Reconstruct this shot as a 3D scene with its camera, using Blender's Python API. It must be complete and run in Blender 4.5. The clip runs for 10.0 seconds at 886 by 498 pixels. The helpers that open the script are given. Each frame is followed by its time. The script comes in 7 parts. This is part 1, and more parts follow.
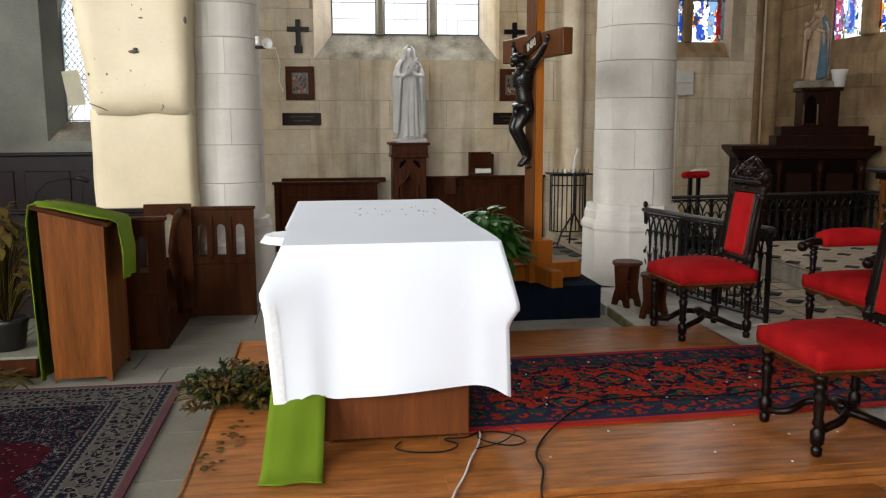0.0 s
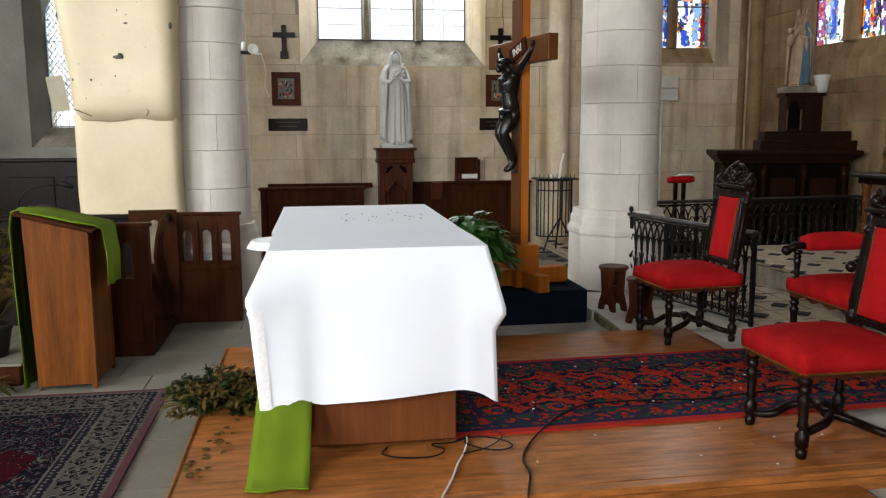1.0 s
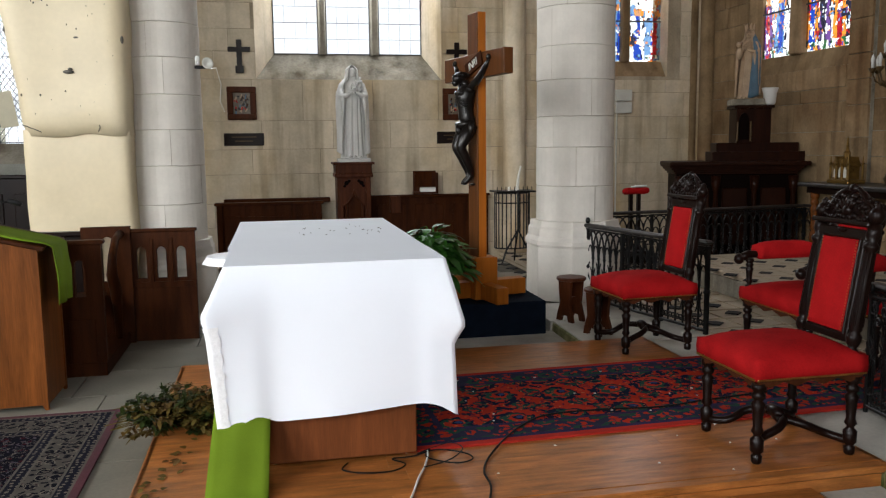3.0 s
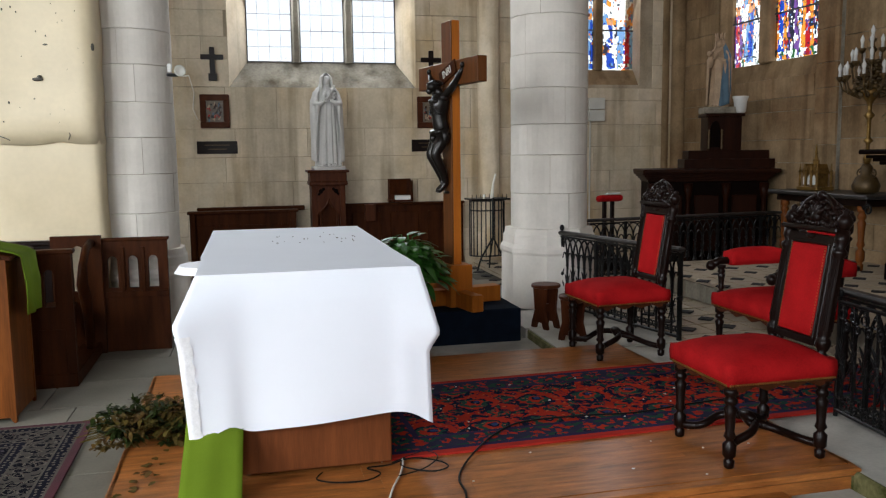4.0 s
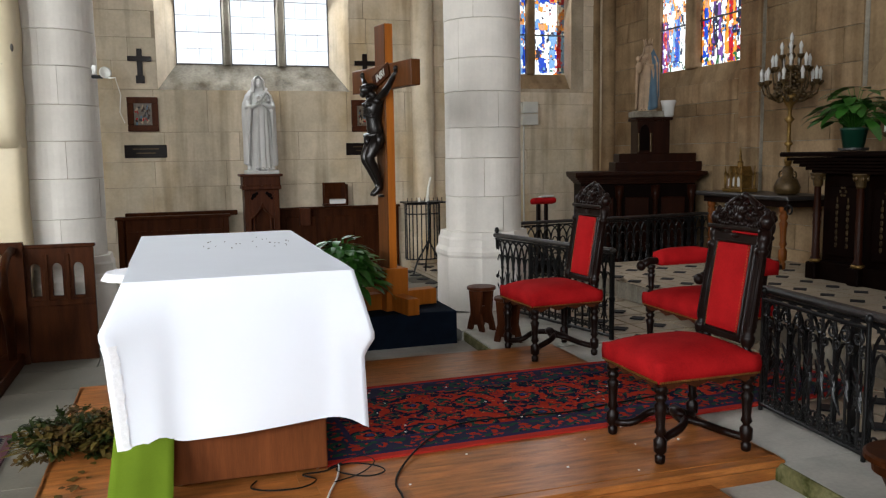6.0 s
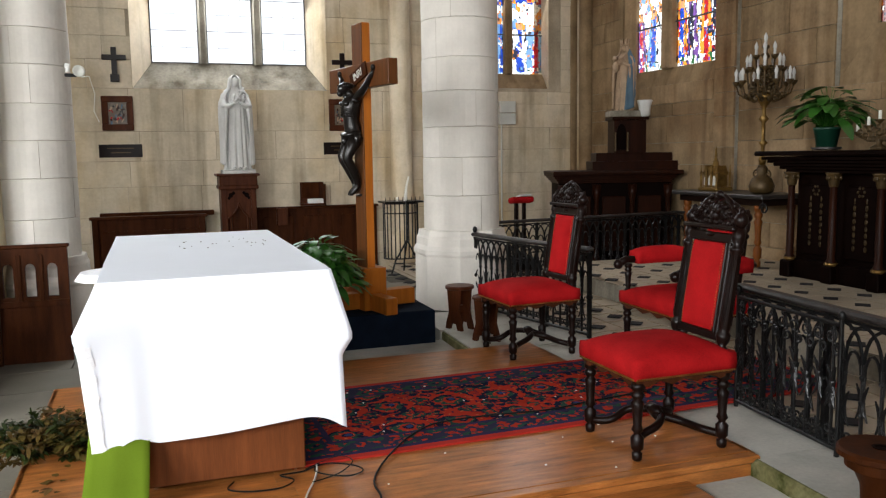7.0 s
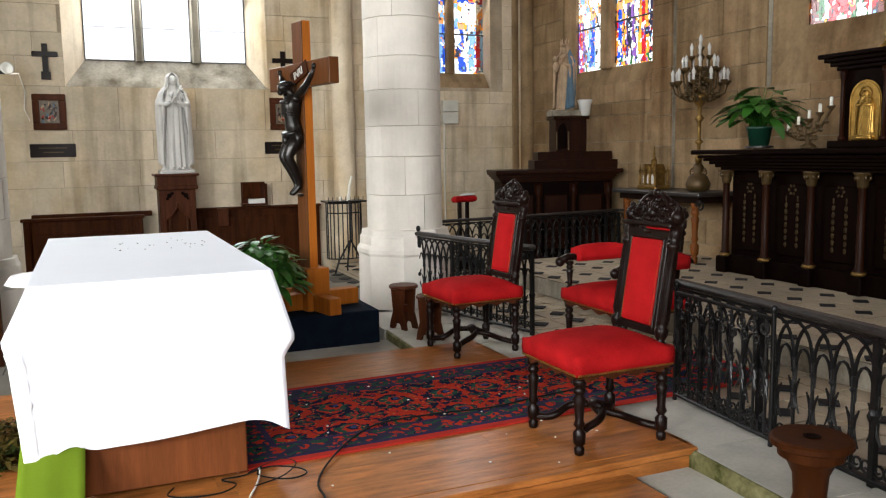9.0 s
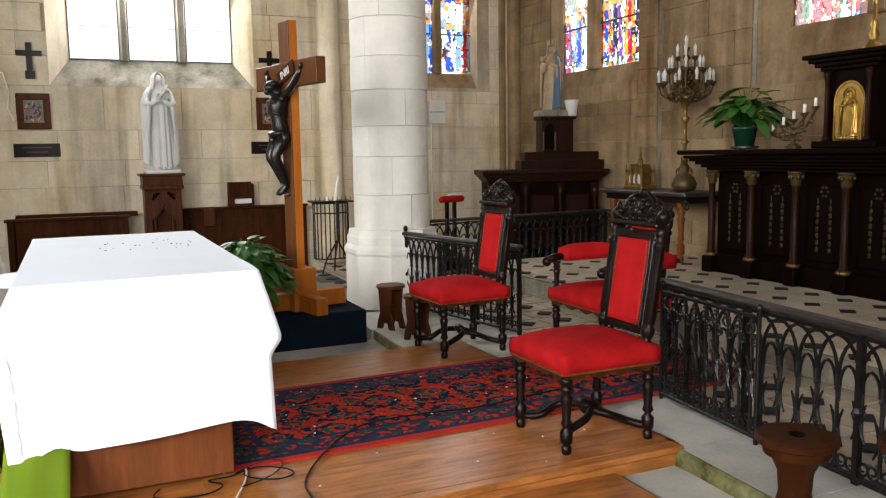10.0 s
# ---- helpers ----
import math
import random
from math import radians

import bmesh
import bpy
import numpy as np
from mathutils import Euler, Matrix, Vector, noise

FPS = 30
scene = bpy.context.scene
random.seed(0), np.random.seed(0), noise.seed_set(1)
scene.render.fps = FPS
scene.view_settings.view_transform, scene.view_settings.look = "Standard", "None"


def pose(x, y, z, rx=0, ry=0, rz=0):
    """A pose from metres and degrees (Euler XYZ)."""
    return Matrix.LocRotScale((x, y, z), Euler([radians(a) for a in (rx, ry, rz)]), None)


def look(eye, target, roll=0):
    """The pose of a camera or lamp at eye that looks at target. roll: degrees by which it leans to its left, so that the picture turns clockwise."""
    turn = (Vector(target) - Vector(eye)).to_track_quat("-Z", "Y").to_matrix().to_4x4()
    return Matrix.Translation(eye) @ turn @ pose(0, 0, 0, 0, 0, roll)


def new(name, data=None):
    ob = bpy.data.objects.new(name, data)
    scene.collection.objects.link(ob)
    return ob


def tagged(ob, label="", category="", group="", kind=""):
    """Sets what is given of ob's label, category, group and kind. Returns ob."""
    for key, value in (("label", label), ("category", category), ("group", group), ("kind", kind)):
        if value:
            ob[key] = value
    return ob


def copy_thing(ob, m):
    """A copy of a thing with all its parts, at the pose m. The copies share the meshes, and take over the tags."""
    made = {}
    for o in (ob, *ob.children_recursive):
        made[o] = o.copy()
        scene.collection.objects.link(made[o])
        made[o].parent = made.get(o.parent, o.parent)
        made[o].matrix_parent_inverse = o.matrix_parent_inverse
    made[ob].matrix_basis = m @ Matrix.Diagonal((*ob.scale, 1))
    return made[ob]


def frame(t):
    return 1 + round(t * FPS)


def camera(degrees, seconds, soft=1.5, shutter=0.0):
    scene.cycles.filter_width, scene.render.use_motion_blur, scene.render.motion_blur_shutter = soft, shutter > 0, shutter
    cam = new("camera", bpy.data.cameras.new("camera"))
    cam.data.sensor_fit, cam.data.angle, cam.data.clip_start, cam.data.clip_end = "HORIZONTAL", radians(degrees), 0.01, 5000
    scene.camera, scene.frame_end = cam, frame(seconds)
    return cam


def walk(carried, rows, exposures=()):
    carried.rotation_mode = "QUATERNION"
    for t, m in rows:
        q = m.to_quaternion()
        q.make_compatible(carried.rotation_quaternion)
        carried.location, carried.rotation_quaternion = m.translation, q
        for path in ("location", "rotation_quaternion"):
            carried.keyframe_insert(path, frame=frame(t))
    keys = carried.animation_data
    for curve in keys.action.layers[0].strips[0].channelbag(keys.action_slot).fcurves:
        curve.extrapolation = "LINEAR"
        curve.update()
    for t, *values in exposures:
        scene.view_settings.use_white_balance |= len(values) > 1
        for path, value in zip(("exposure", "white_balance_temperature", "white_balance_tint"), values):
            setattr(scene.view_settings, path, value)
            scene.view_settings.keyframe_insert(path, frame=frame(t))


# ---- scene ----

# ---- camera ----
PATH = [
    (0, 0.000, 0.000, 1.599, 81.40, 0.20, -8.02),
    (0.5, 0.000, -0.003, 1.598, 81.60, 0.17, -8.36),
    (1, 0.003, -0.003, 1.597, 81.78, 0.26, -8.94),
    (1.5, 0.005, -0.003, 1.596, 81.95, 0.37, -9.54),
    (2, 0.006, -0.004, 1.595, 82.12, 0.45, -10.51),
    (2.5, 0.007, -0.006, 1.595, 82.39, 0.57, -11.17),
    (4, 0.017, -0.008, 1.594, 83.23, 0.70, -13.56),
    (4.5, 0.019, -0.009, 1.594, 83.38, 0.72, -14.51),
    (5, 0.022, -0.011, 1.594, 83.49, 0.77, -15.49),
    (5.5, 0.026, -0.011, 1.593, 83.47, 0.81, -16.89),
    (7, 0.033, -0.012, 1.589, 83.37, 0.84, -19.52),
    (7.5, 0.036, -0.012, 1.588, 83.33, 0.89, -20.35),
    (8, 0.038, -0.012, 1.587, 83.32, 0.92, -21.33),
    (8.5, 0.040, -0.013, 1.587, 83.30, 0.93, -22.19),
    (9, 0.042, -0.015, 1.588, 83.26, 0.93, -23.43),
    (9.5, 0.042, -0.015, 1.587, 83.26, 0.92, -24.11),
    (10, 0.042, -0.016, 1.586, 83.26, 0.89, -24.32),
]
cam = camera(56.83, 10.0, soft=1.25)
walk(cam, [(t, pose(*p)) for t, *p in PATH],
     exposures=[(0, 0.32, 6450, 10), (2.5, 0.22, 6400, 10), (4, 0.13, 6150, 10), (5, 0.15, 6150, 10), (7, 0.55, 6350, 10), (10, 0.86, 6450, 10)])

# ---- light ----
world = bpy.data.worlds.new("sky")
scene.world = world
world.use_nodes = True
wn = world.node_tree
sky = wn.nodes.new("ShaderNodeTexSky")
sky.sky_type, sky.sun_disc = "NISHITA", False
sky.sun_elevation, sky.sun_rotation = radians(38), radians(200)
wn.nodes["Background"].inputs[1].default_value = 0.1
wn.links.new(sky.outputs[0], wn.nodes["Background"].inputs[0])


def sun_lamp(strength, angle, elevation, azimuth):
    d = bpy.data.lights.new("sun", "SUN")
    d.energy, d.angle, d.color = strength, radians(angle), (1, 0.95, 0.88)
    a, e = radians(azimuth), radians(elevation)
    s = Vector((math.sin(a) * math.cos(e), math.cos(a) * math.cos(e), math.sin(e)))
    new("sun", d).matrix_world = look(s * 40, (0, 0, 0))


def window_lamp(eye, target, w, h, power, color=(1.0, 0.97, 0.92), spread=180):
    d = bpy.data.lights.new("window_light", "AREA")
    d.shape, d.size, d.size_y, d.energy, d.color = "RECTANGLE", w, h, power, color
    d.spread = radians(spread)
    new("window_light", d).matrix_world = look(eye, target)


sun_lamp(0.8, 12, 38, 200)
# daylight in the openings of the nave, behind and to the side of the camera
for wx in (-5.2, -1.2, 2.8):
    window_lamp((wx, -6.45, 4.2), (wx * 0.5 - 0.4, 6, 0.8), 1.5, 3.2, (195, 85, 3)[round((wx + 5.2) / 4)], (0.96, 0.97, 0.96), 110)
for wy in (-4.0, 0.5, 4.5):
    window_lamp((-7.45, wy, 4.0), (0.2, wy + (7.2 if wy < 0 else 5.5), 0.8), 1.5, 3.2, {-4.0: 165, 0.5: 135, 4.5: 60}[wy], (0.96, 0.97, 0.96), 110)
# the windows that the camera sees
window_lamp((1.03, 10.62, 4.0), (1.03, 4, 0.5), 1.8, 2.4, 85, (0.95, 0.98, 1.0))
window_lamp((5.3, 11.55, 3.9), (4.5, 5, 0.5), 0.9, 2.3, 16)
window_lamp((6.62, 9.25, 3.9), (3, 7.5, 0.3), 1.7, 2.3, 10)
window_lamp((6.62, 4.6, 4.1), (2.5, 4.2, 0.3), 2.6, 2.5, 7)

# ---- materials ----
def mat(name, base, rough=0.6, metal=0.0, spread=0.25, scale=6.0, fine=60.0, bump=0.15, stretch=(1, 1, 1), dark=None, stain=0.0, spec=0.5, sheen=0.0, per=0.0, coat=0.0, world=False, streak=(1, 1, 1), stain_tint=(0.42, 0.36, 0.28), drips=0.0):
    """base colour with variation at two scales, a fine relief and, if wanted, stains of another colour."""
    m = bpy.data.materials.new(name)
    m.use_nodes = True
    n, l = m.node_tree.nodes, m.node_tree.links
    b = n["Principled BSDF"]
    b.inputs["Roughness"].default_value, b.inputs["Metallic"].default_value = rough, metal
    b.inputs["Specular IOR Level"].default_value = spec
    b.inputs["Sheen Weight"].default_value = sheen
    b.inputs["Coat Weight"].default_value = coat
    b.inputs["Coat Roughness"].default_value = 0.25
    co, mp = n.new("ShaderNodeTexCoord"), n.new("ShaderNodeMapping")
    mp.inputs["Scale"].default_value = stretch
    coords = n.new("ShaderNodeNewGeometry").outputs["Position"] if world else co.outputs["Object"]
    l.new(coords, mp.inputs[0])
    if per:
        info, add = n.new("ShaderNodeObjectInfo"), n.new("ShaderNodeVectorMath")
        sc = n.new("ShaderNodeMath")
        sc.operation, sc.inputs[1].default_value = "MULTIPLY", 37.0
        l.new(info.outputs["Random"], sc.inputs[0])
        l.new(coords, add.inputs[0])
        l.new(sc.outputs[0], add.inputs[1])
        l.new(add.outputs[0], mp.inputs[0])
    big, small = n.new("ShaderNodeTexNoise"), n.new("ShaderNodeTexNoise")
    for t, s, d in ((big, scale, 5), (small, fine, 3)):
        t.inputs["Scale"].default_value, t.inputs["Detail"].default_value = s, d
        l.new(mp.outputs[0], t.inputs[0])
    ramp = n.new("ShaderNodeValToRGB")
    lo, hi = dark or tuple(c * (1 - spread) for c in base), tuple(min(1, c * (1 + spread * 0.6)) for c in base)
    e = ramp.color_ramp.elements
    e[0].position, e[0].color, e[1].position, e[1].color = 0.32, (*lo, 1), 0.68, (*hi, 1)
    mixv = n.new("ShaderNodeMath")
    mixv.operation = "MULTIPLY_ADD"
    mixv.inputs[1].default_value = 0.3
    l.new(small.outputs[0], mixv.inputs[0])
    sub = n.new("ShaderNodeMath")
    sub.operation, sub.inputs[1].default_value = "MULTIPLY", 0.7
    l.new(big.outputs[0], sub.inputs[0])
    l.new(sub.outputs[0], mixv.inputs[2])
    l.new(mixv.outputs[0], ramp.inputs[0])
    out = ramp.outputs[0]
    if stain:
        st, sr, mx = n.new("ShaderNodeTexNoise"), n.new("ShaderNodeValToRGB"), n.new("ShaderNodeMix")
        st.inputs["Scale"].default_value, st.inputs["Detail"].default_value = 0.9, 8
        smp = n.new("ShaderNodeMapping")
        smp.inputs["Scale"].default_value = streak
        l.new(coords, smp.inputs[0])
        l.new(smp.outputs[0], st.inputs[0])
        sr.color_ramp.elements[0].position, sr.color_ramp.elements[1].position = 0.48, 0.72
        l.new(st.outputs[0], sr.inputs[0])
        mx.data_type, mx.blend_type = "RGBA", "MULTIPLY"
        f = n.new("ShaderNodeMath")
        f.operation, f.inputs[1].default_value = "MULTIPLY", stain
        l.new(sr.outputs[0], f.inputs[0])
        l.new(f.outputs[0], mx.inputs[0])
        l.new(out, mx.inputs[6])
        mx.inputs[7].default_value = (*stain_tint, 1)
        out = mx.outputs[2]
    if drips:
        dn, dr, dmap, mx = n.new("ShaderNodeTexNoise"), n.new("ShaderNodeValToRGB"), n.new("ShaderNodeMapping"), n.new("ShaderNodeMix")
        dmap.inputs["Scale"].default_value = (5.5, 5.5, 0.4)
        dn.inputs["Scale"].default_value, dn.inputs["Detail"].default_value = 1.0, 8
        l.new(coords, dmap.inputs[0])
        l.new(dmap.outputs[0], dn.inputs[0])
        dr.color_ramp.elements[0].position, dr.color_ramp.elements[1].position = 0.5, 0.68
        l.new(dn.outputs[0], dr.inputs[0])
        mx.data_type, mx.blend_type = "RGBA", "MULTIPLY"
        f = n.new("ShaderNodeMath")
        f.operation, f.inputs[1].default_value = "MULTIPLY", drips
        l.new(dr.outputs[0], f.inputs[0])
        l.new(f.outputs[0], mx.inputs[0])
        l.new(out, mx.inputs[6])
        mx.inputs[7].default_value = (0.46, 0.42, 0.36, 1)
        out = mx.outputs[2]
    if per:
        mx, rr = n.new("ShaderNodeMix"), n.new("ShaderNodeValToRGB")
        mx.data_type, mx.blend_type = "RGBA", "MULTIPLY"
        mx.inputs[0].default_value = 1.0
        rr.color_ramp.elements[0].color = (1 - per, 1 - per, 1 - per * 1.15, 1)
        rr.color_ramp.elements[1].color = (1, 1, 1, 1)
        l.new(info.outputs["Random"], rr.inputs[0])
        l.new(out, mx.inputs[6])
        l.new(rr.outputs[0], mx.inputs[7])
        out = mx.outputs[2]
    l.new(out, b.inputs["Base Color"])
    if bump:
        bp = n.new("ShaderNodeBump")
        bp.inputs["Strength"].default_value, bp.inputs["Distance"].default_value = bump, 0.01
        l.new(mixv.outputs[0], bp.inputs["Height"])
        l.new(bp.outputs[0], b.inputs["Normal"])
    return m


STONE = mat("limestone_ashlar", (0.65, 0.55, 0.41), 0.85, spread=0.18, scale=4.5, fine=30, bump=0.5, stain=0.8, per=0.14, spec=0.15, world=True, streak=(1.6, 1.6, 0.7), stain_tint=(0.74, 0.6, 0.38), drips=0.6)
# browner limestone; the choir's dimmer light is also put into its colour
OCHRESTONE = mat("dimmed_brown_limestone", (0.31, 0.21, 0.117), 0.85, spread=0.34, scale=3.2, fine=30, bump=0.6, stain=0.9, per=0.24, spec=0.15, world=True, streak=(1.3, 1.3, 0.8), stain_tint=(0.46, 0.32, 0.19), drips=0.65)
DRUM = mat("pale_limestone", (0.67, 0.625, 0.56), 0.85, spread=0.08, scale=6, fine=40, bump=0.45, stain=0.12, per=0.05, spec=0.15, world=True, stain_tint=(0.78, 0.73, 0.64), streak=(2, 2, 1.2))
MORTAR = mat("weathered_mortar", (0.42, 0.35, 0.255), 0.95, spread=0.35, scale=3, fine=35, bump=0.5, spec=0.1, stain=0.6, world=True, streak=(2, 2, 0.6), drips=0.5)
OLDSTONE = mat("weathered_stone", (0.3, 0.27, 0.215), 0.9, spread=0.45, scale=3, fine=35, bump=0.9, stain=0.7, spec=0.15, world=True, streak=(3, 3, 0.5), drips=0.8)
PLASTER = mat("cream_plaster", (0.66, 0.56, 0.375), 0.45, spread=0.08, scale=3, fine=25, bump=0.35, stain=0.3, spec=0.4, stain_tint=(0.7, 0.62, 0.45))
GREYPLASTER = mat("grey_plaster", (0.215, 0.212, 0.18), 0.8, spread=0.35, scale=1.6, bump=0.3, stain=0.6, stain_tint=(0.5, 0.48, 0.42))
# low colour so that the unseen nave walls return little fill light
LOWBOUNCE = mat("low_bounce_wall", (0.2, 0.175, 0.14), 0.8, spread=0.1, scale=1.5, bump=0.1)
FLAG = mat("grey_flagstone", (0.195, 0.18, 0.145), 0.5, spread=0.25, scale=2.2, fine=60, bump=0.2, stain=0.5, per=0.06, world=True, spec=0.3)
TILE = mat("pale_floor_tile", (0.46, 0.375, 0.27), 0.45, spread=0.2, scale=3, fine=40, bump=0.1, stain=0.5, world=True, spec=0.3)
SLATE = mat("black_cabochon", (0.014, 0.014, 0.016), 0.6, spread=0.3, bump=0.1, spec=0.15)
KERB = mat("worn_kerb_stone", (0.5, 0.475, 0.42), 0.7, spread=0.22, scale=4, fine=50, bump=0.35, stain=0.75, per=0.1, world=True, stain_tint=(0.6, 0.57, 0.47), spec=0.3)
MOSS = mat("mossy_stone", (0.2, 0.18, 0.09), 0.95, spread=0.4, scale=7, fine=45, bump=1.0, dark=(0.04, 0.042, 0.008), spec=0.1, world=True, stain=0.6, streak=(6, 6, 3), stain_tint=(0.4, 0.42, 0.16))
PLANK = mat("varnished_floorboard", (0.42, 0.15, 0.037), 0.28, spread=0.55, scale=4.2, fine=34, bump=0.12, stretch=(1.2, 7, 7), per=0.16, spec=0.25, world=True, stain=0.5, streak=(5, 12, 12), stain_tint=(0.42, 0.29, 0.2))
OAK = mat("oak", (0.15, 0.045, 0.0085), 0.45, spread=0.55, scale=3, fine=22, bump=0.12, stretch=(6, 6, 0.45), spec=0.1)
ALTARWOOD = mat("mahogany_veneer", (0.165, 0.05, 0.015), 0.45, spread=0.3, scale=3, fine=30, bump=0.04, stretch=(7, 7, 0.5), spec=0.15)
DARKOAK = mat("dark_stained_oak", (0.042, 0.0115, 0.0028), 0.5, spread=0.5, scale=4, fine=40, bump=0.12, stretch=(5, 5, 0.6), spec=0.06)
EBONY = mat("ebonised_wood", (0.004, 0.0014, 0.0008), 0.5, spread=0.4, scale=6, fine=40, bump=0.1, spec=0.03)
BLACKOAK = mat("black_brown_oak", (0.0075, 0.003, 0.002), 0.32, spread=0.45, scale=6, fine=50, bump=0.15, spec=0.16)
REDWOOD = mat("reddish_walnut", (0.062, 0.018, 0.0068), 0.42, spread=0.45, scale=4, fine=30, bump=0.08, stretch=(5, 5, 0.6), spec=0.09)
# the cross wood again, darkened for the shade on its front and arm
CROSSFRONT = mat("shaded_cross_front", (0.1, 0.034, 0.009), 0.4, spread=0.35, scale=3, fine=30, bump=0.06, stretch=(8, 8, 0.5), spec=0.15)
DARKMAHOGANY = mat("dark_mahogany", (0.019, 0.0052, 0.002), 0.4, spread=0.45, scale=4, fine=30, bump=0.08, stretch=(5, 5, 0.6), spec=0.08)
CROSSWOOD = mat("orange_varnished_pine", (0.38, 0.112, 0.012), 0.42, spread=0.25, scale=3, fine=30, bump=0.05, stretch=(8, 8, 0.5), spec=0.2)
IRON = mat("wrought_iron", (0.008, 0.0078, 0.0078), 0.33, metal=0.2, spread=0.5, scale=20, fine=120, bump=0.3, spec=0.3)
GREYIRON = mat("worn_painted_iron", (0.024, 0.02, 0.018), 0.42, metal=0.1, spread=0.8, scale=14, fine=90, bump=0.3, spec=0.35)
VELVET = mat("red_velvet", (0.36, 0.0095, 0.0105), 0.85, spread=0.35, scale=5, fine=110, bump=0.1, spec=0.03)
LINEN = mat("white_linen", (0.84, 0.865, 0.92), 0.9, spread=0.02, scale=3, fine=250, bump=0.05, spec=0.1)
LACE = mat("lace_edging", (0.87, 0.865, 0.88), 0.95, spread=0.1, scale=60, fine=200, bump=0.3, spec=0.1)
GREEN = mat("green_cloth", (0.125, 0.19, 0.013), 0.85, spread=0.15, scale=4, fine=200, bump=0.1, spec=0.06)
NAVY = mat("dark_blue_carpet", (0.0065, 0.011, 0.02), 0.95, spread=0.35, scale=8, fine=200, bump=0.25, spec=0.06)
MARBLE = mat("white_stone_statue", (0.6, 0.585, 0.555), 0.7, spread=0.1, scale=5, fine=60, bump=0.1, stain=0.25)
BRONZE = mat("dark_bronze", (0.01, 0.0075, 0.006), 0.3, metal=0.3, spread=0.4, scale=9, bump=0.15)
GOLD = mat("tarnished_brass", (0.42, 0.25, 0.06), 0.35, metal=0.9, spread=0.35, scale=18, bump=0.2)
OLDGILT = mat("old_gilt_brass", (0.2, 0.115, 0.03), 0.45, metal=0.75, spread=0.5, scale=12, bump=0.4)
FAINTGILT = mat("worn_gilding", (0.034, 0.019, 0.0055), 0.55, metal=0.3, spread=0.5, scale=15, bump=0.3, spec=0.2)
DULLGOLD = mat("dull_gilding", (0.07, 0.04, 0.011), 0.5, metal=0.4, spread=0.45, scale=15, bump=0.3)
LEAF = mat("dark_green_leaf", (0.04, 0.15, 0.018), 0.4, spread=0.5, scale=9, bump=0.05, per=0.35, spec=0.25)
DRYLEAF = mat("fading_leaf", (0.075, 0.064, 0.012), 0.65, spread=0.55, scale=8, dark=(0.07, 0.026, 0.008), bump=0.1, spec=0.15)
OLIVELEAF = mat("olive_leaf", (0.02, 0.03, 0.005), 0.6, spread=0.5, scale=9, bump=0.1, spec=0.15)
DARKMARBLE = mat("dark_marble", (0.02, 0.017, 0.016), 0.4, spread=0.6, scale=9, fine=60, bump=0.05)
POT = mat("green_plastic_pot", (0.006, 0.035, 0.02), 0.35, spread=0.1)
PAPER = mat("white_paper", (0.75, 0.74, 0.7), 0.8, spread=0.05)
CREAM = mat("cream_paint", (0.62, 0.56, 0.4), 0.6, spread=0.1)
CANDLE = mat("white_candle", (0.8, 0.78, 0.7), 0.5, spread=0.06)
BULB = mat("frosted_bulb", (0.5, 0.49, 0.46), 0.2, spread=0.05)
CABLE = mat("black_cable", (0.01, 0.01, 0.01), 0.5, spread=0.2, spec=0.1)
PLATE = mat("painted_metal", (0.55, 0.54, 0.48), 0.5, spread=0.12)
DULLPRINT = mat("faded_print", (0.14, 0.11, 0.075), 0.4, spread=0.5, scale=30, fine=90, bump=0.05)
BLUE = mat("faded_blue_paint", (0.07, 0.13, 0.18), 0.7, spread=0.25, scale=9)
FLESH = mat("worn_painted_plaster", (0.42, 0.29, 0.18), 0.7, spread=0.3, scale=9)
LEAD = mat("lead_came", (0.05, 0.05, 0.055), 0.6, metal=0.3, spread=0.2)
FRINGE = mat("dark_red_binding", (0.06, 0.008, 0.014), 0.95, spread=0.3, fine=200, bump=0.3)


def glass(name, color):
    m = bpy.data.materials.new(name)
    m.use_nodes = True
    n, l = m.node_tree.nodes, m.node_tree.links
    n.remove(n["Principled BSDF"])
    tr, gl, mx = n.new("ShaderNodeBsdfTransparent"), n.new("ShaderNodeBsdfGlossy"), n.new("ShaderNodeMixShader")
    tr.inputs[0].default_value = (*color, 1)
    gl.inputs["Roughness"].default_value = 0.15
    mx.inputs[0].default_value = 0.06
    l.new(tr.outputs[0], mx.inputs[1])
    l.new(gl.outputs[0], mx.inputs[2])
    l.new(mx.outputs[0], n["Material Output"].inputs[0])
    return m


CLEAR = glass("clear_leaded_glass", (0.95, 0.96, 0.97))
STAINS = {k: glass("stained_glass_" + k, c) for k, c in dict(
    blue=(0.015, 0.06, 0.38), sky=(0.16, 0.3, 0.5), red=(0.4, 0.012, 0.02), amber=(0.75, 0.28, 0.035), white=(0.92, 0.92, 0.88),
    green=(0.03, 0.12, 0.04), violet=(0.16, 0.07, 0.26), brown=(0.12, 0.03, 0.025), pink=(0.58, 0.27, 0.13), dark=(0.02, 0.02, 0.04)).items()}


def glow(name, color, strength):
    m = bpy.data.materials.new(name)
    m.use_nodes = True
    n, l = m.node_tree.nodes, m.node_tree.links
    n.remove(n["Principled BSDF"])
    e = n.new("ShaderNodeEmission")
    e.inputs[0].default_value, e.inputs[1].default_value = (*color, 1), strength
    l.new(e.outputs[0], n["Material Output"].inputs[0])
    return m


JOINT = mat("dark_floor_joint", (0.13, 0.12, 0.1), 0.9, spread=0.25, bump=0.2, spec=0.1)
SKYLIGHT = glow("overcast_sky", (0.94, 0.97, 1.0), 1.6)
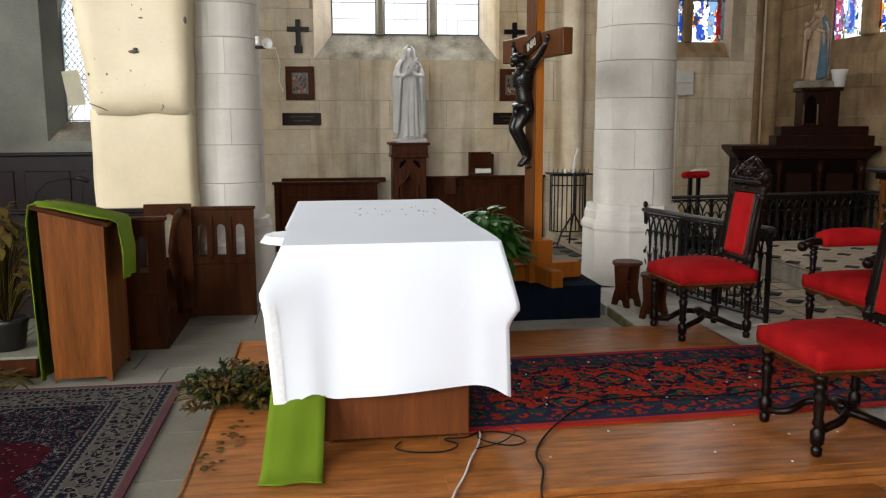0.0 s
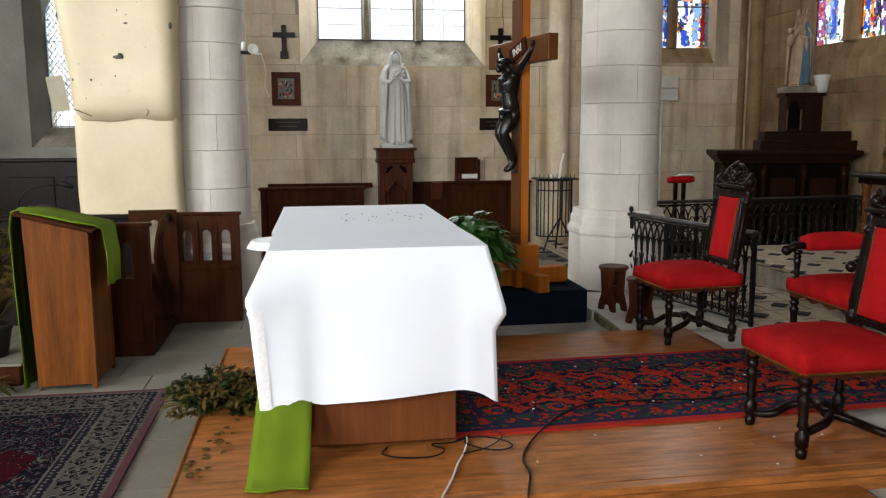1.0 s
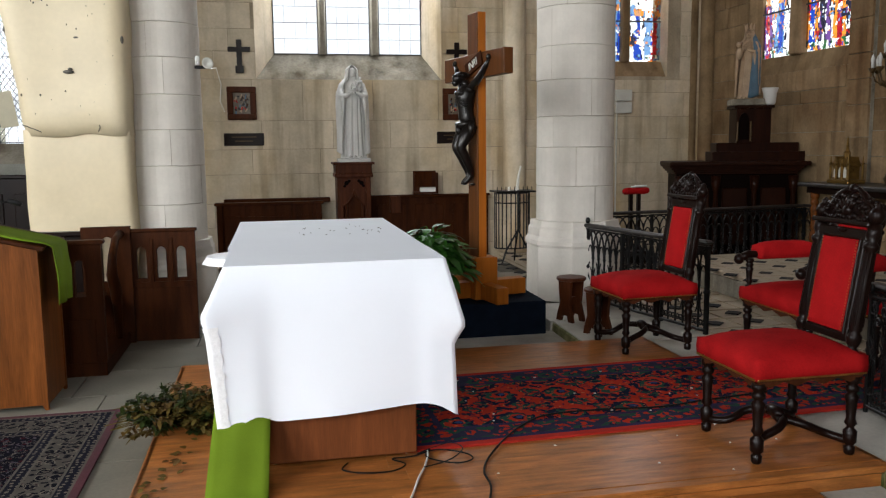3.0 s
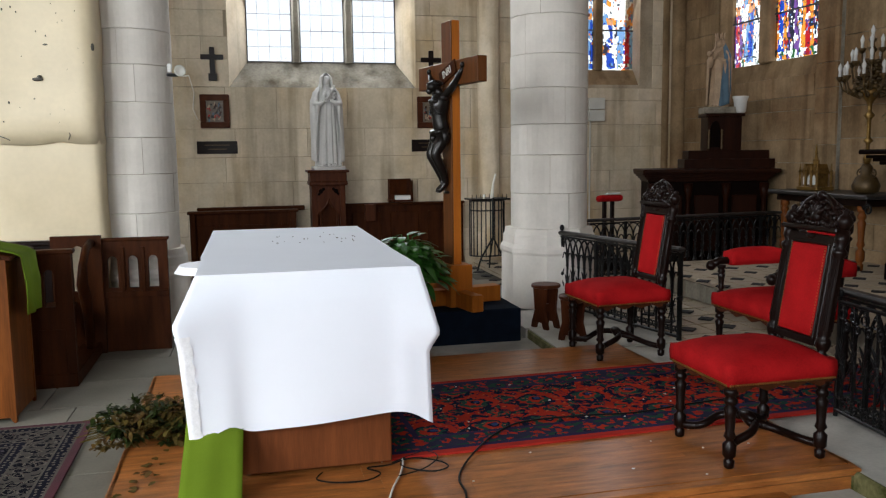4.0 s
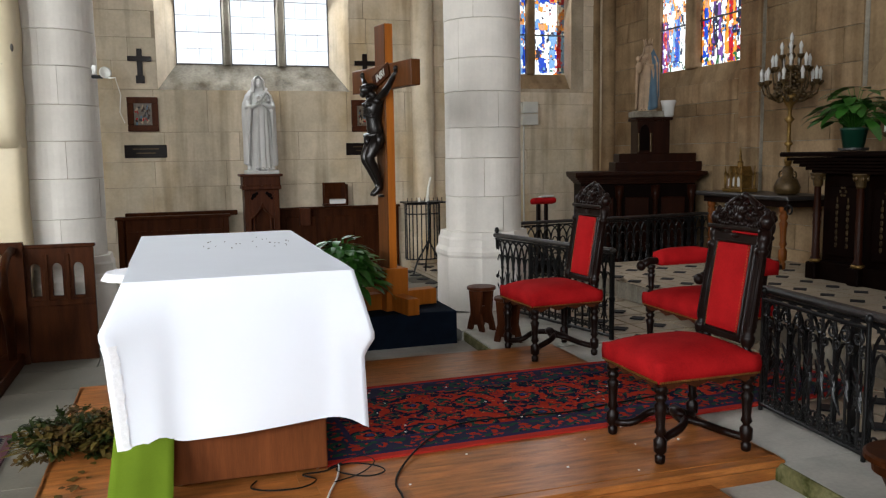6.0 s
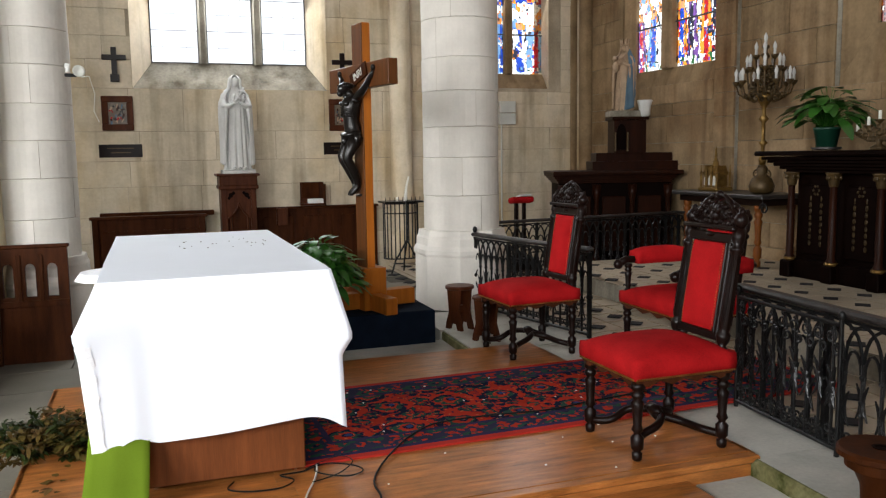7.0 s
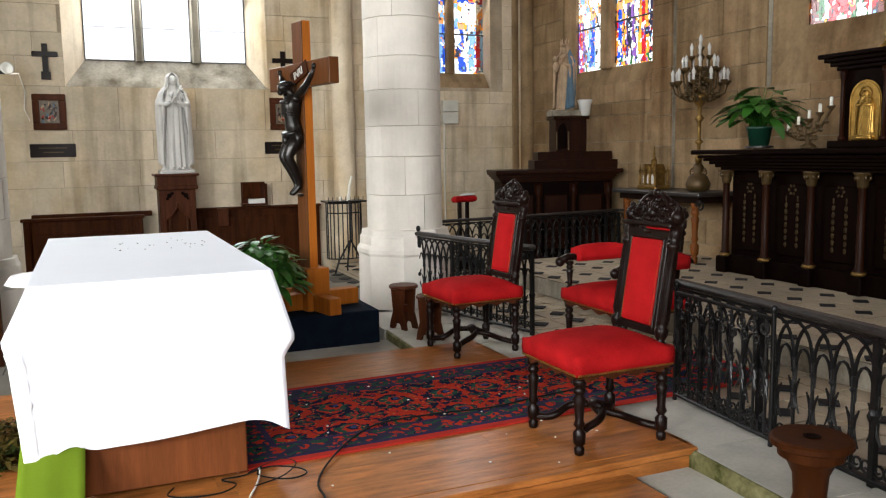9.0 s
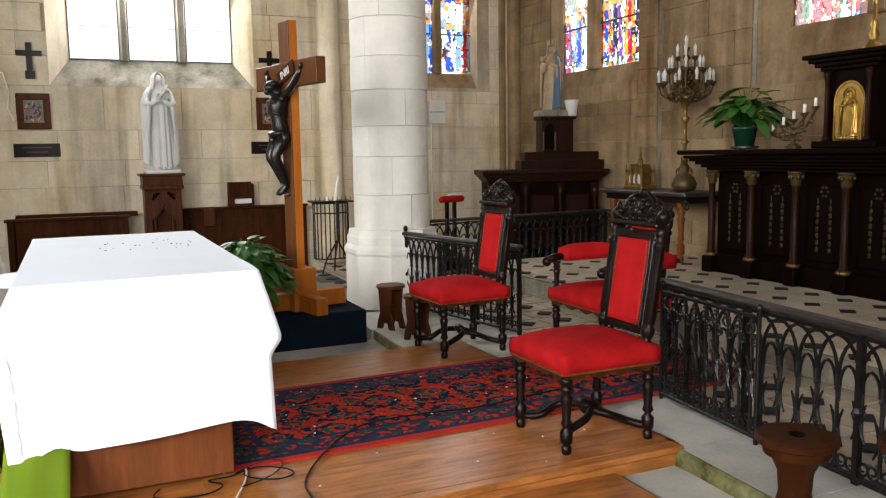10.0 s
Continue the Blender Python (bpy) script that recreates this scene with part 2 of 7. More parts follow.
PALESKY = glow("pale_sky", (0.94, 0.97, 1.0), 1.25)


def rug_mat(name, field, inks):
    """A knotted rug: rosettes, leaves and scattered motifs over a field, each ink as rings (colour, cells per metre, from, to, disorder, raggedness)."""
    m = mat(name, field, 0.95, spread=0.25, scale=5, fine=220, bump=0.25, spec=0.02)
    n, l = m.node_tree.nodes, m.node_tree.links
    b = n["Principled BSDF"]
    src = b.inputs["Base Color"].links[0].from_socket
    co = n.new("ShaderNodeTexCoord")
    for ink, sc, lo, hi, loose, rag in inks:
        off = n.new("ShaderNodeVectorMath")
        off.inputs[1].default_value = (5.3 + sc, 7.1 + sc * 0.5, 0)
        l.new(co.outputs["Object"], off.inputs[0])
        wob = n.new("ShaderNodeTexNoise")
        wob.inputs["Scale"].default_value, wob.inputs["Detail"].default_value = 24.0, 2
        l.new(co.outputs["Object"], wob.inputs[0])
        shift = n.new("ShaderNodeVectorMath")
        shift.operation = "MULTIPLY_ADD"
        shift.inputs[1].default_value = (rag, rag, 0)
        l.new(wob.outputs["Color"], shift.inputs[0])
        l.new(off.outputs[0], shift.inputs[2])
        vo = n.new("ShaderNodeTexVoronoi")
        vo.distance, vo.voronoi_dimensions = "EUCLIDEAN", "2D"
        vo.inputs["Scale"].default_value, vo.inputs["Randomness"].default_value = sc, loose
        l.new(shift.outputs[0], vo.inputs[0])
        rp = n.new("ShaderNodeValToRGB")
        rp.color_ramp.interpolation = "CONSTANT"
        e = rp.color_ramp.elements
        e[0].position, e[0].color = 0, (0, 0, 0, 1)
        e[1].position, e[1].color = max(lo, 0.002), (1, 1, 1, 1)
        k = e.new(hi)
        k.color = (0, 0, 0, 1)
        l.new(vo.outputs["Distance"], rp.inputs[0])
        mx = n.new("ShaderNodeMix")
        mx.data_type = "RGBA"
        l.new(rp.outputs[0], mx.inputs[0])
        l.new(src, mx.inputs[6])
        mx.inputs[7].default_value = (*ink, 1)
        src = mx.outputs[2]
    l.new(src, b.inputs["Base Color"])
    return m


INK, TEAL, BRICK, PLUM = (0.01, 0.013, 0.03), (0.022, 0.06, 0.042), (0.36, 0.03, 0.015), (0.07, 0.014, 0.036)
RUG_FIELD = rug_mat("red_rug_field", BRICK, [(PLUM, 22, 0.0, 0.2, 1, 0.08), (INK, 13, 0.0, 0.3, 1, 0.1), (TEAL, 9, 0.16, 0.28, 1, 0.1), (INK, 9, 0.28, 0.34, 1, 0.1), (BRICK, 3.1, 0.0, 0.4, 0.3, 0.06), (INK, 3.1, 0.24, 0.36, 0.3, 0.12), (TEAL, 3.1, 0.14, 0.24, 0.3, 0.09), (BRICK, 3.1, 0.1, 0.14, 0.3, 0.05), (INK, 3.1, 0.0, 0.1, 0.3, 0.05), ((0.03, 0.05, 0.14), 3.1, 0.0, 0.06, 0.3, 0.04), ((0.4, 0.13, 0.05), 17, 0.0, 0.09, 1, 0.04)])
RUG_EDGE = rug_mat("blue_rug_border", (0.03, 0.03, 0.055), [(BRICK, 17, 0.0, 0.3, 1, 0.1), (TEAL, 6.5, 0.12, 0.32, 0.2, 0.06), (INK, 6.5, 0.06, 0.12, 0.2, 0.04), (BRICK, 6.5, 0.0, 0.06, 0.2, 0.02)])
RUG_RED = mat("red_rug_binding", (0.36, 0.024, 0.015), 0.95, spread=0.2, fine=220, bump=0.25, spec=0.1)
RUG_BLUE = mat("blue_rug_stripe", (0.026, 0.018, 0.058), 0.95, spread=0.3, fine=220, bump=0.25, spec=0.1)
SAND, NIGHT, WINE = (0.115, 0.1, 0.082), (0.006, 0.006, 0.01), (0.034, 0.0035, 0.007)
PERSIAN = rug_mat("persian_field", NIGHT, [(SAND, 24, 0.15, 0.185, 1, 0.09), ((0.06, 0.05, 0.06), 30, 0.0, 0.2, 1, 0.07), (WINE, 15, 0.0, 0.16, 1, 0.05), (SAND, 9, 0.24, 0.28, 1, 0.09), (NIGHT, 9, 0.0, 0.1, 1, 0.05)])
PERSIAN_RED = rug_mat("persian_medallion", WINE, [(NIGHT, 14, 0.0, 0.16, 1, 0.07), (SAND, 17, 0.0, 0.08, 1, 0.05), (NIGHT, 5, 0.22, 0.26, 0.6, 0.1)])
PERSIAN_EDGE = rug_mat("persian_border", (0.075, 0.066, 0.056), [(NIGHT, 22, 0.0, 0.3, 1, 0.08), (SAND, 11, 0.26, 0.33, 0.5, 0.07), (NIGHT, 11, 0.1, 0.26, 0.5, 0.07), (SAND, 11, 0.05, 0.1, 0.5, 0.04), (WINE, 11, 0.0, 0.05, 0.5, 0.03)])
PERSIAN_LINE = mat("pale_rug_line", (0.095, 0.083, 0.07), 0.95, spread=0.3, fine=220, bump=0.2, spec=0.02)
PERSIAN_STRIPE = rug_mat("persian_stripe", (0.012, 0.012, 0.018), [(SAND, 30, 0.0, 0.25, 0.3, 0.02)])

# ---- helpers ----
def link(name, bm, material, parent=None, smooth=False):
    me = bpy.data.meshes.new(name)
    bm.normal_update()
    bm.to_mesh(me)
    bm.free()
    me.materials.append(material)
    if smooth:
        for p in me.polygons:
            p.use_smooth = True
    ob = new(name, me)
    if parent:
        ob.parent = parent
    return ob


def part(name, bm, material, parent, label="", smooth=False):
    ob = link(name, bm, material, parent, smooth)
    return tagged(ob, label) if label else ob


def thing(name, label, category, m=None, group="", kind=""):
    ob = new(name)
    ob.empty_display_size = 0.1
    ob.matrix_basis = m or Matrix()
    return tagged(ob, label, category, group, kind)


def single(name, bm, material, label, category, m=None, group="", kind="", smooth=False):
    ob = link(name, bm, material, None, smooth)
    ob.matrix_basis = m or Matrix()
    return tagged(ob, label, category, group, kind)


def box(bm, c, s, rz=0.0, bev=0.0, rx=0.0, ry=0.0):
    """A box with centre c and size s, turned by degrees, with chamfered edges."""
    r = bmesh.ops.create_cube(bm, size=1, matrix=pose(*c, rx, ry, rz) @ Matrix.Diagonal((*s, 1)))
    if bev:
        es = {e for v in r["verts"] for e in v.link_edges}
        bmesh.ops.bevel(bm, geom=list(es), offset=bev, segments=1, affect="EDGES")
    return bm


def cube(c, s, rz=0.0, bev=0.0, rx=0.0, ry=0.0):
    return box(bmesh.new(), c, s, rz, bev, rx, ry)


def lathe(bm, prof, seg=16, m=None):
    """Turns a profile of (radius, height) about z."""
    m = m or Matrix()
    rings = [[bm.verts.new(m @ Vector((r * math.cos(2 * math.pi * i / seg), r * math.sin(2 * math.pi * i / seg), z))) for i in range(seg)] for r, z in prof]
    for a, b in zip(rings, rings[1:]):
        for i in range(seg):
            bm.faces.new((a[i], a[(i + 1) % seg], b[(i + 1) % seg], b[i]))
    bm.faces.new(rings[0][::-1])
    bm.faces.new(rings[-1])
    return bm


def tube(bm, pts, r, seg=6, flat=1.0):
    """A bar along a line of points; r may be a list, one for each point."""
    pts = [Vector(p) for p in pts]
    rs = r if isinstance(r, (list, tuple)) else [r] * len(pts)
    prev, up = None, None
    for i, p in enumerate(pts):
        d = (pts[min(i + 1, len(pts) - 1)] - pts[max(i - 1, 0)]).normalized()
        if up is None:
            up = Vector((0, 0, 1)) if abs(d.z) < 0.9 else Vector((1, 0, 0))
        side = d.cross(up).normalized()
        up = side.cross(d).normalized()
        ring = [bm.verts.new(p + side * math.cos(2 * math.pi * k / seg) * rs[i] + up * math.sin(2 * math.pi * k / seg) * rs[i] * flat) for k in range(seg)]
        if prev:
            for k in range(seg):
                bm.faces.new((prev[k], prev[(k + 1) % seg], ring[(k + 1) % seg], ring[k]))
        else:
            bm.faces.new(ring[::-1])
        prev = ring
    bm.faces.new(prev)
    return bm


def ball(bm, c, s, seg=10, m=None):
    """An ellipsoid with half-axes s."""
    bmesh.ops.create_uvsphere(bm, u_segments=seg, v_segments=max(5, seg // 2 + 1), radius=1, matrix=(m or Matrix()) @ Matrix.Translation(c) @ Matrix.Diagonal((*s, 1)))
    return bm


def prism(bm, outline, depth, m=None):
    """A flat outline in x and z, given depth along y."""
    m = m or Matrix()
    a = [bm.verts.new(m @ Vector((x, 0, z))) for x, z in outline]
    b = [bm.verts.new(m @ Vector((x, depth, z))) for x, z in outline]
    n = len(a)
    bm.faces.new(a)
    bm.faces.new(b[::-1])
    for i in range(n):
        bm.faces.new((a[i], b[i], b[(i + 1) % n], a[(i + 1) % n]))
    bmesh.ops.recalc_face_normals(bm, faces=bm.faces[:])
    return bm


def arc(cx, cz, r, a0, a1, n=8):
    return [(cx + r * math.cos(radians(a0 + (a1 - a0) * i / n)), cz + r * math.sin(radians(a0 + (a1 - a0) * i / n))) for i in range(n + 1)]


# one block mesh, scaled for each stone
def unit_block(name, material):
    b = cube((0, 0, 0), (1, 1, 1))
    bmesh.ops.bevel(b, geom=b.edges[:], offset=0.006, segments=1, affect="EDGES")
    me = bpy.data.meshes.new(name)
    b.to_mesh(me)
    b.free()
    me.materials.append(material)
    return me


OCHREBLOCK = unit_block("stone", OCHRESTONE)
BLOCK, KERBBLOCK, FLAGBLOCK = unit_block("stone", STONE), unit_block("kerb_stone", KERB), unit_block("flagstone", FLAG)


def piece(name, me, parent, c, s, rz=0.0):
    ob = new(name, me)
    ob.parent = parent
    ob.matrix_basis = pose(*c, 0, 0, rz) @ Matrix.Diagonal((*s, 1))
    return ob


def ashlar(parent, origin, ang, length, z0, z1, seed, holes=(), mean=0.85, rise=(0.27, 0.38), block=None):
    """Courses of stones, 12 mm proud, on the face that starts at origin and runs along ang."""
    rng, block = random.Random(seed), block or BLOCK
    u = Vector((math.cos(radians(ang)), math.sin(radians(ang)), 0))
    out = Vector((u.y, -u.x, 0))
    marks = sorted({z1, *[e for h in holes for e in h[2:] if z0 + 0.1 < e < z1]})
    z = z0
    while z < z1 - 0.05:
        nxt = min(e for e in marks if e > z + 0.01)
        h = min(rng.uniform(*rise), nxt - z)
        if nxt - z - h < 0.15:
            h = nxt - z
        s = -rng.uniform(0, mean * 0.6)
        while s < length:
            w = rng.uniform(mean * 0.7, mean * 1.3)
            spans = [(max(s, 0), min(s + w, length))]
            for a, b, c, d in holes:
                if z + h > c + 0.02 and z < d - 0.02:
                    spans = [q for p, r in spans for q in ((p, min(r, a)), (max(p, b), r))]
            for p, r in spans:
                if r - p > 0.06:
                    c = Vector(origin) + u * ((p + r) / 2) + out * (0.004 + rng.uniform(-0.002, 0.002))
                    piece("stone", block, parent, (c.x, c.y, z + h / 2), (r - p - 0.007, 0.03, h - 0.007), ang)
            s += w
        z += h


def wall(name, a, b, z0, z1, thick, material, holes=(), label="", category="wall"):
    """A wall whose face runs from a to b, thick behind it (to the left of the way), with holes (s0, s1, z0, z1) cut through."""
    a, b = Vector((*a, 0)), Vector((*b, 0))
    u = (b - a).normalized()
    ln, ang = (b - a).length, math.degrees(math.atan2(u.y, u.x))
    back = Vector((-u.y, u.x, 0))
    bm = bmesh.new()
    xs = sorted({0.0, ln, *[q for h in holes for q in h[:2]]})
    for s0, s1 in zip(xs, xs[1:]):
        zs = [(z0, z1)]
        for h in holes:
            if h[0] < (s0 + s1) / 2 < h[1]:
                zs = [q for p, r in zs for q in ((p, min(r, h[2])), (max(p, h[3]), r)) if q[1] - q[0] > 0.01]
        for p, r in zs:
            c = a + u * ((s0 + s1) / 2) + back * (thick / 2)
            box(bm, (c.x, c.y, (p + r) / 2), (s1 - s0, thick, r - p), ang)
    return tagged(link(name, bm, material), label, category, kind="structure")


def reveal(name, parent, m, outer, inner, depth, material, jamb=None):
    """The splayed sides of an opening, from the outer edge at the face to the inner one at the glass; both (x0, x1, z0, z1)."""
    def loop(bm, q, y):
        return [bm.verts.new(m @ Vector((x, y, z))) for x, z in ((q[0], q[2]), (q[1], q[2]), (q[1], q[3]), (q[0], q[3]))]

    for nm, sides, mt in ((name, (0,), material), ("window_jamb", (1, 2, 3), jamb or material)):
        bm = bmesh.new()
        o, i, o2, i2 = loop(bm, outer, 0.0), loop(bm, inner, depth), loop(bm, outer, 0.02), loop(bm, inner, depth + 0.05)
        for p, q in ((o, i), (i, i2), (o2, o)):
            for k in sides:
                bm.faces.new((p[k], p[(k + 1) % 4], q[(k + 1) % 4], q[k]))
        bmesh.ops.recalc_face_normals(bm, faces=bm.faces[:])
        part(nm, bm, mt, parent)


# ---- the large structure ----
FL, KB, UP, PL = 0.06, 0.15, 0.36, 0.17      # nave floor, choir floor, upper choir floor, wooden platform
Y1, Y2, XE = 10.6, 11.4, 6.5                # the two parts of the side wall, the east wall
TOP = 6.5

floor = tagged(link("floor", cube((-1.0, 2.0, FL - 0.11), (15.5, 19.6, 0.2)), JOINT), "grey flagstone church floor", "floor", kind="structure")
choir = tagged(link("floor_choir", cube((4.75, 4.2, KB - 0.12), (3.5, 14.6, 0.22)), TILE), "pale stone choir floor with black diamond insets", "floor", kind="structure")
upper = tagged(link("floor_choir_upper", cube((5.4, 3.6, UP - 0.12), (2.4, 9.0, 0.24), bev=0.01), TILE), "raised pale stone floor before the high altar", "floor", kind="structure")
riser = tagged(link("step_riser", cube((4.185, 3.6, (KB + UP) / 2 - 0.02), (0.03, 9.0, UP - KB - 0.05)), OLDSTONE), "stained stone step before the upper floor", "step", kind="structure")

w1 = wall("wall_side", (-7.5, Y1), (3.55, Y1), 0, TOP, 0.6, MORTAR, [(7.37, 9.72, 2.42, 5.4), (4.16, 4.85, 1.42, 4.5)], "cream limestone ashlar side wall with damp stains")
w2 = wall("wall_side_east", (3.55, Y2), (XE, Y2), 0, TOP, 0.5, MORTAR, [(1.3, 2.25, 2.55, 5.2)], "weathered limestone wall beside the choir")
w2b = wall("wall_return", (3.55, Y1 + 0.6), (3.55, Y2 + 0.5), 0, TOP, 0.3, GREYPLASTER, (), "short stone return wall")
w3 = wall("wall_east", (XE, Y2), (XE, -6.5), 0, TOP, 0.16, OLDSTONE, [(0.97, 3.13, 2.45, 5.25), (4.95, 8.75, 2.2, 5.45)], "limestone east wall with stained glass windows")
# two unseen walls close the nave, dark to hold the fill light down
w4 = wall("wall_nave", (XE, -6.5), (-7.5, -6.5), 0, TOP, 0.5, LOWBOUNCE, [(2.9, 4.5, 2.4, 5.6), (6.9, 8.5, 2.4, 5.6), (10.9, 12.5, 2.4, 5.6)], "unseen nave wall darkened to cut bounced light")
w5 = wall("wall_west", (-7.5, -6.5), (-7.5, Y1), 0, TOP, 0.5, LOWBOUNCE, [(1.7, 3.3, 2.4, 5.6), (6.2, 7.8, 2.4, 5.6), (10.2, 11.8, 2.4, 5.6)], "unseen west wall darkened to cut bounced light")
w6 = wall("wall_aisle_plaster", (-7.5, Y1 - 0.03), (-1.72, Y1 - 0.03), 0, TOP, 0.028, GREYPLASTER, [(4.16, 4.85, 1.42, 4.5)], "grey plastered aisle wall with a lancet window")
# unseen ceiling, its dark wood chosen to limit bounce
ceiling = tagged(link("ceiling", cube((-0.5, 2.5, TOP + 0.1), (15, 19, 0.2)), DARKOAK), "unseen ceiling kept dark to cut bounced light", "ceiling", kind="structure")

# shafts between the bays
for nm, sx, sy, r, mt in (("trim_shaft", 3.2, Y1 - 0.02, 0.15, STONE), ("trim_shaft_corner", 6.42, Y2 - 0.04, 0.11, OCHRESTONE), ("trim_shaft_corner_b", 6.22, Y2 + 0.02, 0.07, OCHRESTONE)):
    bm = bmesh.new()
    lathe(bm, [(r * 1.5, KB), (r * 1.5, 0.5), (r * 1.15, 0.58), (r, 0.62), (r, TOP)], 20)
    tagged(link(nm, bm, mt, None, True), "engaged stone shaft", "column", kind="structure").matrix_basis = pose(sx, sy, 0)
pil = tagged(link("trim_pilaster", cube((XE - 0.02, 8.08, 3.3), (0.1, 0.36, 6.3), bev=0.01), OLDSTONE), "flat stone pilaster", "pilaster", kind="structure")

# ---- windows ----
def backdrop(name, m, w, h, sky=SKYLIGHT):
    bm = bmesh.new()
    vs = [bm.verts.new(m @ Vector(p)) for p in ((-w / 2, 0, 0), (w / 2, 0, 0), (w / 2, 0, h), (-w / 2, 0, h))]
    bm.faces.new(vs)
    tagged(link(name, bm, sky), "bright overcast sky outside the window", "sky", kind="structure")


def leaded_window(name, m, lights, z0, z1, rows, label, bars=0.012):
    """Plain lights between stone mullions, each with panes in lead and iron cross bars."""
    win = thing(name, label, "window", m, kind="structure")
    for x0, x1 in lights:
        pane = part("pane", cube(((x0 + x1) / 2, 0.02, (z0 + z1) / 2), (x1 - x0, 0.006, z1 - z0)), CLEAR, win)
        pane.visible_shadow = False
        bm = bmesh.new()
        for k in range(1, rows):
            z = z0 + (z1 - z0) * k / rows
            box(bm, ((x0 + x1) / 2, 0.01, z), (x1 - x0, 0.008, bars * (0.55 if k % 2 == 0 else 0.3)))
        n = 4
        for k in range(1, n):
            box(bm, (x0 + (x1 - x0) * k / n, 0.012, (z0 + z1) / 2), (0.0025, 0.006, z1 - z0))
        part("lead_bars", bm, LEAD, win)
        fr = bmesh.new()
        for x in (x0 + 0.006, x1 - 0.006):
            box(fr, (x, 0.0, (z0 + z1) / 2), (0.012, 0.03, z1 - z0))
        box(fr, ((x0 + x1) / 2, 0, z0 + 0.012), (x1 - x0, 0.03, 0.012))
        part("window_frame", fr, LEAD, win)
    for (a, b), (c, d) in zip(lights, lights[1:]):
        bm = bmesh.new()
        prism(bm, [(b, -0.02), (b + 0.02, -0.09), (c - 0.02, -0.09), (c, -0.02), (c, 0.08), (b, 0.08)], z1 - z0, Matrix.Translation((0, 0, z0)) @ Matrix(((1, 0, 0, 0), (0, 0, 1, 0), (0, 1, 0, 0), (0, 0, 0, 1))))
        part("mullion", bm, OLDSTONE, win)
    return win


def stained_window(name, m, lights, z0, z1, seed, label, robes):
    """Figured lights: small panes in lead that make up robed figures in tiers, with pale ground and a white band at the foot."""
    rng = random.Random(seed)
    win = thing(name, label, "window", m, kind="structure")
    tier = 1.2
    for x0, x1 in lights:
        wd = x1 - x0
        nf = max(1, round(wd / 0.25))
        figs = {}
        cells = {}
        cols = max(8, int(wd / 0.024))
        w = wd / cols
        zs = [z0]
        while zs[-1] < z1:
            zs.append(min(z1, zs[-1] + rng.uniform(0.018, 0.04)))
        jit = [[(0 if c in (0, cols) else rng.uniform(-0.42, 0.42) * w, 0 if r in (0, len(zs) - 1) else rng.uniform(-0.01, 0.01)) for c in range(cols + 1)] for r in range(len(zs))]

        def tint(x, z):
            """Robed figures side by side under canopies, each with its own robe, mantle, face and halo."""
            t, u = int((z - z0) / tier), (z - z0) % tier
            f = min(nf - 1, int((x - x0) / wd * nf))
            if (t, f) not in figs:
                figs[t, f] = (x0 + (f + 0.5) * wd / nf + rng.uniform(-0.04, 0.04), rng.choice(robes), rng.choice(robes), rng.choice(robes), rng.uniform(0.66, 0.84), rng.uniform(-0.15, 0.15))
            cx, mantle, robe, lining, head, tilt = figs[t, f]
            if rng.random() < 0.13:
                return rng.choice(["white", "amber", "sky", "dark", "white", "pink", robe])
            dx = (x - cx) / (wd / nf) - tilt * (u / head) * 0.5
            fold = noise.noise(Vector((x * 13, z * 5, seed + f)))
            patch = noise.noise(Vector((x * 7 + 3, z * 7, seed * 2.0)))
            if u < 0.035:
                return "white" if patch > -0.25 else "amber"
            if u < 0.13 and patch > 0.05:
                return "green" if fold > 0 else "white"
            if u < head:
                half = 0.5 - 0.2 * (u / head) ** 2 + 0.16 * fold
                if abs(dx) < half * 0.4:
                    return robe if fold > -0.2 else ("white" if patch > 0 else lining)
                if abs(dx) < half:
                    return mantle if patch > -0.22 else (lining if fold > 0 else "dark")
                if abs(dx) < half + 0.05:
                    return "dark"
            elif u < head + 0.11:
                if abs(dx) < 0.12:
                    return "pink" if u < head + 0.08 else "brown"
                if abs(dx) < 0.24:
                    return "amber"
            elif u > tier - 0.14:
                return ("red", "amber", "blue", "white", "violet")[int((patch + 0.6) * 4) % 5]
            return "white" if patch > -0.08 else ("sky" if fold > 0 else "amber")

        for r in range(len(zs) - 1):
            for c in range(cols):
                q = [(x0 + (c + a) * w + jit[r + b][c + a][0], zs[r + b] + jit[r + b][c + a][1]) for a, b in ((0, 0), (1, 0), (1, 1), (0, 1))]
                cells.setdefault(tint(x0 + (c + 0.5) * w, (zs[r] + zs[r + 1]) / 2), []).append(q)
        lead = bmesh.new()
        for k, quads in cells.items():
            bm = bmesh.new()
            for q in quads:
                bm.faces.new([bm.verts.new((x, 0.03, zz)) for x, zz in q])
                for (xa, za), (xb, zb) in ((q[0], q[3]), (q[0], q[1])):
                    if rng.random() < 0.22:
                        tube(lead, [(xa, 0.028, za), (xb, 0.028, zb)], 0.0024, 3)
            part("pane", bm, STAINS[k], win).visible_shadow = False
        z = z0 + 0.6
        while z < z1:
            box(lead, (x0 + wd / 2, 0.02, z), (wd, 0.02, 0.018))
            z += 0.6
        part("lead_bars", lead, LEAD, win)
    for (a, b), (c, d) in zip(lights, lights[1:]):
        bm = bmesh.new()
        box(bm, ((b + c) / 2, 0.0, (z0 + z1) / 2), (c - b, 0.14, z1 - z0), bev=0.02)
        part("mullion", bm, OCHRESTONE, win)
    return win


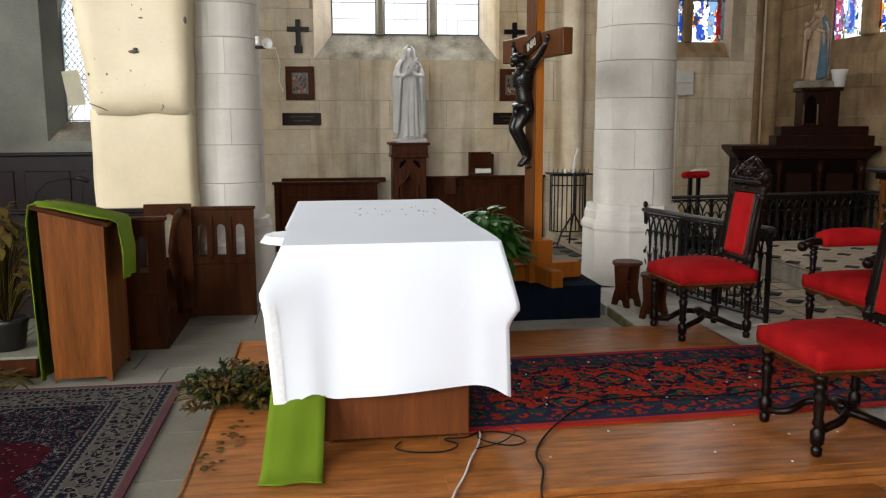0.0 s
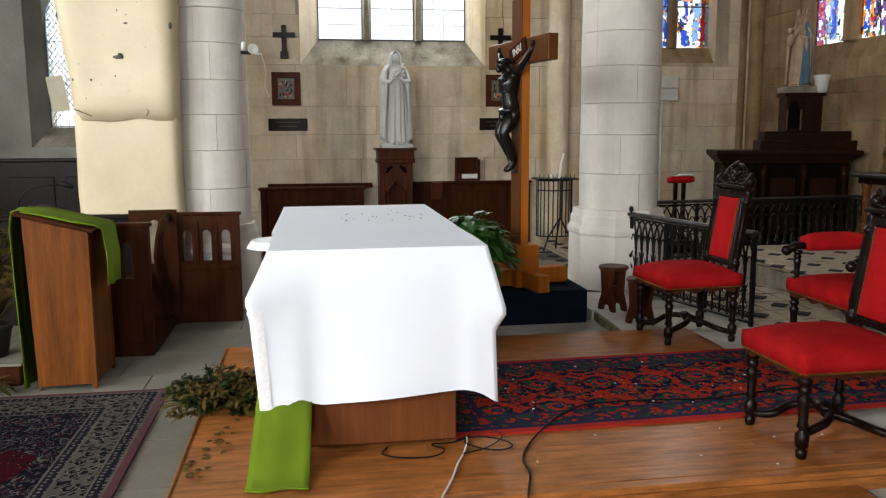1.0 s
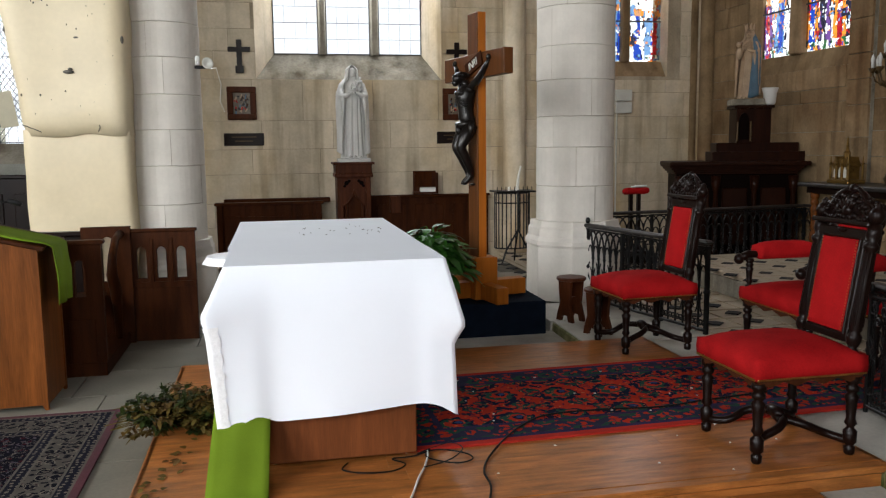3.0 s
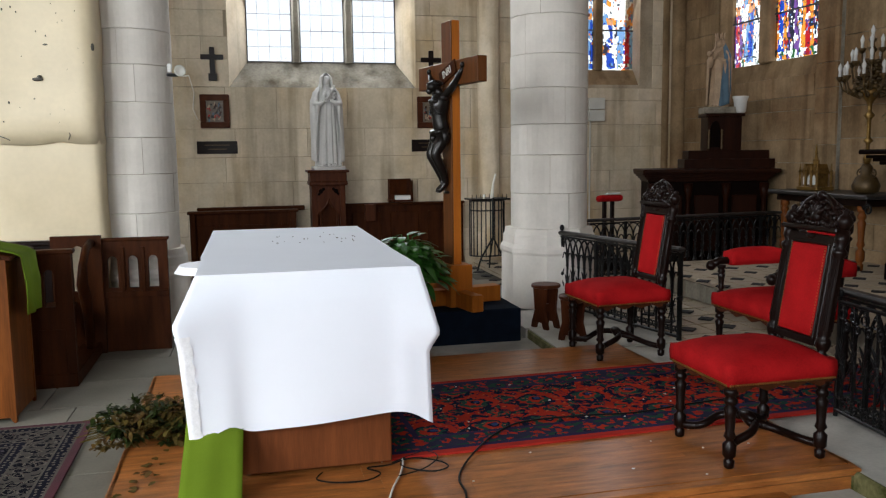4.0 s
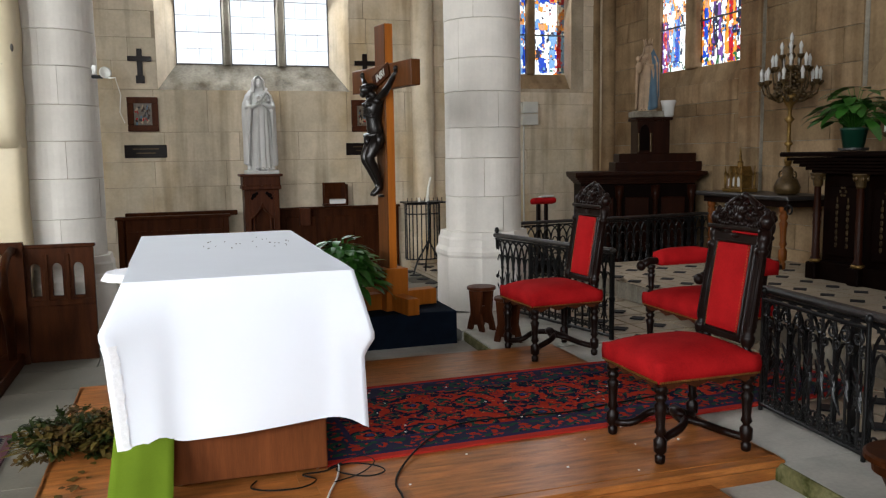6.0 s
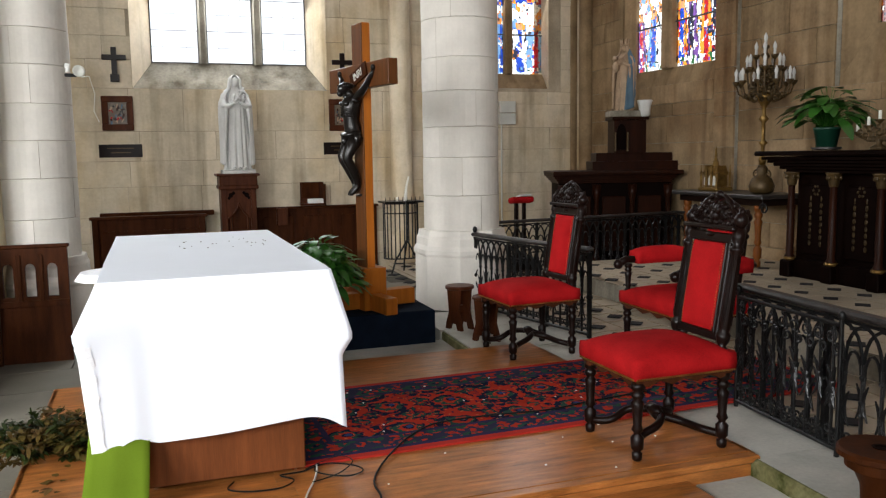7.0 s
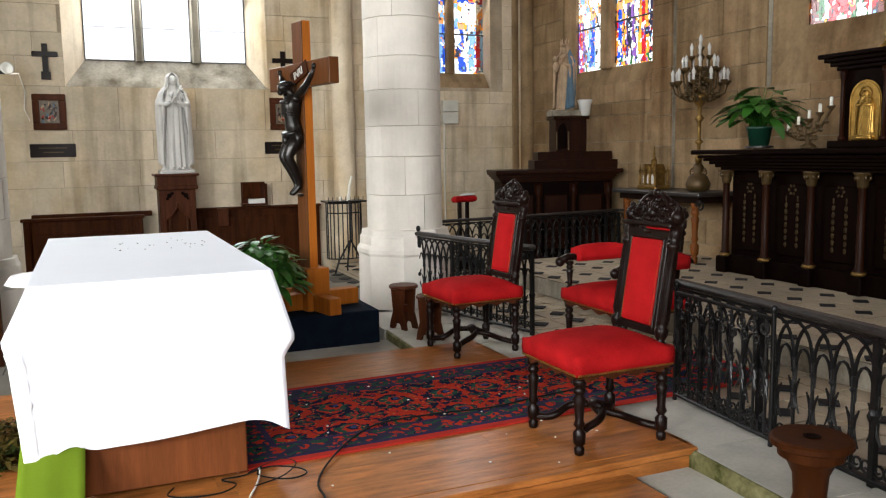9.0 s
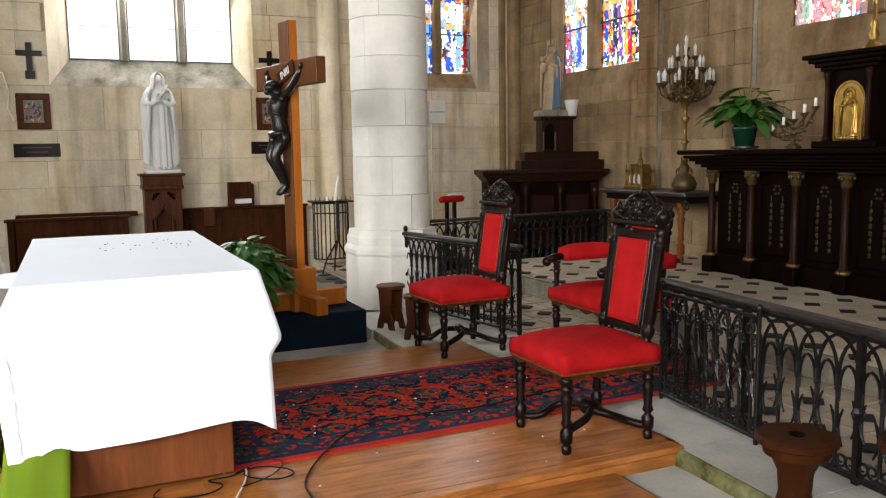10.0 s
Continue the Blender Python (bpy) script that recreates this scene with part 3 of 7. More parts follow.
GY = 0.32
win1 = leaded_window("window_1", pose(0, Y1 + GY, 0), [(0.1, 0.67), (0.77, 1.34), (1.45, 2.02)], 2.755, 5.2, 12, "three clear leaded lights between stone mullions")
reveal("window_sill", win1, pose(0, -GY, 0), (-0.13, 2.22, 2.42, 5.4), (0.105, 2.015, 2.765, 5.25), GY, OLDSTONE, STONE)
backdrop("backdrop_sky_1", pose(1.0, Y1 + 1.6, 0), 9, 9, PALESKY)
win2 = leaded_window("window_2", pose(0, Y1 + 0.3, 0), [(-3.2, -2.78)], 1.66, 4.0, 9, "narrow leaded lancet window with a stone sill")
reveal("window_sill", win2, pose(0, -0.3, 0), (-3.34, -2.65, 1.42, 4.5), (-3.2, -2.78, 1.66, 4.3), 0.3, OLDSTONE, GREYPLASTER)
dia = bmesh.new()
for k in range(-4, 30):
    for s in (1, -1):
        p0, p1 = Vector((-3.2, 0.01, 1.66 + k * 0.09)), Vector((-2.78, 0.01, 1.66 + k * 0.09 + s * 0.42 * 1.35))
        if min(p0.z, p1.z) > 1.64 and max(p0.z, p1.z) < 4.1:
            tube(dia, [p0, p1], 0.004, 4)
part("lead_lattice", dia, LEAD, win2)
head = [(-3.24, 2.9), (-3.2, 2.9)] + [(-2.7 - 0.5 * math.cos(radians(6 * k)), 2.9 + 0.5 * math.sin(radians(6 * k))) for k in range(1, 11)] + [(-2.95, 4.4), (-3.24, 4.4)]
part("arch_head", prism(bmesh.new(), head, 0.03, pose(0, -0.03, 0)), GREYPLASTER, win2, "curved head of the lancet")
part("hinged_vent_plate", cube((-3.03, -0.24, 2.06), (0.2, 0.012, 0.42), rx=6, ry=-7, bev=0.004), CREAM, win2, "cream metal ventilation flap")

win3 = stained_window("window_3", pose(0, Y2 + 0.22, 0), [(4.72, 5.16), (5.28, 5.82)], 2.77, 5.1, 3, "stained glass window with coloured figures", ["blue", "red", "white", "brown", "white", "blue", "sky"])
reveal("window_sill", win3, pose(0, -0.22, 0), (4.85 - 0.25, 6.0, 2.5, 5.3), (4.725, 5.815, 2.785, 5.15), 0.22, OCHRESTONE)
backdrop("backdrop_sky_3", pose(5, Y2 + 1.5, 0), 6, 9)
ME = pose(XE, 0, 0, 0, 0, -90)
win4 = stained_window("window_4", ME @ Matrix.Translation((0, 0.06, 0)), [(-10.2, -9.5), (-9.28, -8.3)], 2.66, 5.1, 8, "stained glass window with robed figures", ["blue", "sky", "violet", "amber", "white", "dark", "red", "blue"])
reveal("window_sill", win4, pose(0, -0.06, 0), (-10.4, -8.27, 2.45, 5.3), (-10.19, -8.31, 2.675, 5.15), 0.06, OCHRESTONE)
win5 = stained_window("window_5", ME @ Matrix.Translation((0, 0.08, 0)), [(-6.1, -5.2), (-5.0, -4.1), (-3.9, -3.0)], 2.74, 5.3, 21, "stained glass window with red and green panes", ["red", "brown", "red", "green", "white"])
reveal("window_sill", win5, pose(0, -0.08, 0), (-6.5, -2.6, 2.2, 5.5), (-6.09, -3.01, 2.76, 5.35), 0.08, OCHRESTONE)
backdrop("backdrop_sky_5", pose(XE + 1.6, 6.5, 0, 0, 0, -90), 14, 9)


# ---- columns and pier ----
def drum_blocks(parent, r, z0, z1, seed, rise=(0.28, 0.36)):
    rng = random.Random(seed)
    z = z0
    while z < z1:
        h = rng.uniform(*rise)
        n, a0 = 3, rng.uniform(0, 360)
        cuts = sorted(a0 + k * 120 + rng.uniform(-22, 22) for k in range(n))
        for k in range(n):
            a, b = cuts[k] + 0.25, (cuts[k + 1] if k < n - 1 else cuts[0] + 360) - 0.25
            seg = max(5, int((b - a) / 8))
            bm = bmesh.new()
            rows = []
            rr = r + rng.uniform(-0.003, 0.003)
            for dz, dr in ((0, -0.012), (0.0, -0.004), (0.005, 0), (h - 0.008, 0), (h - 0.003, -0.004), (h - 0.003, -0.012)):
                rows.append([bm.verts.new(((rr + dr) * math.cos(radians(a + (b - a) * i / seg)), (rr + dr) * math.sin(radians(a + (b - a) * i / seg)), z + dz)) for i in range(seg + 1)])
            for p, q in zip(rows, rows[1:]):
                for i in range(seg):
                    bm.faces.new((p[i], p[i + 1], q[i + 1], q[i]))
            part("drum_stone", bm, DRUM, parent, smooth=False)
        z += h


def octagon(r):
    return [(r / math.cos(math.pi / 8) * math.cos(math.pi / 8 + k * math.pi / 4), r / math.cos(math.pi / 8) * math.sin(math.pi / 8 + k * math.pi / 4)) for k in range(8)]


def column(x, y, z, r, seed, label):
    col = thing("column", label, "column", pose(x, y, 0), "round columns of the arcade", "structure")
    bm = bmesh.new()
    lathe(bm, [(r - 0.012, z + 0.6), (r - 0.012, TOP)], 40)
    part("core", bm, MORTAR, col, smooth=True)
    drum_blocks(col, r, z + 0.74, TOP, seed)
    bm = bmesh.new()
    prev = None
    for rr, zz in ((r + 0.058, z), (r + 0.056, z + 0.5), (r + 0.07, z + 0.525), (r + 0.07, z + 0.56), (r + 0.045, z + 0.6), (r + 0.042, z + 0.67), (r + 0.03, z + 0.69), (r + 0.022, z + 0.74), (r - 0.01, z + 0.745)):
        ring = [bm.verts.new((px, py, zz)) for px, py in octagon(rr)]
        if prev:
            for k in range(8):
                bm.faces.new((prev[k], prev[(k + 1) % 8], ring[(k + 1) % 8], ring[k]))
        prev = ring
    bm.faces.new(prev)
    part("plinth", bm, DRUM, col)
    return col


column(2.84, 7.4, KB - 0.02, 0.362, 5, "round pale limestone column on an octagonal plinth")
column(-0.87, 7.45, FL, 0.318, 9, "round pale limestone column beside a plastered pier")

pier = thing("pier", "thick cream plastered pier with a bulging upper part", "pier", None, kind="structure")


def lumpy(x0, x1, z0, z1, y0, y1, r, seed, amp, taper=0.0):
    """A rounded block with an uneven surface."""
    bm = bmesh.new()
    nx, nz = 18, 44
    grid = []
    for j in range(nz + 1):
        row = []
        z = z0 + (z1 - z0) * j / nz
        for i in range(nx + 1):
            x = x0 + (x1 - x0) * i / nx + taper * (1 - i / nx) * min(1, max(0, (2.7 - z) / 0.95))
            e = min(i, nx - i) / nx * (x1 - x0)
            f = max(0.0, 1 - e / r)
            g = max(0.0, 1 - (z - z0) / (r * 0.5))
            y = y0 + r * 0.55 * f * f + r * 0.5 * g * g
            nv = noise.noise(Vector((x * 2.3 + seed, z * 2.3, 0)))
            edge = 0.03 * noise.noise(Vector((z * 3 + seed, i * 0.01, 4))) if i in (0, nx) else 0
            row.append(bm.verts.new((x + edge, y + amp * nv, z + (0.03 * noise.noise(Vector((x * 4, seed, 1))) if j == 0 else 0))))
        grid.append(row)
    for j in range(nz):
        for i in range(nx):
            bm.faces.new((grid[j][i], grid[j][i + 1], grid[j + 1][i + 1], grid[j + 1][i]))
    border = [grid[0][i] for i in range(nx + 1)] + [grid[j][nx] for j in range(1, nz + 1)] + [grid[nz][i] for i in range(nx - 1, -1, -1)] + [grid[j][0] for j in range(nz - 1, 0, -1)]
    back = [bm.verts.new((v.co.x, y1, v.co.z)) for v in border]
    for k in range(len(border)):
        bm.faces.new((border[k], back[k], back[(k + 1) % len(border)], border[(k + 1) % len(border)]))
    bmesh.ops.recalc_face_normals(bm, faces=bm.faces[:])
    return bm


part("upper_bulge", lumpy(-1.97, -1.07, 1.69, TOP, 6.88, 7.8, 0.1, 2.0, 0.025, 0.13), PLASTER, pier, "bulging cream plaster", True)
part("lower_shaft", lumpy(-1.87, -1.09, FL, 1.74, 6.95, 7.7, 0.03, 7.0, 0.008), PLASTER, pier, smooth=True)
bm = bmesh.new()
ball(bm, (-1.49, 6.88, 2.18), (0.042, 0.02, 0.014))
ball(bm, (-1.475, 6.88, 2.2), (0.018, 0.02, 0.012))
ball(bm, (-1.42, 6.885, 2.44), (0.02, 0.01, 0.008))
ball(bm, (-1.09, 6.91, 2.43), (0.012, 0.02, 0.03))
ball(bm, (-1.93, 6.93, 2.5), (0.014, 0.02, 0.04))
rc = random.Random(5)
for k in range(26):
    ball(bm, (rc.uniform(-1.85, -1.15), 6.9, rc.uniform(1.8, 2.75)), (rc.uniform(0.003, 0.009), 0.03, rc.uniform(0.003, 0.012)), 6)
part("hole", bm, JOINT, pier, "dark chips in the plaster", True)
bm = bmesh.new()
for x0, z0, dx, dz in ((-1.3, 1.72, 0.02, 0.14), (-1.85, 1.78, 0.14, -0.06), (-1.7, 2.3, 0.03, 0.12), (-1.22, 2.0, 0.015, 0.2)):
    tube(bm, [(x0 + dx * t + 0.012 * noise.noise(Vector((x0, z0, t * 6))), 6.887 + 0.02 * t * (1 if z0 < 1.75 else 0), z0 + dz * t) for t in [k / 8 for k in range(9)]], 0.004, 5)
part("crack", bm, JOINT, pier, "thin cracks in the plaster")

# ---- platform, kerbs, floors ----
plat = thing("platform", "low varnished floorboard platform under the altar", "platform", None, kind="structure")
part("platform_body", cube((1.02, 4.225, PL / 2 - 0.005), (3.2, 2.39, PL - 0.03)), DARKOAK, plat)
part("nosing", cube((1.02, 3.005, PL - 0.018), (3.25, 0.07, 0.034), bev=0.008), PLANK, plat)
part("riser_board", cube((1.02, 3.0, (PL + FL) / 2 - 0.02), (3.22, 0.02, PL - FL - 0.035)), PLANK, plat)
part("side_riser", cube((2.63, 4.22, (PL + FL) / 2), (0.02, 2.42, PL - FL)), PLANK, plat)
part("side_riser", cube((-0.595, 4.2, (PL + FL) / 2), (0.02, 2.46, PL - FL)), PLANK, plat)
part("lower_tread", cube((0.85, 2.24, FL + 0.02), (2.8, 1.5, 0.04), bev=0.004), PLANK, plat)

kerb = thing("kerb", "worn white stone kerb with green moss on its face", "kerb", None, kind="structure")

# ---- the altar under its cloth ----
altar = thing("altar_table", "wooden altar with a plain veneered front", "altar", pose(0.28, 3.56, PL, 0, 0, -0.6))
part("body", cube((0, 0.95, 0.45), (0.68, 1.9, 0.86), bev=0.006), ALTARWOOD, altar)
part("tabletop", cube((0, 0.98, 0.885), (0.88, 1.96, 0.035), bev=0.004), ALTARWOOD, altar)
for sx in (-0.3, 0.3):
    part("castor", lathe(bmesh.new(), [(0.01, 0), (0.02, 0.008), (0.02, 0.018), (0.01, 0.02)], 10, pose(sx, 0.06, 0)), PLATE, altar)


def draped_cloth(hw, y0, y1, ztop, drop, seed):
    """A tablecloth: a flat top and four hanging sides whose folds open towards the hem."""
    bm = bmesh.new()
    per = []
    n = 46
    corners = [(-hw, y0), (hw, y0), (hw, y1), (-hw, y1)]
    for k in range(4):
        (ax, ay), (bx, by) = corners[k], corners[(k + 1) % 4]
        for i in range(n):
            per.append((ax + (bx - ax) * i / n, ay + (by - ay) * i / n, k, i / n))
    rows = 26

    def flare(d, right):
        """How far a corner of the cloth stands out: straight down to its knuckle, then back in."""
        top, peak, foot, low = (0.41, 0.075, 0.03, 0.04) if right else (0.28, 0.097, 0.075, 0.045)
        if d < top:
            return peak * d / top
        e = min(1, (d - top) / 0.12)
        return peak + (foot - peak) * e + (low - foot) * max(0, d - top - 0.12) / (0.88 - top)

    def hem(x):
        return drop - 0.066 * x - 0.04 * math.exp(-((x + 0.35) / 0.05) ** 2) + 0.075 * math.exp(-((hw + 0.01 - x) / 0.07) ** 2)

    rings = []
    for j in range(rows + 1):
        d = j / rows
        ring = []
        for x, y, k, f in per:
            nx, ny = ((0, -1), (1, 0), (0, 1), (-1, 0))[k]
            edge = min(f, 1 - f)
            cx, cy = (1 if x > 0 else -1), (1 if y > (y0 + y1) / 2 else -1)
            c = math.exp(-(edge * (2 * hw if k in (0, 2) else y1 - y0) / 0.1) ** 2)
            wave = 0.02 * d * (math.exp(-((x + 0.36) / 0.05) ** 2) + 0.8 * math.exp(-((x - 0.4) / 0.04) ** 2) if k == 0 else 0) + 0.01 * math.sin(9.5 * x + 7 * y + seed + 1.2 * d) * d + 0.012 * noise.noise(Vector((x * 3, y * 3, seed))) * d
            off = 0.02 * min(1, d * 6) + 0.025 * d + wave
            ox, oy = nx * off * (1 - c) + cx * c * flare(d, x > 0), ny * off * (1 - c) + cy * c * (0.02 * min(1, d * 6) + 0.7 * flare(d, x > 0))
            dip = hem(x) + (0.0 if y < y0 + 0.3 else -0.015)
            sag = 0.008 * min(1, d * 8)
            ring.append(bm.verts.new((x + ox, y + oy, ztop - sag * 0.5 - dip * d + (0.004 * noise.noise(Vector((x * 2, y * 2, 0))) if j == 0 else 0))))
        rings.append(ring)
    m = len(per)
    for a, b in zip(rings, rings[1:]):
        for i in range(m):
            bm.faces.new((a[i], b[i], b[(i + 1) % m], a[(i + 1) % m]))
    bm.edges.ensure_lookup_table()
    for i in range(m):
        bm.edges.get((rings[0][i], rings[0][(i + 1) % m])).smooth = False
    # the top, ring by ring towards the middle
    prev = rings[0]
    for t in (0.9, 0.7, 0.45, 0.2):
        ring = [bm.verts.new((x * t, (y0 + y1) / 2 + (y - (y0 + y1) / 2) * t, ztop + 0.003 * noise.noise(Vector((x * t * 5, y * t * 3, 2))))) for x, y, k, f in per]
        for i in range(m):
            bm.faces.new((prev[i], prev[(i + 1) % m], ring[(i + 1) % m], ring[i]))
        prev = ring
    bm.faces.new(prev)
    bmesh.ops.recalc_face_normals(bm, faces=bm.faces[:])
    lace = bmesh.new()
    order = (m - 1, 0, 1, 2)
    prev = None
    for j in range(9, rows + 1):
        row = []
        for q, i in enumerate(order):
            v = rings[j][i].co
            push = 0.004 + (0.003 * math.sin(j * 1.9) if q == 3 else 0)
            row.append(lace.verts.new((v.x + (-push if q < 2 else 0.006 * math.sin(j * 2.3) * (q == 3)), v.y - push, v.z - (0.006 if j == rows else 0))))
        if prev:
            for q in range(3):
                lace.faces.new((prev[q], row[q], row[q + 1], prev[q + 1]))
        prev = row
    return bm, lace


cloth = thing("tablecloth", "white linen tablecloth with lace edge draped over the altar", "tablecloth", pose(0.275, 0, 0, 0, 0, 0))
linen, bm = draped_cloth(0.478, 3.51, 5.6, 1.094, 0.66, 0.4)
part("linen", linen, LINEN, cloth, smooth=True)
part("lace_edge", bm, LACE, cloth, "ruffled white lace edging", True)

gc = bmesh.new()
prev = None
for j in range(15):
    d = j / 14
    z = 0.47 - (0.47 - PL - 0.006) * min(1, d * 1.12)
    y = 3.51 - 0.3 * d - 0.05 * max(0, d - 0.88) / 0.12
    row = [gc.verts.new((-0.265 - 0.04 * d + (0.235 + 0.02 * d) * i / 8, y + (0.004 + 0.008 * d) * math.sin(i * 1.1 + d * 2), z + 0.004 * math.sin(i * 2.2) * (1 - d))) for i in range(9)]
    if prev:
        for k in range(8):
            gc.faces.new((prev[k], prev[k + 1], row[k + 1], row[k]))
    prev = row
hang = thing("altar_hanging", "green cloth hanging below the white tablecloth", "cloth")
panel = part("panel", gc, GREEN, hang, smooth=True)
panel.modifiers.new("thick", "SOLIDIFY").thickness = 0.004
hem = bmesh.new()
tube(hem, [(-0.304 + 0.254 * k / 10, 3.163 + 0.01 * math.sin(k * 0.9 + 2), PL + 0.011) for k in range(11)], 0.006, 6)
part("hem", hem, GREEN, hang, "sewn green hem", True)

# ---- rugs ----
def rug(name, label, cx, cy, sx, sy, z, rz, bands, core, medallion=None):
    """Bands from the edge inwards: (width, material, name)."""
    r = thing(name, label, "rug", pose(cx, cy, z, 0, 0, rz))
    x, y, h = sx / 2, sy / 2, 0.006
    for w, m, nm in bands:
        bm = bmesh.new()
        for c, s in (((0, y - w / 2, h), (2 * x, w, 0.012)), ((0, -y + w / 2, h), (2 * x, w, 0.012)), ((x - w / 2, 0, h), (w, 2 * y - 2 * w, 0.012)), ((-x + w / 2, 0, h), (w, 2 * y - 2 * w, 0.012))):
            box(bm, c, s)
        part(nm, bm, m, r)
        x, y = x - w, y - w
    part("field", cube((0, 0, h), (2 * x, 2 * y, 0.012)), core, r)
    if medallion:
        bm = bmesh.new()
        pts = [(x * 0.97 * math.cos(a) * (1 + 0.08 * math.cos(a * 12)), y * 0.97 * math.sin(a) * (1 + 0.08 * math.cos(a * 12))) for a in [k * math.pi / 36 for k in range(72)]]
        vs = [bm.verts.new((px, py, 0.0145)) for px, py in pts]
        bm.faces.new(vs)
        part("medallion", bm, medallion, r)
    return r


rug("rug", "long red and blue patterned wool rug on the platform", 2.2, 4.235, 3.3, 1.17, PL + 0.001, 1.5, [(0.045, RUG_RED, "binding"), (0.035, RUG_BLUE, "stripe"), (0.14, RUG_EDGE, "border"), (0.03, RUG_BLUE, "stripe")], RUG_FIELD)
rug("rug", "dark red and blue patterned oriental rug on stone", -2.32, 3.25, 2.9, 3.3, FL + 0.012, 0.4, [(0.04, FRINGE, "binding"), (0.012, PERSIAN_LINE, "line"), (0.055, PERSIAN_STRIPE, "stripe"), (0.012, PERSIAN_LINE, "line"), (0.16, PERSIAN_EDGE, "border"), (0.012, PERSIAN_LINE, "line"), (0.05, PERSIAN_STRIPE, "stripe"), (0.012, PERSIAN_LINE, "line")], PERSIAN, PERSIAN_RED)

# ---- the standing crucifix ----
box1 = single("plinth_box", cube((1.5, 6.47, (FL + 0.345) / 2), (1.25, 0.68, 0.345 - FL), bev=0.008), NAVY, "low box covered in dark blue carpet", "plinth")
cross = thing("standing_cross", "tall orange varnished wooden cross on a stepped foot", "cross", pose(1.65, 6.45, 0.345, 0, 0, -78.3))
# local x runs along the arm towards the viewer, local y away from the front
part("post", cube((0, 0, 1.142), (0.17, 0.07, 2.264), bev=0.004), CROSSWOOD, cross)
# thin added sheet; it and the arm's colour paint the front's shade
part("front_shade", cube((0, -0.038, 1.22), (0.172, 0.012, 2.1), bev=0.003), CROSSFRONT, cross, "thin sheet painting the post's front in shade")
part("arm", cube((0, -0.006, 1.86), (1.08, 0.08, 0.19), bev=0.004), CROSSFRONT, cross, "wooden cross arm in a shaded brown")
part("foot_block", cube((0, 0, 0.17), (0.3, 0.2, 0.34), bev=0.004), CROSSWOOD, cross)
part("foot_bar", cube((0.26, 0, 0.07), (0.34, 0.1, 0.13), bev=0.004), CROSSWOOD, cross)
part("foot_bar", cube((-0.24, 0, 0.07), (0.3, 0.1, 0.13), bev=0.004), CROSSWOOD, cross)
part("foot_bar", cube((0, 0.24, 0.07), (0.12, 0.34, 0.13), bev=0.004), CROSSWOOD, cross)
part("foot_bar", cube((0, -0.2, 0.07), (0.12, 0.26, 0.13), bev=0.004), CROSSWOOD, cross)
sign = part("title_board", cube((0.05, -0.056, 1.87), (0.3, 0.012, 0.11), bev=0.002, ry=-17), DARKOAK, cross, "small board with pale letters")
fc = bpy.data.curves.new("letters", "FONT")
fc.body, fc.size, fc.extrude, fc.align_x, fc.align_y = "INRI", 0.085, 0.002, "CENTER", "CENTER"
fo = new("letters", fc)
fo.parent, fo.matrix_basis = sign, pose(0.05, -0.065, 1.87, 90, 0, 0) @ Matrix.Rotation(radians(17), 4, "Z")
fc.materials.append(PLATE)


def limb(bm, pts, rs):
    tube(bm, pts, rs, 10)


fig = bmesh.new()
F = -0.075
# the trunk sways out from the board, the knees bend forward, the head sinks on the chest
limb(fig, [(0, F, 1.02), (0.005, F - 0.025, 1.09), (0.01, F - 0.045, 1.17), (0.0, F - 0.05, 1.26), (0.0, F - 0.055, 1.38), (0, F - 0.045, 1.47), (0, F - 0.03, 1.54), (0, F - 0.03, 1.58)], [0.06, 0.083, 0.078, 0.07, 0.09, 0.1, 0.085, 0.045])
limb(fig, [(0, F - 0.03, 1.56), (-0.015, F - 0.065, 1.64)], [0.04, 0.037])
ball(fig, (-0.035, F - 0.1, 1.67), (0.056, 0.068, 0.075), 14)
ball(fig, (-0.03, F - 0.075, 1.71), (0.068, 0.074, 0.052), 14)
ball(fig, (-0.04, F - 0.135, 1.61), (0.028, 0.035, 0.045), 10)
for k in range(10):
    a = k * math.pi / 5
    ball(fig, (-0.03 + 0.068 * math.cos(a), F - 0.08 + 0.07 * math.sin(a), 1.715), (0.015, 0.015, 0.013), 6)
for s in (1, -1):
    ball(fig, (s * 0.085, F - 0.035, 1.52), (0.05, 0.05, 0.05), 10)
    limb(fig, [(s * 0.08, F - 0.035, 1.52), (s * 0.16, F - 0.02, 1.6), (s * 0.24, F, 1.69), (s * 0.33, F + 0.012, 1.8), (s * 0.375, F + 0.02, 1.87)], [0.042, 0.042, 0.034, 0.03, 0.02])
    ball(fig, (s * 0.385, F + 0.01, 1.905), (0.03, 0.025, 0.042), 8)
    limb(fig, [(s * 0.045, F - 0.02, 1.05), (s * 0.052, F - 0.07, 0.92), (s * 0.05, F - 0.12, 0.79), (s * 0.046, F - 0.115, 0.74), (s * 0.042, F - 0.065, 0.61), (s * 0.034, F - 0.02, 0.46), (s * 0.026, F - 0.01, 0.38), (s * 0.02, F - 0.06, 0.31), (s * 0.018, F - 0.08, 0.27)], [0.07, 0.068, 0.052, 0.05, 0.047, 0.034, 0.027, 0.03, 0.02])
    for k in range(6):
        tube(fig, [(s * 0.085, F - 0.06, 1.3 + k * 0.032), (s * 0.06, F - 0.115, 1.315 + k * 0.032), (s * 0.015, F - 0.14, 1.335 + k * 0.03)], 0.009, 5)
    ball(fig, (s * 0.042, F - 0.115, 1.475), (0.045, 0.032, 0.035), 10)
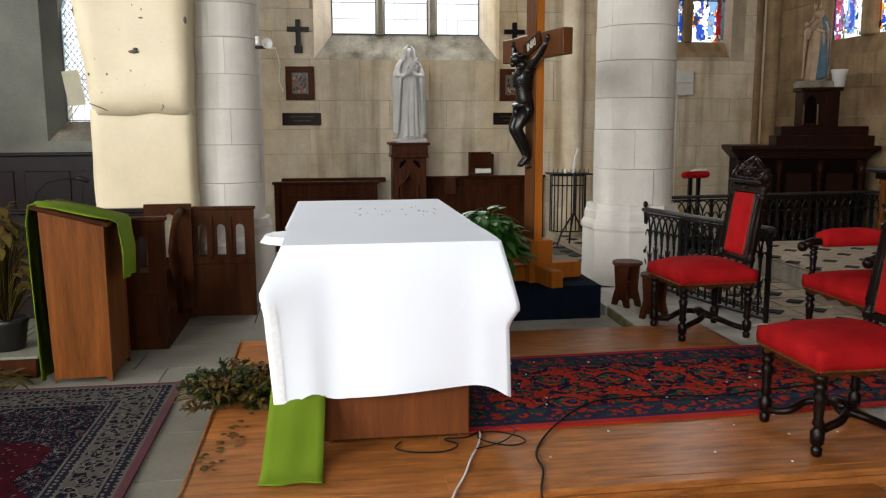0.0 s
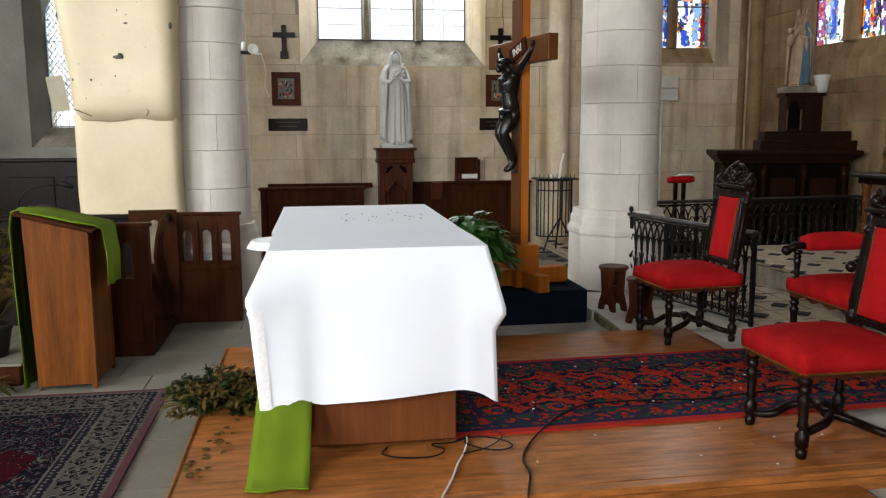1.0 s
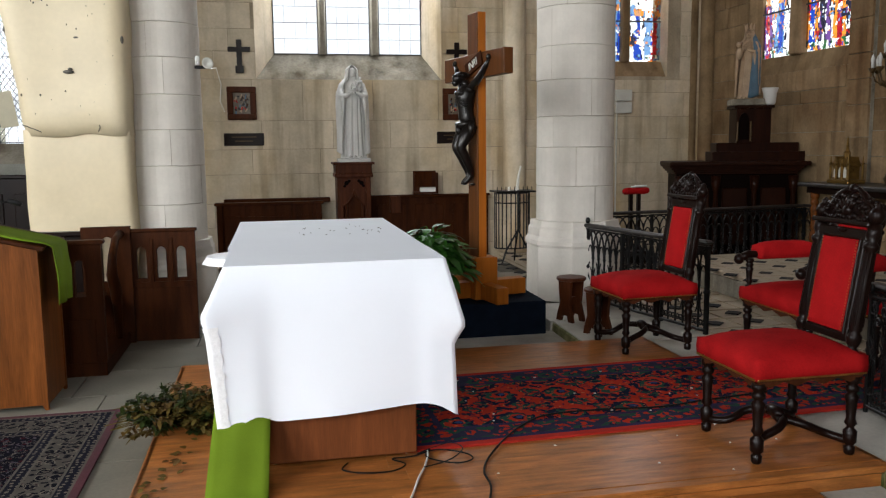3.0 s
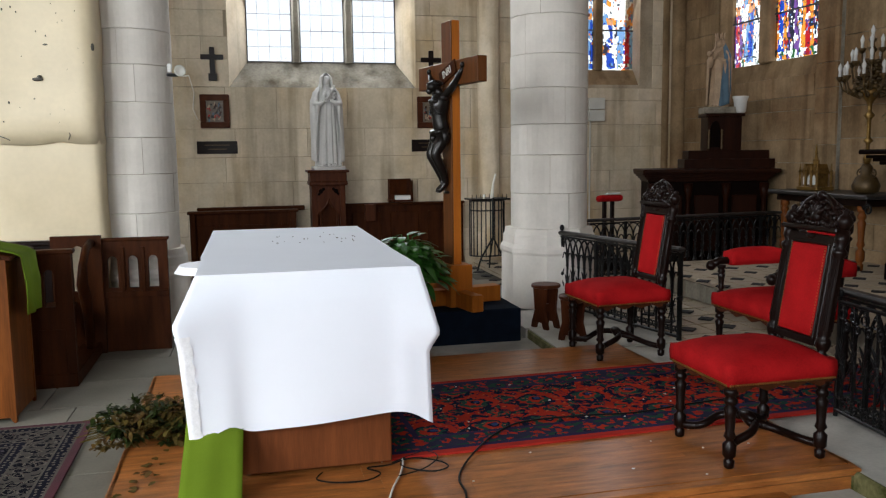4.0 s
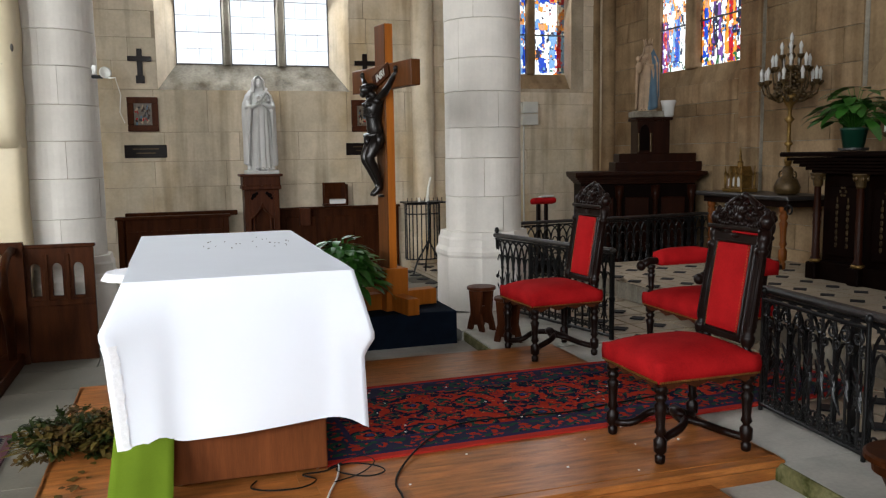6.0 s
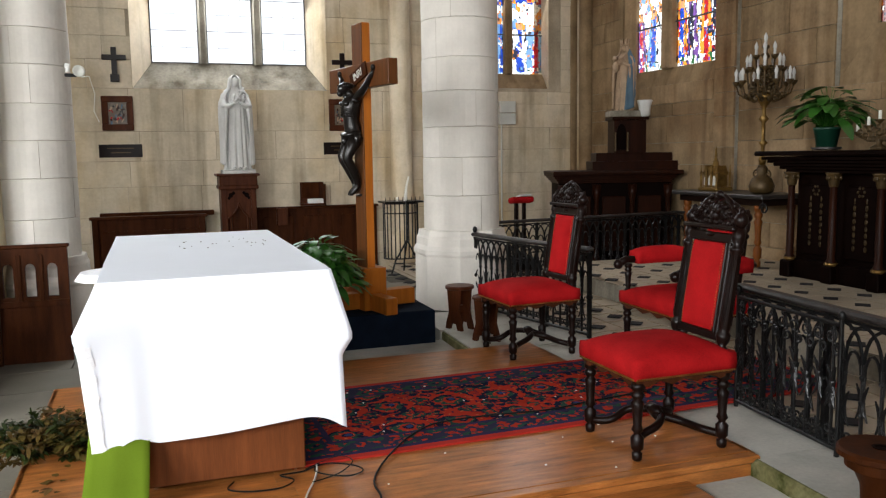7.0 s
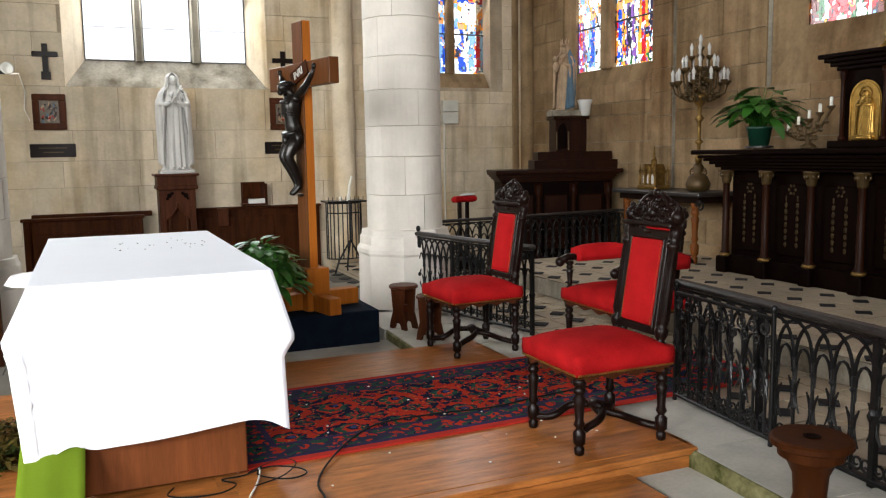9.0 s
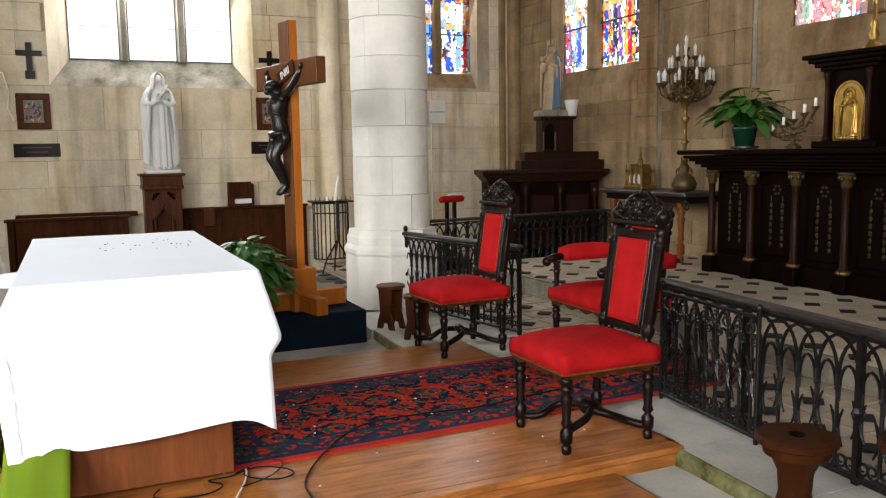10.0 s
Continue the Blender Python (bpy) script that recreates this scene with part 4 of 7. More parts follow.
# the loincloth, knotted at one hip
limb(fig, [(0.085, F - 0.03, 1.1), (0.03, F - 0.1, 1.06), (-0.05, F - 0.095, 1.07), (-0.09, F - 0.01, 1.1), (0, F + 0.04, 1.08)], [0.035, 0.045, 0.045, 0.035, 0.03])
limb(fig, [(0.09, F - 0.03, 1.1), (0.105, F - 0.04, 1.0), (0.09, F - 0.045, 0.88)], [0.035, 0.03, 0.015])
limb(fig, [(-0.01, F - 0.11, 1.05), (0.0, F - 0.12, 0.97), (0.0, F - 0.1, 0.91)], [0.04, 0.035, 0.012])
box(fig, (0, F + 0.03, 0.27), (0.09, 0.06, 0.03), bev=0.006)
bmesh.ops.transform(fig, matrix=Matrix.Translation((0, 0, 1.86)) @ Matrix.Diagonal((0.8, 0.85, 0.6, 1)) @ Matrix.Translation((0, 0, -1.88)), verts=fig.verts[:])
for v in fig.verts:
    v.co += Vector(noise.noise_vector(v.co * 16)) * 0.003
single("crucifix_figure", fig, BRONZE, "dark bronze figure fixed to the wooden cross", "statue", pose(1.65, 6.45, 0.345 + 0.03, 0, 0, -78.3), smooth=True)

# ---- chairs ----
def turned(h, r):
    """The profile of a turned leg of height h."""
    q = [(0.55, 0), (0.75, 0.02), (0.8, 0.1), (0.5, 0.12), (0.95, 0.16), (1.0, 0.3), (0.55, 0.34), (0.55, 0.36), (0.9, 0.4), (0.65, 0.46), (0.8, 0.66), (1.0, 0.74), (0.6, 0.78), (0.95, 0.82), (0.95, 0.86), (0.65, 0.89), (1.05, 0.92), (1.05, 1.0)]
    return [(a * r, b * h) for a, b in q]


def cushion(sx, sy, z0, z1, dome):
    bm = bmesh.new()
    n = 12
    g = []
    for j in range(n + 1):
        row = []
        for i in range(n + 1):
            u, v = 2 * i / n - 1, 2 * j / n - 1
            e = (1 - abs(u) ** 3.4) ** 0.8 * (1 - abs(v) ** 3.4) ** 0.8
            row.append(bm.verts.new((u * sx / 2, v * sy / 2, z1 + dome * e)))
        g.append(row)
    for j in range(n):
        for i in range(n):
            bm.faces.new((g[j][i], g[j][i + 1], g[j + 1][i + 1], g[j + 1][i]))
    bd = [g[0][i] for i in range(n + 1)] + [g[j][n] for j in range(1, n + 1)] + [g[n][i] for i in range(n - 1, -1, -1)] + [g[j][0] for j in range(n - 1, 0, -1)]
    mid = [bm.verts.new((v.co.x * 1.012, v.co.y * 1.012, (z0 + z1) / 2)) for v in bd]
    lo = [bm.verts.new((v.co.x, v.co.y, z0)) for v in bd]
    for a, b in ((bd, mid), (mid, lo)):
        for k in range(len(bd)):
            bm.faces.new((a[k], b[k], b[(k + 1) % len(bd)], a[(k + 1) % len(bd)]))
    bm.faces.new(lo[::-1])
    bmesh.ops.recalc_face_normals(bm, faces=bm.faces[:])
    return bm


def scroll(bm, c, r, turns, thick, flip=1, start=0.0, plane="yz", x=0.0):
    pts = []
    for k in range(int(14 * turns) + 1):
        a = start + k / 14 * 2 * math.pi * flip
        q = r * (1 - 0.72 * k / (14 * turns))
        p, s = c[0] + q * math.cos(a), c[1] + q * math.sin(a)
        pts.append((x, p, s) if plane == "yz" else (p, x, s))
    tube(bm, pts, [thick * (1 - 0.4 * k / len(pts)) for k in range(len(pts))], 6)


def chair(m, label, arms=False, w=0.49, group="red velvet chairs"):
    """A high-backed chair that faces -x; its origin is on the floor under the seat's middle."""
    ch = thing("armchair" if arms else "chair", label, "armchair" if arms else "chair", m, group)
    d, hw, sh = 0.53, w / 2, 0.37
    for sx, sy in ((-1, -1), (-1, 1), (1, -1), (1, 1)):
        part("leg", lathe(bmesh.new(), turned(sh, 0.031), 14, pose(sx * (d / 2 - 0.03), sy * (hw - 0.03), 0)), BLACKOAK, ch, smooth=True)
    # the curved stretchers
    bm = bmesh.new()
    for sy in (-1, 1):
        pts = []
        for k in range(25):
            t = k / 24 * 2 - 1
            pts.append((t * (d / 2 - 0.03), sy * ((hw - 0.03) - (hw - 0.09) * (1 - abs(t)) ** 0.9 + 0.03 * math.sin(abs(t) * 2 * math.pi)), 0.1 + 0.035 * math.cos(t * math.pi)))
        tube(bm, pts, 0.02, 8)
    ball(bm, (0, 0, 0.15), (0.03, 0.06, 0.03))
    tube(bm, [(-0.02, -0.07, 0.135), (0, 0, 0.13), (0.02, 0.07, 0.135)], 0.02, 8)
    part("stretcher", bm, BLACKOAK, ch, smooth=True)
    # seat rail with a scalloped lower edge
    bm = bmesh.new()
    for ax in ("x", "y"):
        for s in (-1, 1):
            ln = d if ax == "x" else w
            out = [(-ln / 2, 0.4)] + [(-ln / 2 + ln * k / 16, 0.362 + 0.012 * math.cos(k * math.pi / 2)) for k in range(17)] + [(ln / 2, 0.4)]
            mm = pose(0, s * (hw - 0.012) - 0.012, 0) if ax == "x" else pose(s * (d / 2 - 0.012) + 0.012, 0, 0, 0, 0, 90)
            prism(bm, out, 0.024, mm)
    part("seat_rail", bm, REDWOOD, ch)
    part("seat", cushion(d + 0.02, w + 0.02, 0.385, 0.47, 0.054), VELVET, ch, "red velvet upholstered seat", True)
    bm = bmesh.new()
    for s in (-1, 1):
        for k in range(44):
            ball(bm, (-d / 2 + d * k / 43, s * (hw + 0.013), 0.39), (0.0055, 0.0035, 0.0055), 5)
            ball(bm, (s * (d / 2 + 0.013), -hw + w * k / 43, 0.39), (0.0035, 0.0055, 0.0055), 5)
    tagged(part("nail_trim", bm, GOLD, ch, "row of brass nails"), kind="stuff")
    # the back leans away
    lean = Matrix.Translation((d / 2 - 0.03, 0, 0.4)) @ Matrix.Rotation(radians(9), 4, "Y")
    bw = w * (0.29 if arms else 0.37)
    if arms:
        lean = lean @ Matrix.Diagonal((1, 1, 0.87, 1))
    for s in (-1, 1):
        pr = [(0.026, -0.02), (0.032, 0.0), (0.032, 0.03), (0.02, 0.045), (0.034, 0.06), (0.034, 0.075), (0.019, 0.09), (0.03, 0.11), (0.034, 0.13), (0.034, 0.145), (0.022, 0.16), (0.029, 0.175), (0.025, 0.4), (0.023, 0.53), (0.034, 0.545), (0.034, 0.56), (0.02, 0.575), (0.032, 0.6), (0.03, 0.655)]
        part("back_post", lathe(bmesh.new(), pr, 14, lean @ pose(0, s * bw, 0)), BLACKOAK, ch, smooth=True)
        flutes = bmesh.new()
        for k in range(10):
            a = k * math.pi / 5
            tube(flutes, [lean @ Vector((0.0265 * math.cos(a), s * bw + 0.0265 * math.sin(a), 0.19)), lean @ Vector((0.0215 * math.cos(a), s * bw + 0.0215 * math.sin(a), 0.525))], 0.0045, 5)
        tagged(part("fluting", flutes, BLACKOAK, ch), kind="stuff")
        part("finial", lathe(bmesh.new(), [(0.012, 0.655), (0.024, 0.662), (0.036, 0.69), (0.03, 0.715), (0.014, 0.73), (0.018, 0.74), (0.004, 0.755)], 12, lean @ pose(0, s * bw, 0)), BLACKOAK, ch, smooth=True)
    iw = bw - 0.026
    bm = bmesh.new()
    for s in (-1, 1):
        box(bm, (0, s * (iw - 0.012), 0.36), (0.042, 0.026, 0.5), bev=0.005)
        box(bm, (-0.018, s * (iw - 0.028), 0.36), (0.012, 0.012, 0.44), bev=0.004)
    box(bm, (0, 0, 0.125), (0.042, 2 * iw, 0.036), bev=0.005)
    box(bm, (0, 0, 0.6), (0.045, 2 * iw + 0.02, 0.05), bev=0.006)
    box(bm, (-0.018, 0, 0.582), (0.014, 2 * iw - 0.03, 0.012), bev=0.004)
    box(bm, (-0.012, 0, 0.648), (0.08, 2 * bw + 0.03, 0.024), bev=0.007)
    ball(bm, (-0.024, 0, 0.612), (0.01, 0.035, 0.014), 10)
    bmesh.ops.transform(bm, matrix=lean, verts=bm.verts[:])
    part("back_frame", bm, BLACKOAK, ch)
    for nm, sg, dx, dome, lb in (("back_pad", -1, -0.008, 0.016, "red velvet back panel"), ("back_lining", 1, 0.008, 0.004, "red velvet back lining")):
        bp = cushion(2 * iw - 0.05, 0.42, 0, 0.014, dome)
        bmesh.ops.transform(bp, matrix=lean @ Matrix.Translation((dx, 0, 0.36)) @ Matrix.Rotation(radians(90 * sg), 4, "Y") @ Matrix.Rotation(radians(90), 4, "Z"), verts=bp.verts[:])
        part(nm, bp, VELVET, ch, lb, True)
    nl = bmesh.new()
    for k in range(30):
        for s in (-1, 1):
            ball(nl, lean @ Vector((-0.026, s * (iw - 0.038), 0.155 + 0.41 * k / 29)), (0.004, 0.004, 0.004), 5)
    tagged(part("nail_trim", nl, GOLD, ch, "row of brass nails"), kind="stuff")
    # the carved crest: two pairs of volutes, a pierced middle with a leaf, beads below
    cr = bmesh.new()
    for s in (-1, 1):
        scroll(cr, (s * bw * 0.72, 0.715), 0.045, 1.5, 0.013, s, math.pi / 2)
        scroll(cr, (s * bw * 0.34, 0.73), 0.048, 1.4, 0.012, -s, math.pi / 2)
        tube(cr, [(0, s * bw * 0.95, 0.665), (0, s * bw * 0.8, 0.7), (0, s * bw * 0.5, 0.775), (0, s * bw * 0.2, 0.805), (0, 0, 0.79)], [0.011, 0.016, 0.015, 0.013, 0.01], 7)
        for k in range(5):
            ball(cr, (-0.012, s * bw * (0.12 + 0.18 * k), 0.672 + 0.006 * math.sin(k * 2)), (0.014, 0.018, 0.014), 8)
        for k in range(4):
            ball(cr, (-0.016, s * bw * (0.2 + 0.2 * k), 0.77 - 0.022 * k), (0.012, 0.02, 0.012), 7)
    for k in range(5):
        a = radians(-50 + 25 * k)
        tube(cr, [(-0.012, 0, 0.7), (-0.02, 0.05 * math.sin(a), 0.7 + 0.055 * math.cos(a)), (-0.004, 0.07 * math.sin(a), 0.7 + 0.085 * math.cos(a))], [0.012, 0.012, 0.005], 6)
    ball(cr, (-0.012, 0, 0.705), (0.022, 0.03, 0.03), 12)
    ball(cr, (-0.002, 0, 0.81), (0.016, 0.026, 0.02), 10)
    bmesh.ops.transform(cr, matrix=lean, verts=cr.verts[:])
    part("crest", cr, BLACKOAK, ch, "carved scrollwork crest", True)
    if arms:
        for s in (-1, 1):
            part("arm_post", lathe(bmesh.new(), turned(0.26, 0.027), 12, pose(-d / 2 + 0.04, s * (hw - 0.02), 0.4)), BLACKOAK, ch, smooth=True)
            ab = bmesh.new()
            tube(ab, [(-d / 2 - 0.04, s * (hw - 0.02), 0.66), (-d / 2 + 0.02, s * (hw - 0.02), 0.69), (0, s * (hw - 0.02), 0.68), (d / 2 + 0.04, s * (hw - 0.03), 0.7)], [0.03, 0.026, 0.022, 0.02], 10)
            ball(ab, (-d / 2 - 0.04, s * (hw - 0.02), 0.66), (0.035, 0.035, 0.036), 10)
            part("arm_rest", ab, BLACKOAK, ch, smooth=True)
            pd = cushion(0.42, 0.11, 0.66, 0.745, 0.03)
            bmesh.ops.translate(pd, vec=(0.03, s * (hw - 0.02), 0), verts=pd.verts[:])
            part("arm_pad", pd, VELVET, ch, "red velvet arm pad", True)
    return ch


ch1 = chair(pose(2.31, 3.345, PL, 0, 0, 0), "high-backed dark oak chair with red velvet at the platform edge")
ch2 = copy_thing(ch1, pose(2.54, 5.27, PL - 0.005, 0, 0, 3))
tagged(ch2, "high-backed dark oak chair with red velvet beside the railing")
ch3 = chair(pose(3.36, 4.57, KB, 0, 0, 0), "dark oak armchair with red velvet seat and padded arms", True, 0.7)

# ---- iron communion rails ----
def rail(a, b, z0, h, bays, label, first=True, style=0):
    """An iron railing from a to b: pointed arches that cross, bars with leaf collars, scrolls along the foot."""
    ln = math.hypot(b[0] - a[0], b[1] - a[1])
    ang = math.degrees(math.atan2(b[1] - a[1], b[0] - a[0]))
    r = thing("railing", label, "railing", pose(a[0], a[1], z0, 0, 0, ang), "iron communion rails")
    top = cube((ln / 2, 0, h - 0.015), (ln + 0.04, 0.075 if style == 0 else 0.05, 0.035), bev=0.013)
    part("handrail", top, GREYIRON, r, "grey worn handrail")
    part("foot_rail", cube((ln / 2, 0, 0.03), (ln, 0.035, 0.022), bev=0.004), IRON, r)
    part("upper_rail", cube((ln / 2, 0, h - 0.05), (ln, 0.02, 0.014)), IRON, r)
    s = ln / bays
    for k in range(bays + 1):
        x = k * s
        main = k in (0, bays) or k % 6 == 0
        bm = bmesh.new()
        if main:
            box(bm, (x, 0, h / 2 - 0.02), (0.028, 0.028, h - 0.04))
            lathe(bm, [(0.02, 0.3), (0.028, 0.32), (0.02, 0.34)], 8, pose(x, 0, 0))
        else:
            tube(bm, [(x, 0, 0.04), (x, 0, h * 0.66)], 0.0095, 6)
            lathe(bm, [(0.009, 0.2), (0.016, 0.215), (0.009, 0.23)], 8, pose(x, 0, 0))
            lathe(bm, [(0.009, h * 0.55), (0.017, h * 0.57), (0.009, h * 0.59)], 8, pose(x, 0, 0))
        part("post" if main else "baluster", bm, IRON, r)
    for k in range(bays):
        x0, x1, xm = k * s, (k + 1) * s, (k + 0.5) * s
        bm = bmesh.new()
        z1 = h * 0.66
        # pointed arches that interlace across two bays
        for c0, c1 in ((x0, min(x0 + 2 * s, ln)), (x1, max(x1 - 2 * s, 0))):
            q = [(c0 + (c1 - c0) * (1 - math.cos(t * math.pi / 2)) * 0.5, 0.005 * (1 if c1 > c0 else -1), z1 + (h - 0.06 - z1) * math.sin(t * math.pi / 2)) for t in [i / 6 for i in range(7)]]
            tube(bm, q, 0.0085, 5)
        tube(bm, [(xm - s * 0.4 * math.cos(a), 0, z1 - 0.05 + 0.1 * math.sin(a)) for a in [i * math.pi / 8 for i in range(9)]], 0.0075, 5)
        tube(bm, [(xm - s * 0.4, 0, z1 - 0.05), (xm - s * 0.42, 0, z1 - 0.11), (x0, 0, z1 - 0.13)], 0.007, 5)
        part("arch", bm, IRON, r)
        bm = bmesh.new()
        zc = h * 0.4 - (0.05 if k % 2 else 0)
        for sg in (1, -1):
            for up in (1, -1):
                tube(bm, [(x0 + sg * 0.006, 0, zc), (x0 + sg * 0.014, 0, zc + up * 0.04), (x0 + sg * 0.036, 0, zc + up * 0.085)], [0.01, 0.009, 0.004], 5)
        lathe(bm, [(0.014, zc - 0.01), (0.016, zc), (0.014, zc + 0.01)], 8, pose(x0, 0, 0))
        part("leaf_collar", bm, IRON, r)
        for cx, cz, q, fl, st, th in ((xm - s * 0.22, 0.085, 0.04, 1, math.pi, 0.008), (xm + s * 0.22, 0.085, 0.04, -1, 0, 0.008)):
            bm = bmesh.new()
            scroll(bm, (cx, cz), min(q, s * 0.3), 1.4, th, fl, st, "xz")
            part("scroll", bm, IRON, r)
    return r


rl = rail((2.82, 7.0), (3.17, 5.5), KB, 0.71, 18, "black iron railing with pointed arches beside the column")
part("knob", ball(bmesh.new(), (0, 0, 0.74), (0.022, 0.022, 0.03)), IRON, rl, smooth=True)
rail((3.12, 3.72), (2.93, 1.5), KB, 0.69, 19, "black iron railing with a grey handrail on the kerb")


def gate_leaf(a, b, z0, h, n, label):
    """An open gate leaf: a frame filled with bars, leaf sprigs, curls and a band of scrolls at the foot."""
    ln = math.hypot(b[0] - a[0], b[1] - a[1])
    g = thing("gate", label, "gate", pose(a[0], a[1], z0, 0, 0, math.degrees(math.atan2(b[1] - a[1], b[0] - a[0]))))
    for zz in (0.04, h - 0.03):
        part("rail", cube((ln / 2, 0, zz), (ln, 0.02, 0.018), bev=0.003), IRON, g)
    for x in (0.0, ln):
        part("stile", cube((x, 0, h / 2), (0.02, 0.02, h), bev=0.004), IRON, g)
        part("finial", ball(bmesh.new(), (x, 0, h + 0.015), (0.018, 0.018, 0.024), 10), IRON, g, smooth=True)
    s = ln / n
    for k in range(n):
        x = (k + 0.5) * s
        part("bar", tube(bmesh.new(), [(x, 0, 0.04), (x, 0, h - 0.03)], 0.008, 6), IRON, g)
        bm = bmesh.new()
        for zc in (0.3 + 0.03 * (k % 2), h - 0.3 + 0.025 * (k % 2)):
            for sg in (1, -1):
                for up in (1, -1):
                    tube(bm, [(x + sg * 0.006, 0, zc), (x + sg * 0.014, -0.006, zc + up * 0.035), (x + sg * 0.033, -0.012, zc + up * 0.07)], [0.01, 0.009, 0.004], 5)
        part("leaf_sprig", bm, IRON, g)
        for cz, r, fl in ((0.085, 0.034, 1), (0.125, 0.026, -1), (h - 0.09, 0.036, -1), (h - 0.15, 0.03, 1)):
            bm = bmesh.new()
            scroll(bm, (x + fl * s * 0.22, cz), min(r, s * 0.42), 1.5, 0.0075, fl, math.pi / 2, "xz")
            part("scroll", bm, IRON, g)
    return g


gate_leaf((3.06, 3.66), (2.98, 2.86), KB, 0.66, 9, "ornate black iron gate leaf folded open against the railing")
rail((3.5, 8.3), (6.2, 8.62), KB, 0.69, 26, "thin iron railing before the side altar", style=1)
rail((6.2, 8.62), (6.3, 7.7), KB, 0.69, 8, "short iron railing beside the high altar", style=1)

# ---- lectern, stalls and panelling on the nave side ----
lec = thing("lectern", "oak lectern with plain side panels", "lectern", pose(-1.485, 5.03, FL + 0.005))
for yy in (0.0, 0.44):
    bm = bmesh.new()
    prism(bm, [(-0.165, 0), (-0.15, 0.03), (0.13, 0.035), (0.15, 0), (0.165, 0), (0.165, 0.95), (-0.195, 1.045)], 0.026, pose(0, yy, 0))
    part("side_panel", bm, OAK, lec)
part("front_panel", cube((0.15, 0.23, 0.48), (0.02, 0.42, 0.9)), OAK, lec)
part("shelf", cube((0, 0.23, 0.6), (0.3, 0.42, 0.02)), OAK, lec)
part("top", cube((-0.015, 0.23, 1.015), (0.45, 0.52, 0.026), ry=14.5, bev=0.005), DARKOAK, lec)
bm = bmesh.new()
prev = None
path = [(-0.24, 0.02), (-0.255, 0.3), (-0.265, 0.7), (-0.262, 0.98), (-0.245, 1.085), (-0.1, 1.062), (0.08, 1.012), (0.2, 0.985), (0.232, 0.96), (0.25, 0.8), (0.255, 0.62)]
for k, (px, pz) in enumerate(path):
    row = [bm.verts.new((px + 0.012 * math.sin(j * 1.7 + k) * (1 if pz < 0.95 else 0.1), 0.0 + 0.34 * j / 8 + (0.05 if k > 7 else 0), pz + (0.006 * math.sin(j + k) if 0 < k < 8 else 0))) for j in range(9)]
    if prev:
        for j in range(8):
            bm.faces.new((prev[j], prev[j + 1], row[j + 1], row[j]))
    prev = row
lc = single("lectern_cloth", bm, GREEN, "green cloth hanging over the oak lectern", "cloth", pose(-1.485, 5.03, FL + 0.005), smooth=True)
lc.modifiers.new("thick", "SOLIDIFY").thickness = 0.004
mic = thing("microphone", "black gooseneck microphone on the lectern", "microphone", pose(-1.63, 5.2, 1.1))
part("gooseneck", tube(bmesh.new(), [(-0.12, 0, 0), (-0.11, 0, 0.1), (-0.04, 0, 0.17), (0.08, 0, 0.19), (0.14, 0, 0.188)], 0.006, 8), CABLE, mic, smooth=True)
part("head", tube(bmesh.new(), [(0.13, 0, 0.195), (0.17, 0, 0.185), (0.2, 0, 0.17)], [0.014, 0.017, 0.012], 10), CABLE, mic, smooth=True)


def arched_panel(w, h, d, holes, top=0.04):
    """A panel in x and z with round-headed openings (centre, half-width, foot, spring) cut through."""
    bm = bmesh.new()
    edge = [0.0]
    for c, hw, z0, z1 in holes:
        edge += [c - hw, c + hw]
    edge.append(w)
    for k in range(0, len(edge), 2):
        box(bm, ((edge[k] + edge[k + 1]) / 2, d / 2, h / 2), (edge[k + 1] - edge[k], d, h))
    for c, hw, z0, z1 in holes:
        box(bm, (c, d / 2, z0 / 2), (2 * hw, d, z0))
        out = [(c - hw, z1)] + [(c - hw * math.cos(t * math.pi / 10), z1 + hw * math.sin(t * math.pi / 10) * 1.15) for t in range(1, 10)] + [(c + hw, z1), (c + hw, h), (c - hw, h)]
        prism(bm, out, d)
    return bm


stall = thing("choir_stall", "dark oak choir stall with arched openings and a curved arm", "choir stall", pose(-1.4, 5.75, FL))
part("bench_end", arched_panel(0.28, 0.9, 0.045, [(0.14, 0.033, 0.55, 0.76)]), DARKOAK, stall)
part("end_cap", cube((0.14, 0.02, 0.915), (0.32, 0.08, 0.03), bev=0.008), DARKOAK, stall)
for c, s in (((0.14, -0.008, 0.25), (0.17, 0.012, 0.3)), ((0.14, -0.006, 0.05), (0.28, 0.014, 0.1))):
    part("raised_panel", cube(c, s, bev=0.005), DARKOAK, stall)
part("plinth", cube((0.21, 0.5, 0.05), (0.14, 0.95, 0.1), bev=0.005), DARKOAK, stall)
part("back_panel", arched_panel(0.36, 0.93, 0.04, [(0.19, 0.045, 0.5, 0.8)]), DARKOAK, stall).matrix_basis = pose(-0.04, 0.93, 0)
part("seat", cube((-0.05, 0.5, 0.42), (0.36, 0.8, 0.03), bev=0.006), DARKOAK, stall)
bm = bmesh.new()
tube(bm, [(0.24, 0.72, 0.1), (0.24, 0.7, 0.35), (0.25, 0.6, 0.5), (0.25, 0.5, 0.62), (0.25, 0.55, 0.75), (0.25, 0.7, 0.85), (0.25, 0.9, 0.88)], [0.03, 0.035, 0.045, 0.04, 0.03, 0.03, 0.03], 8)
part("arm", bm, DARKOAK, stall, "curved carved arm", True)
gate = thing("stall_door", "dark oak panel with three arched openings beside the column", "panel", pose(-1.13, 6.72, FL, 0, 0, -2))
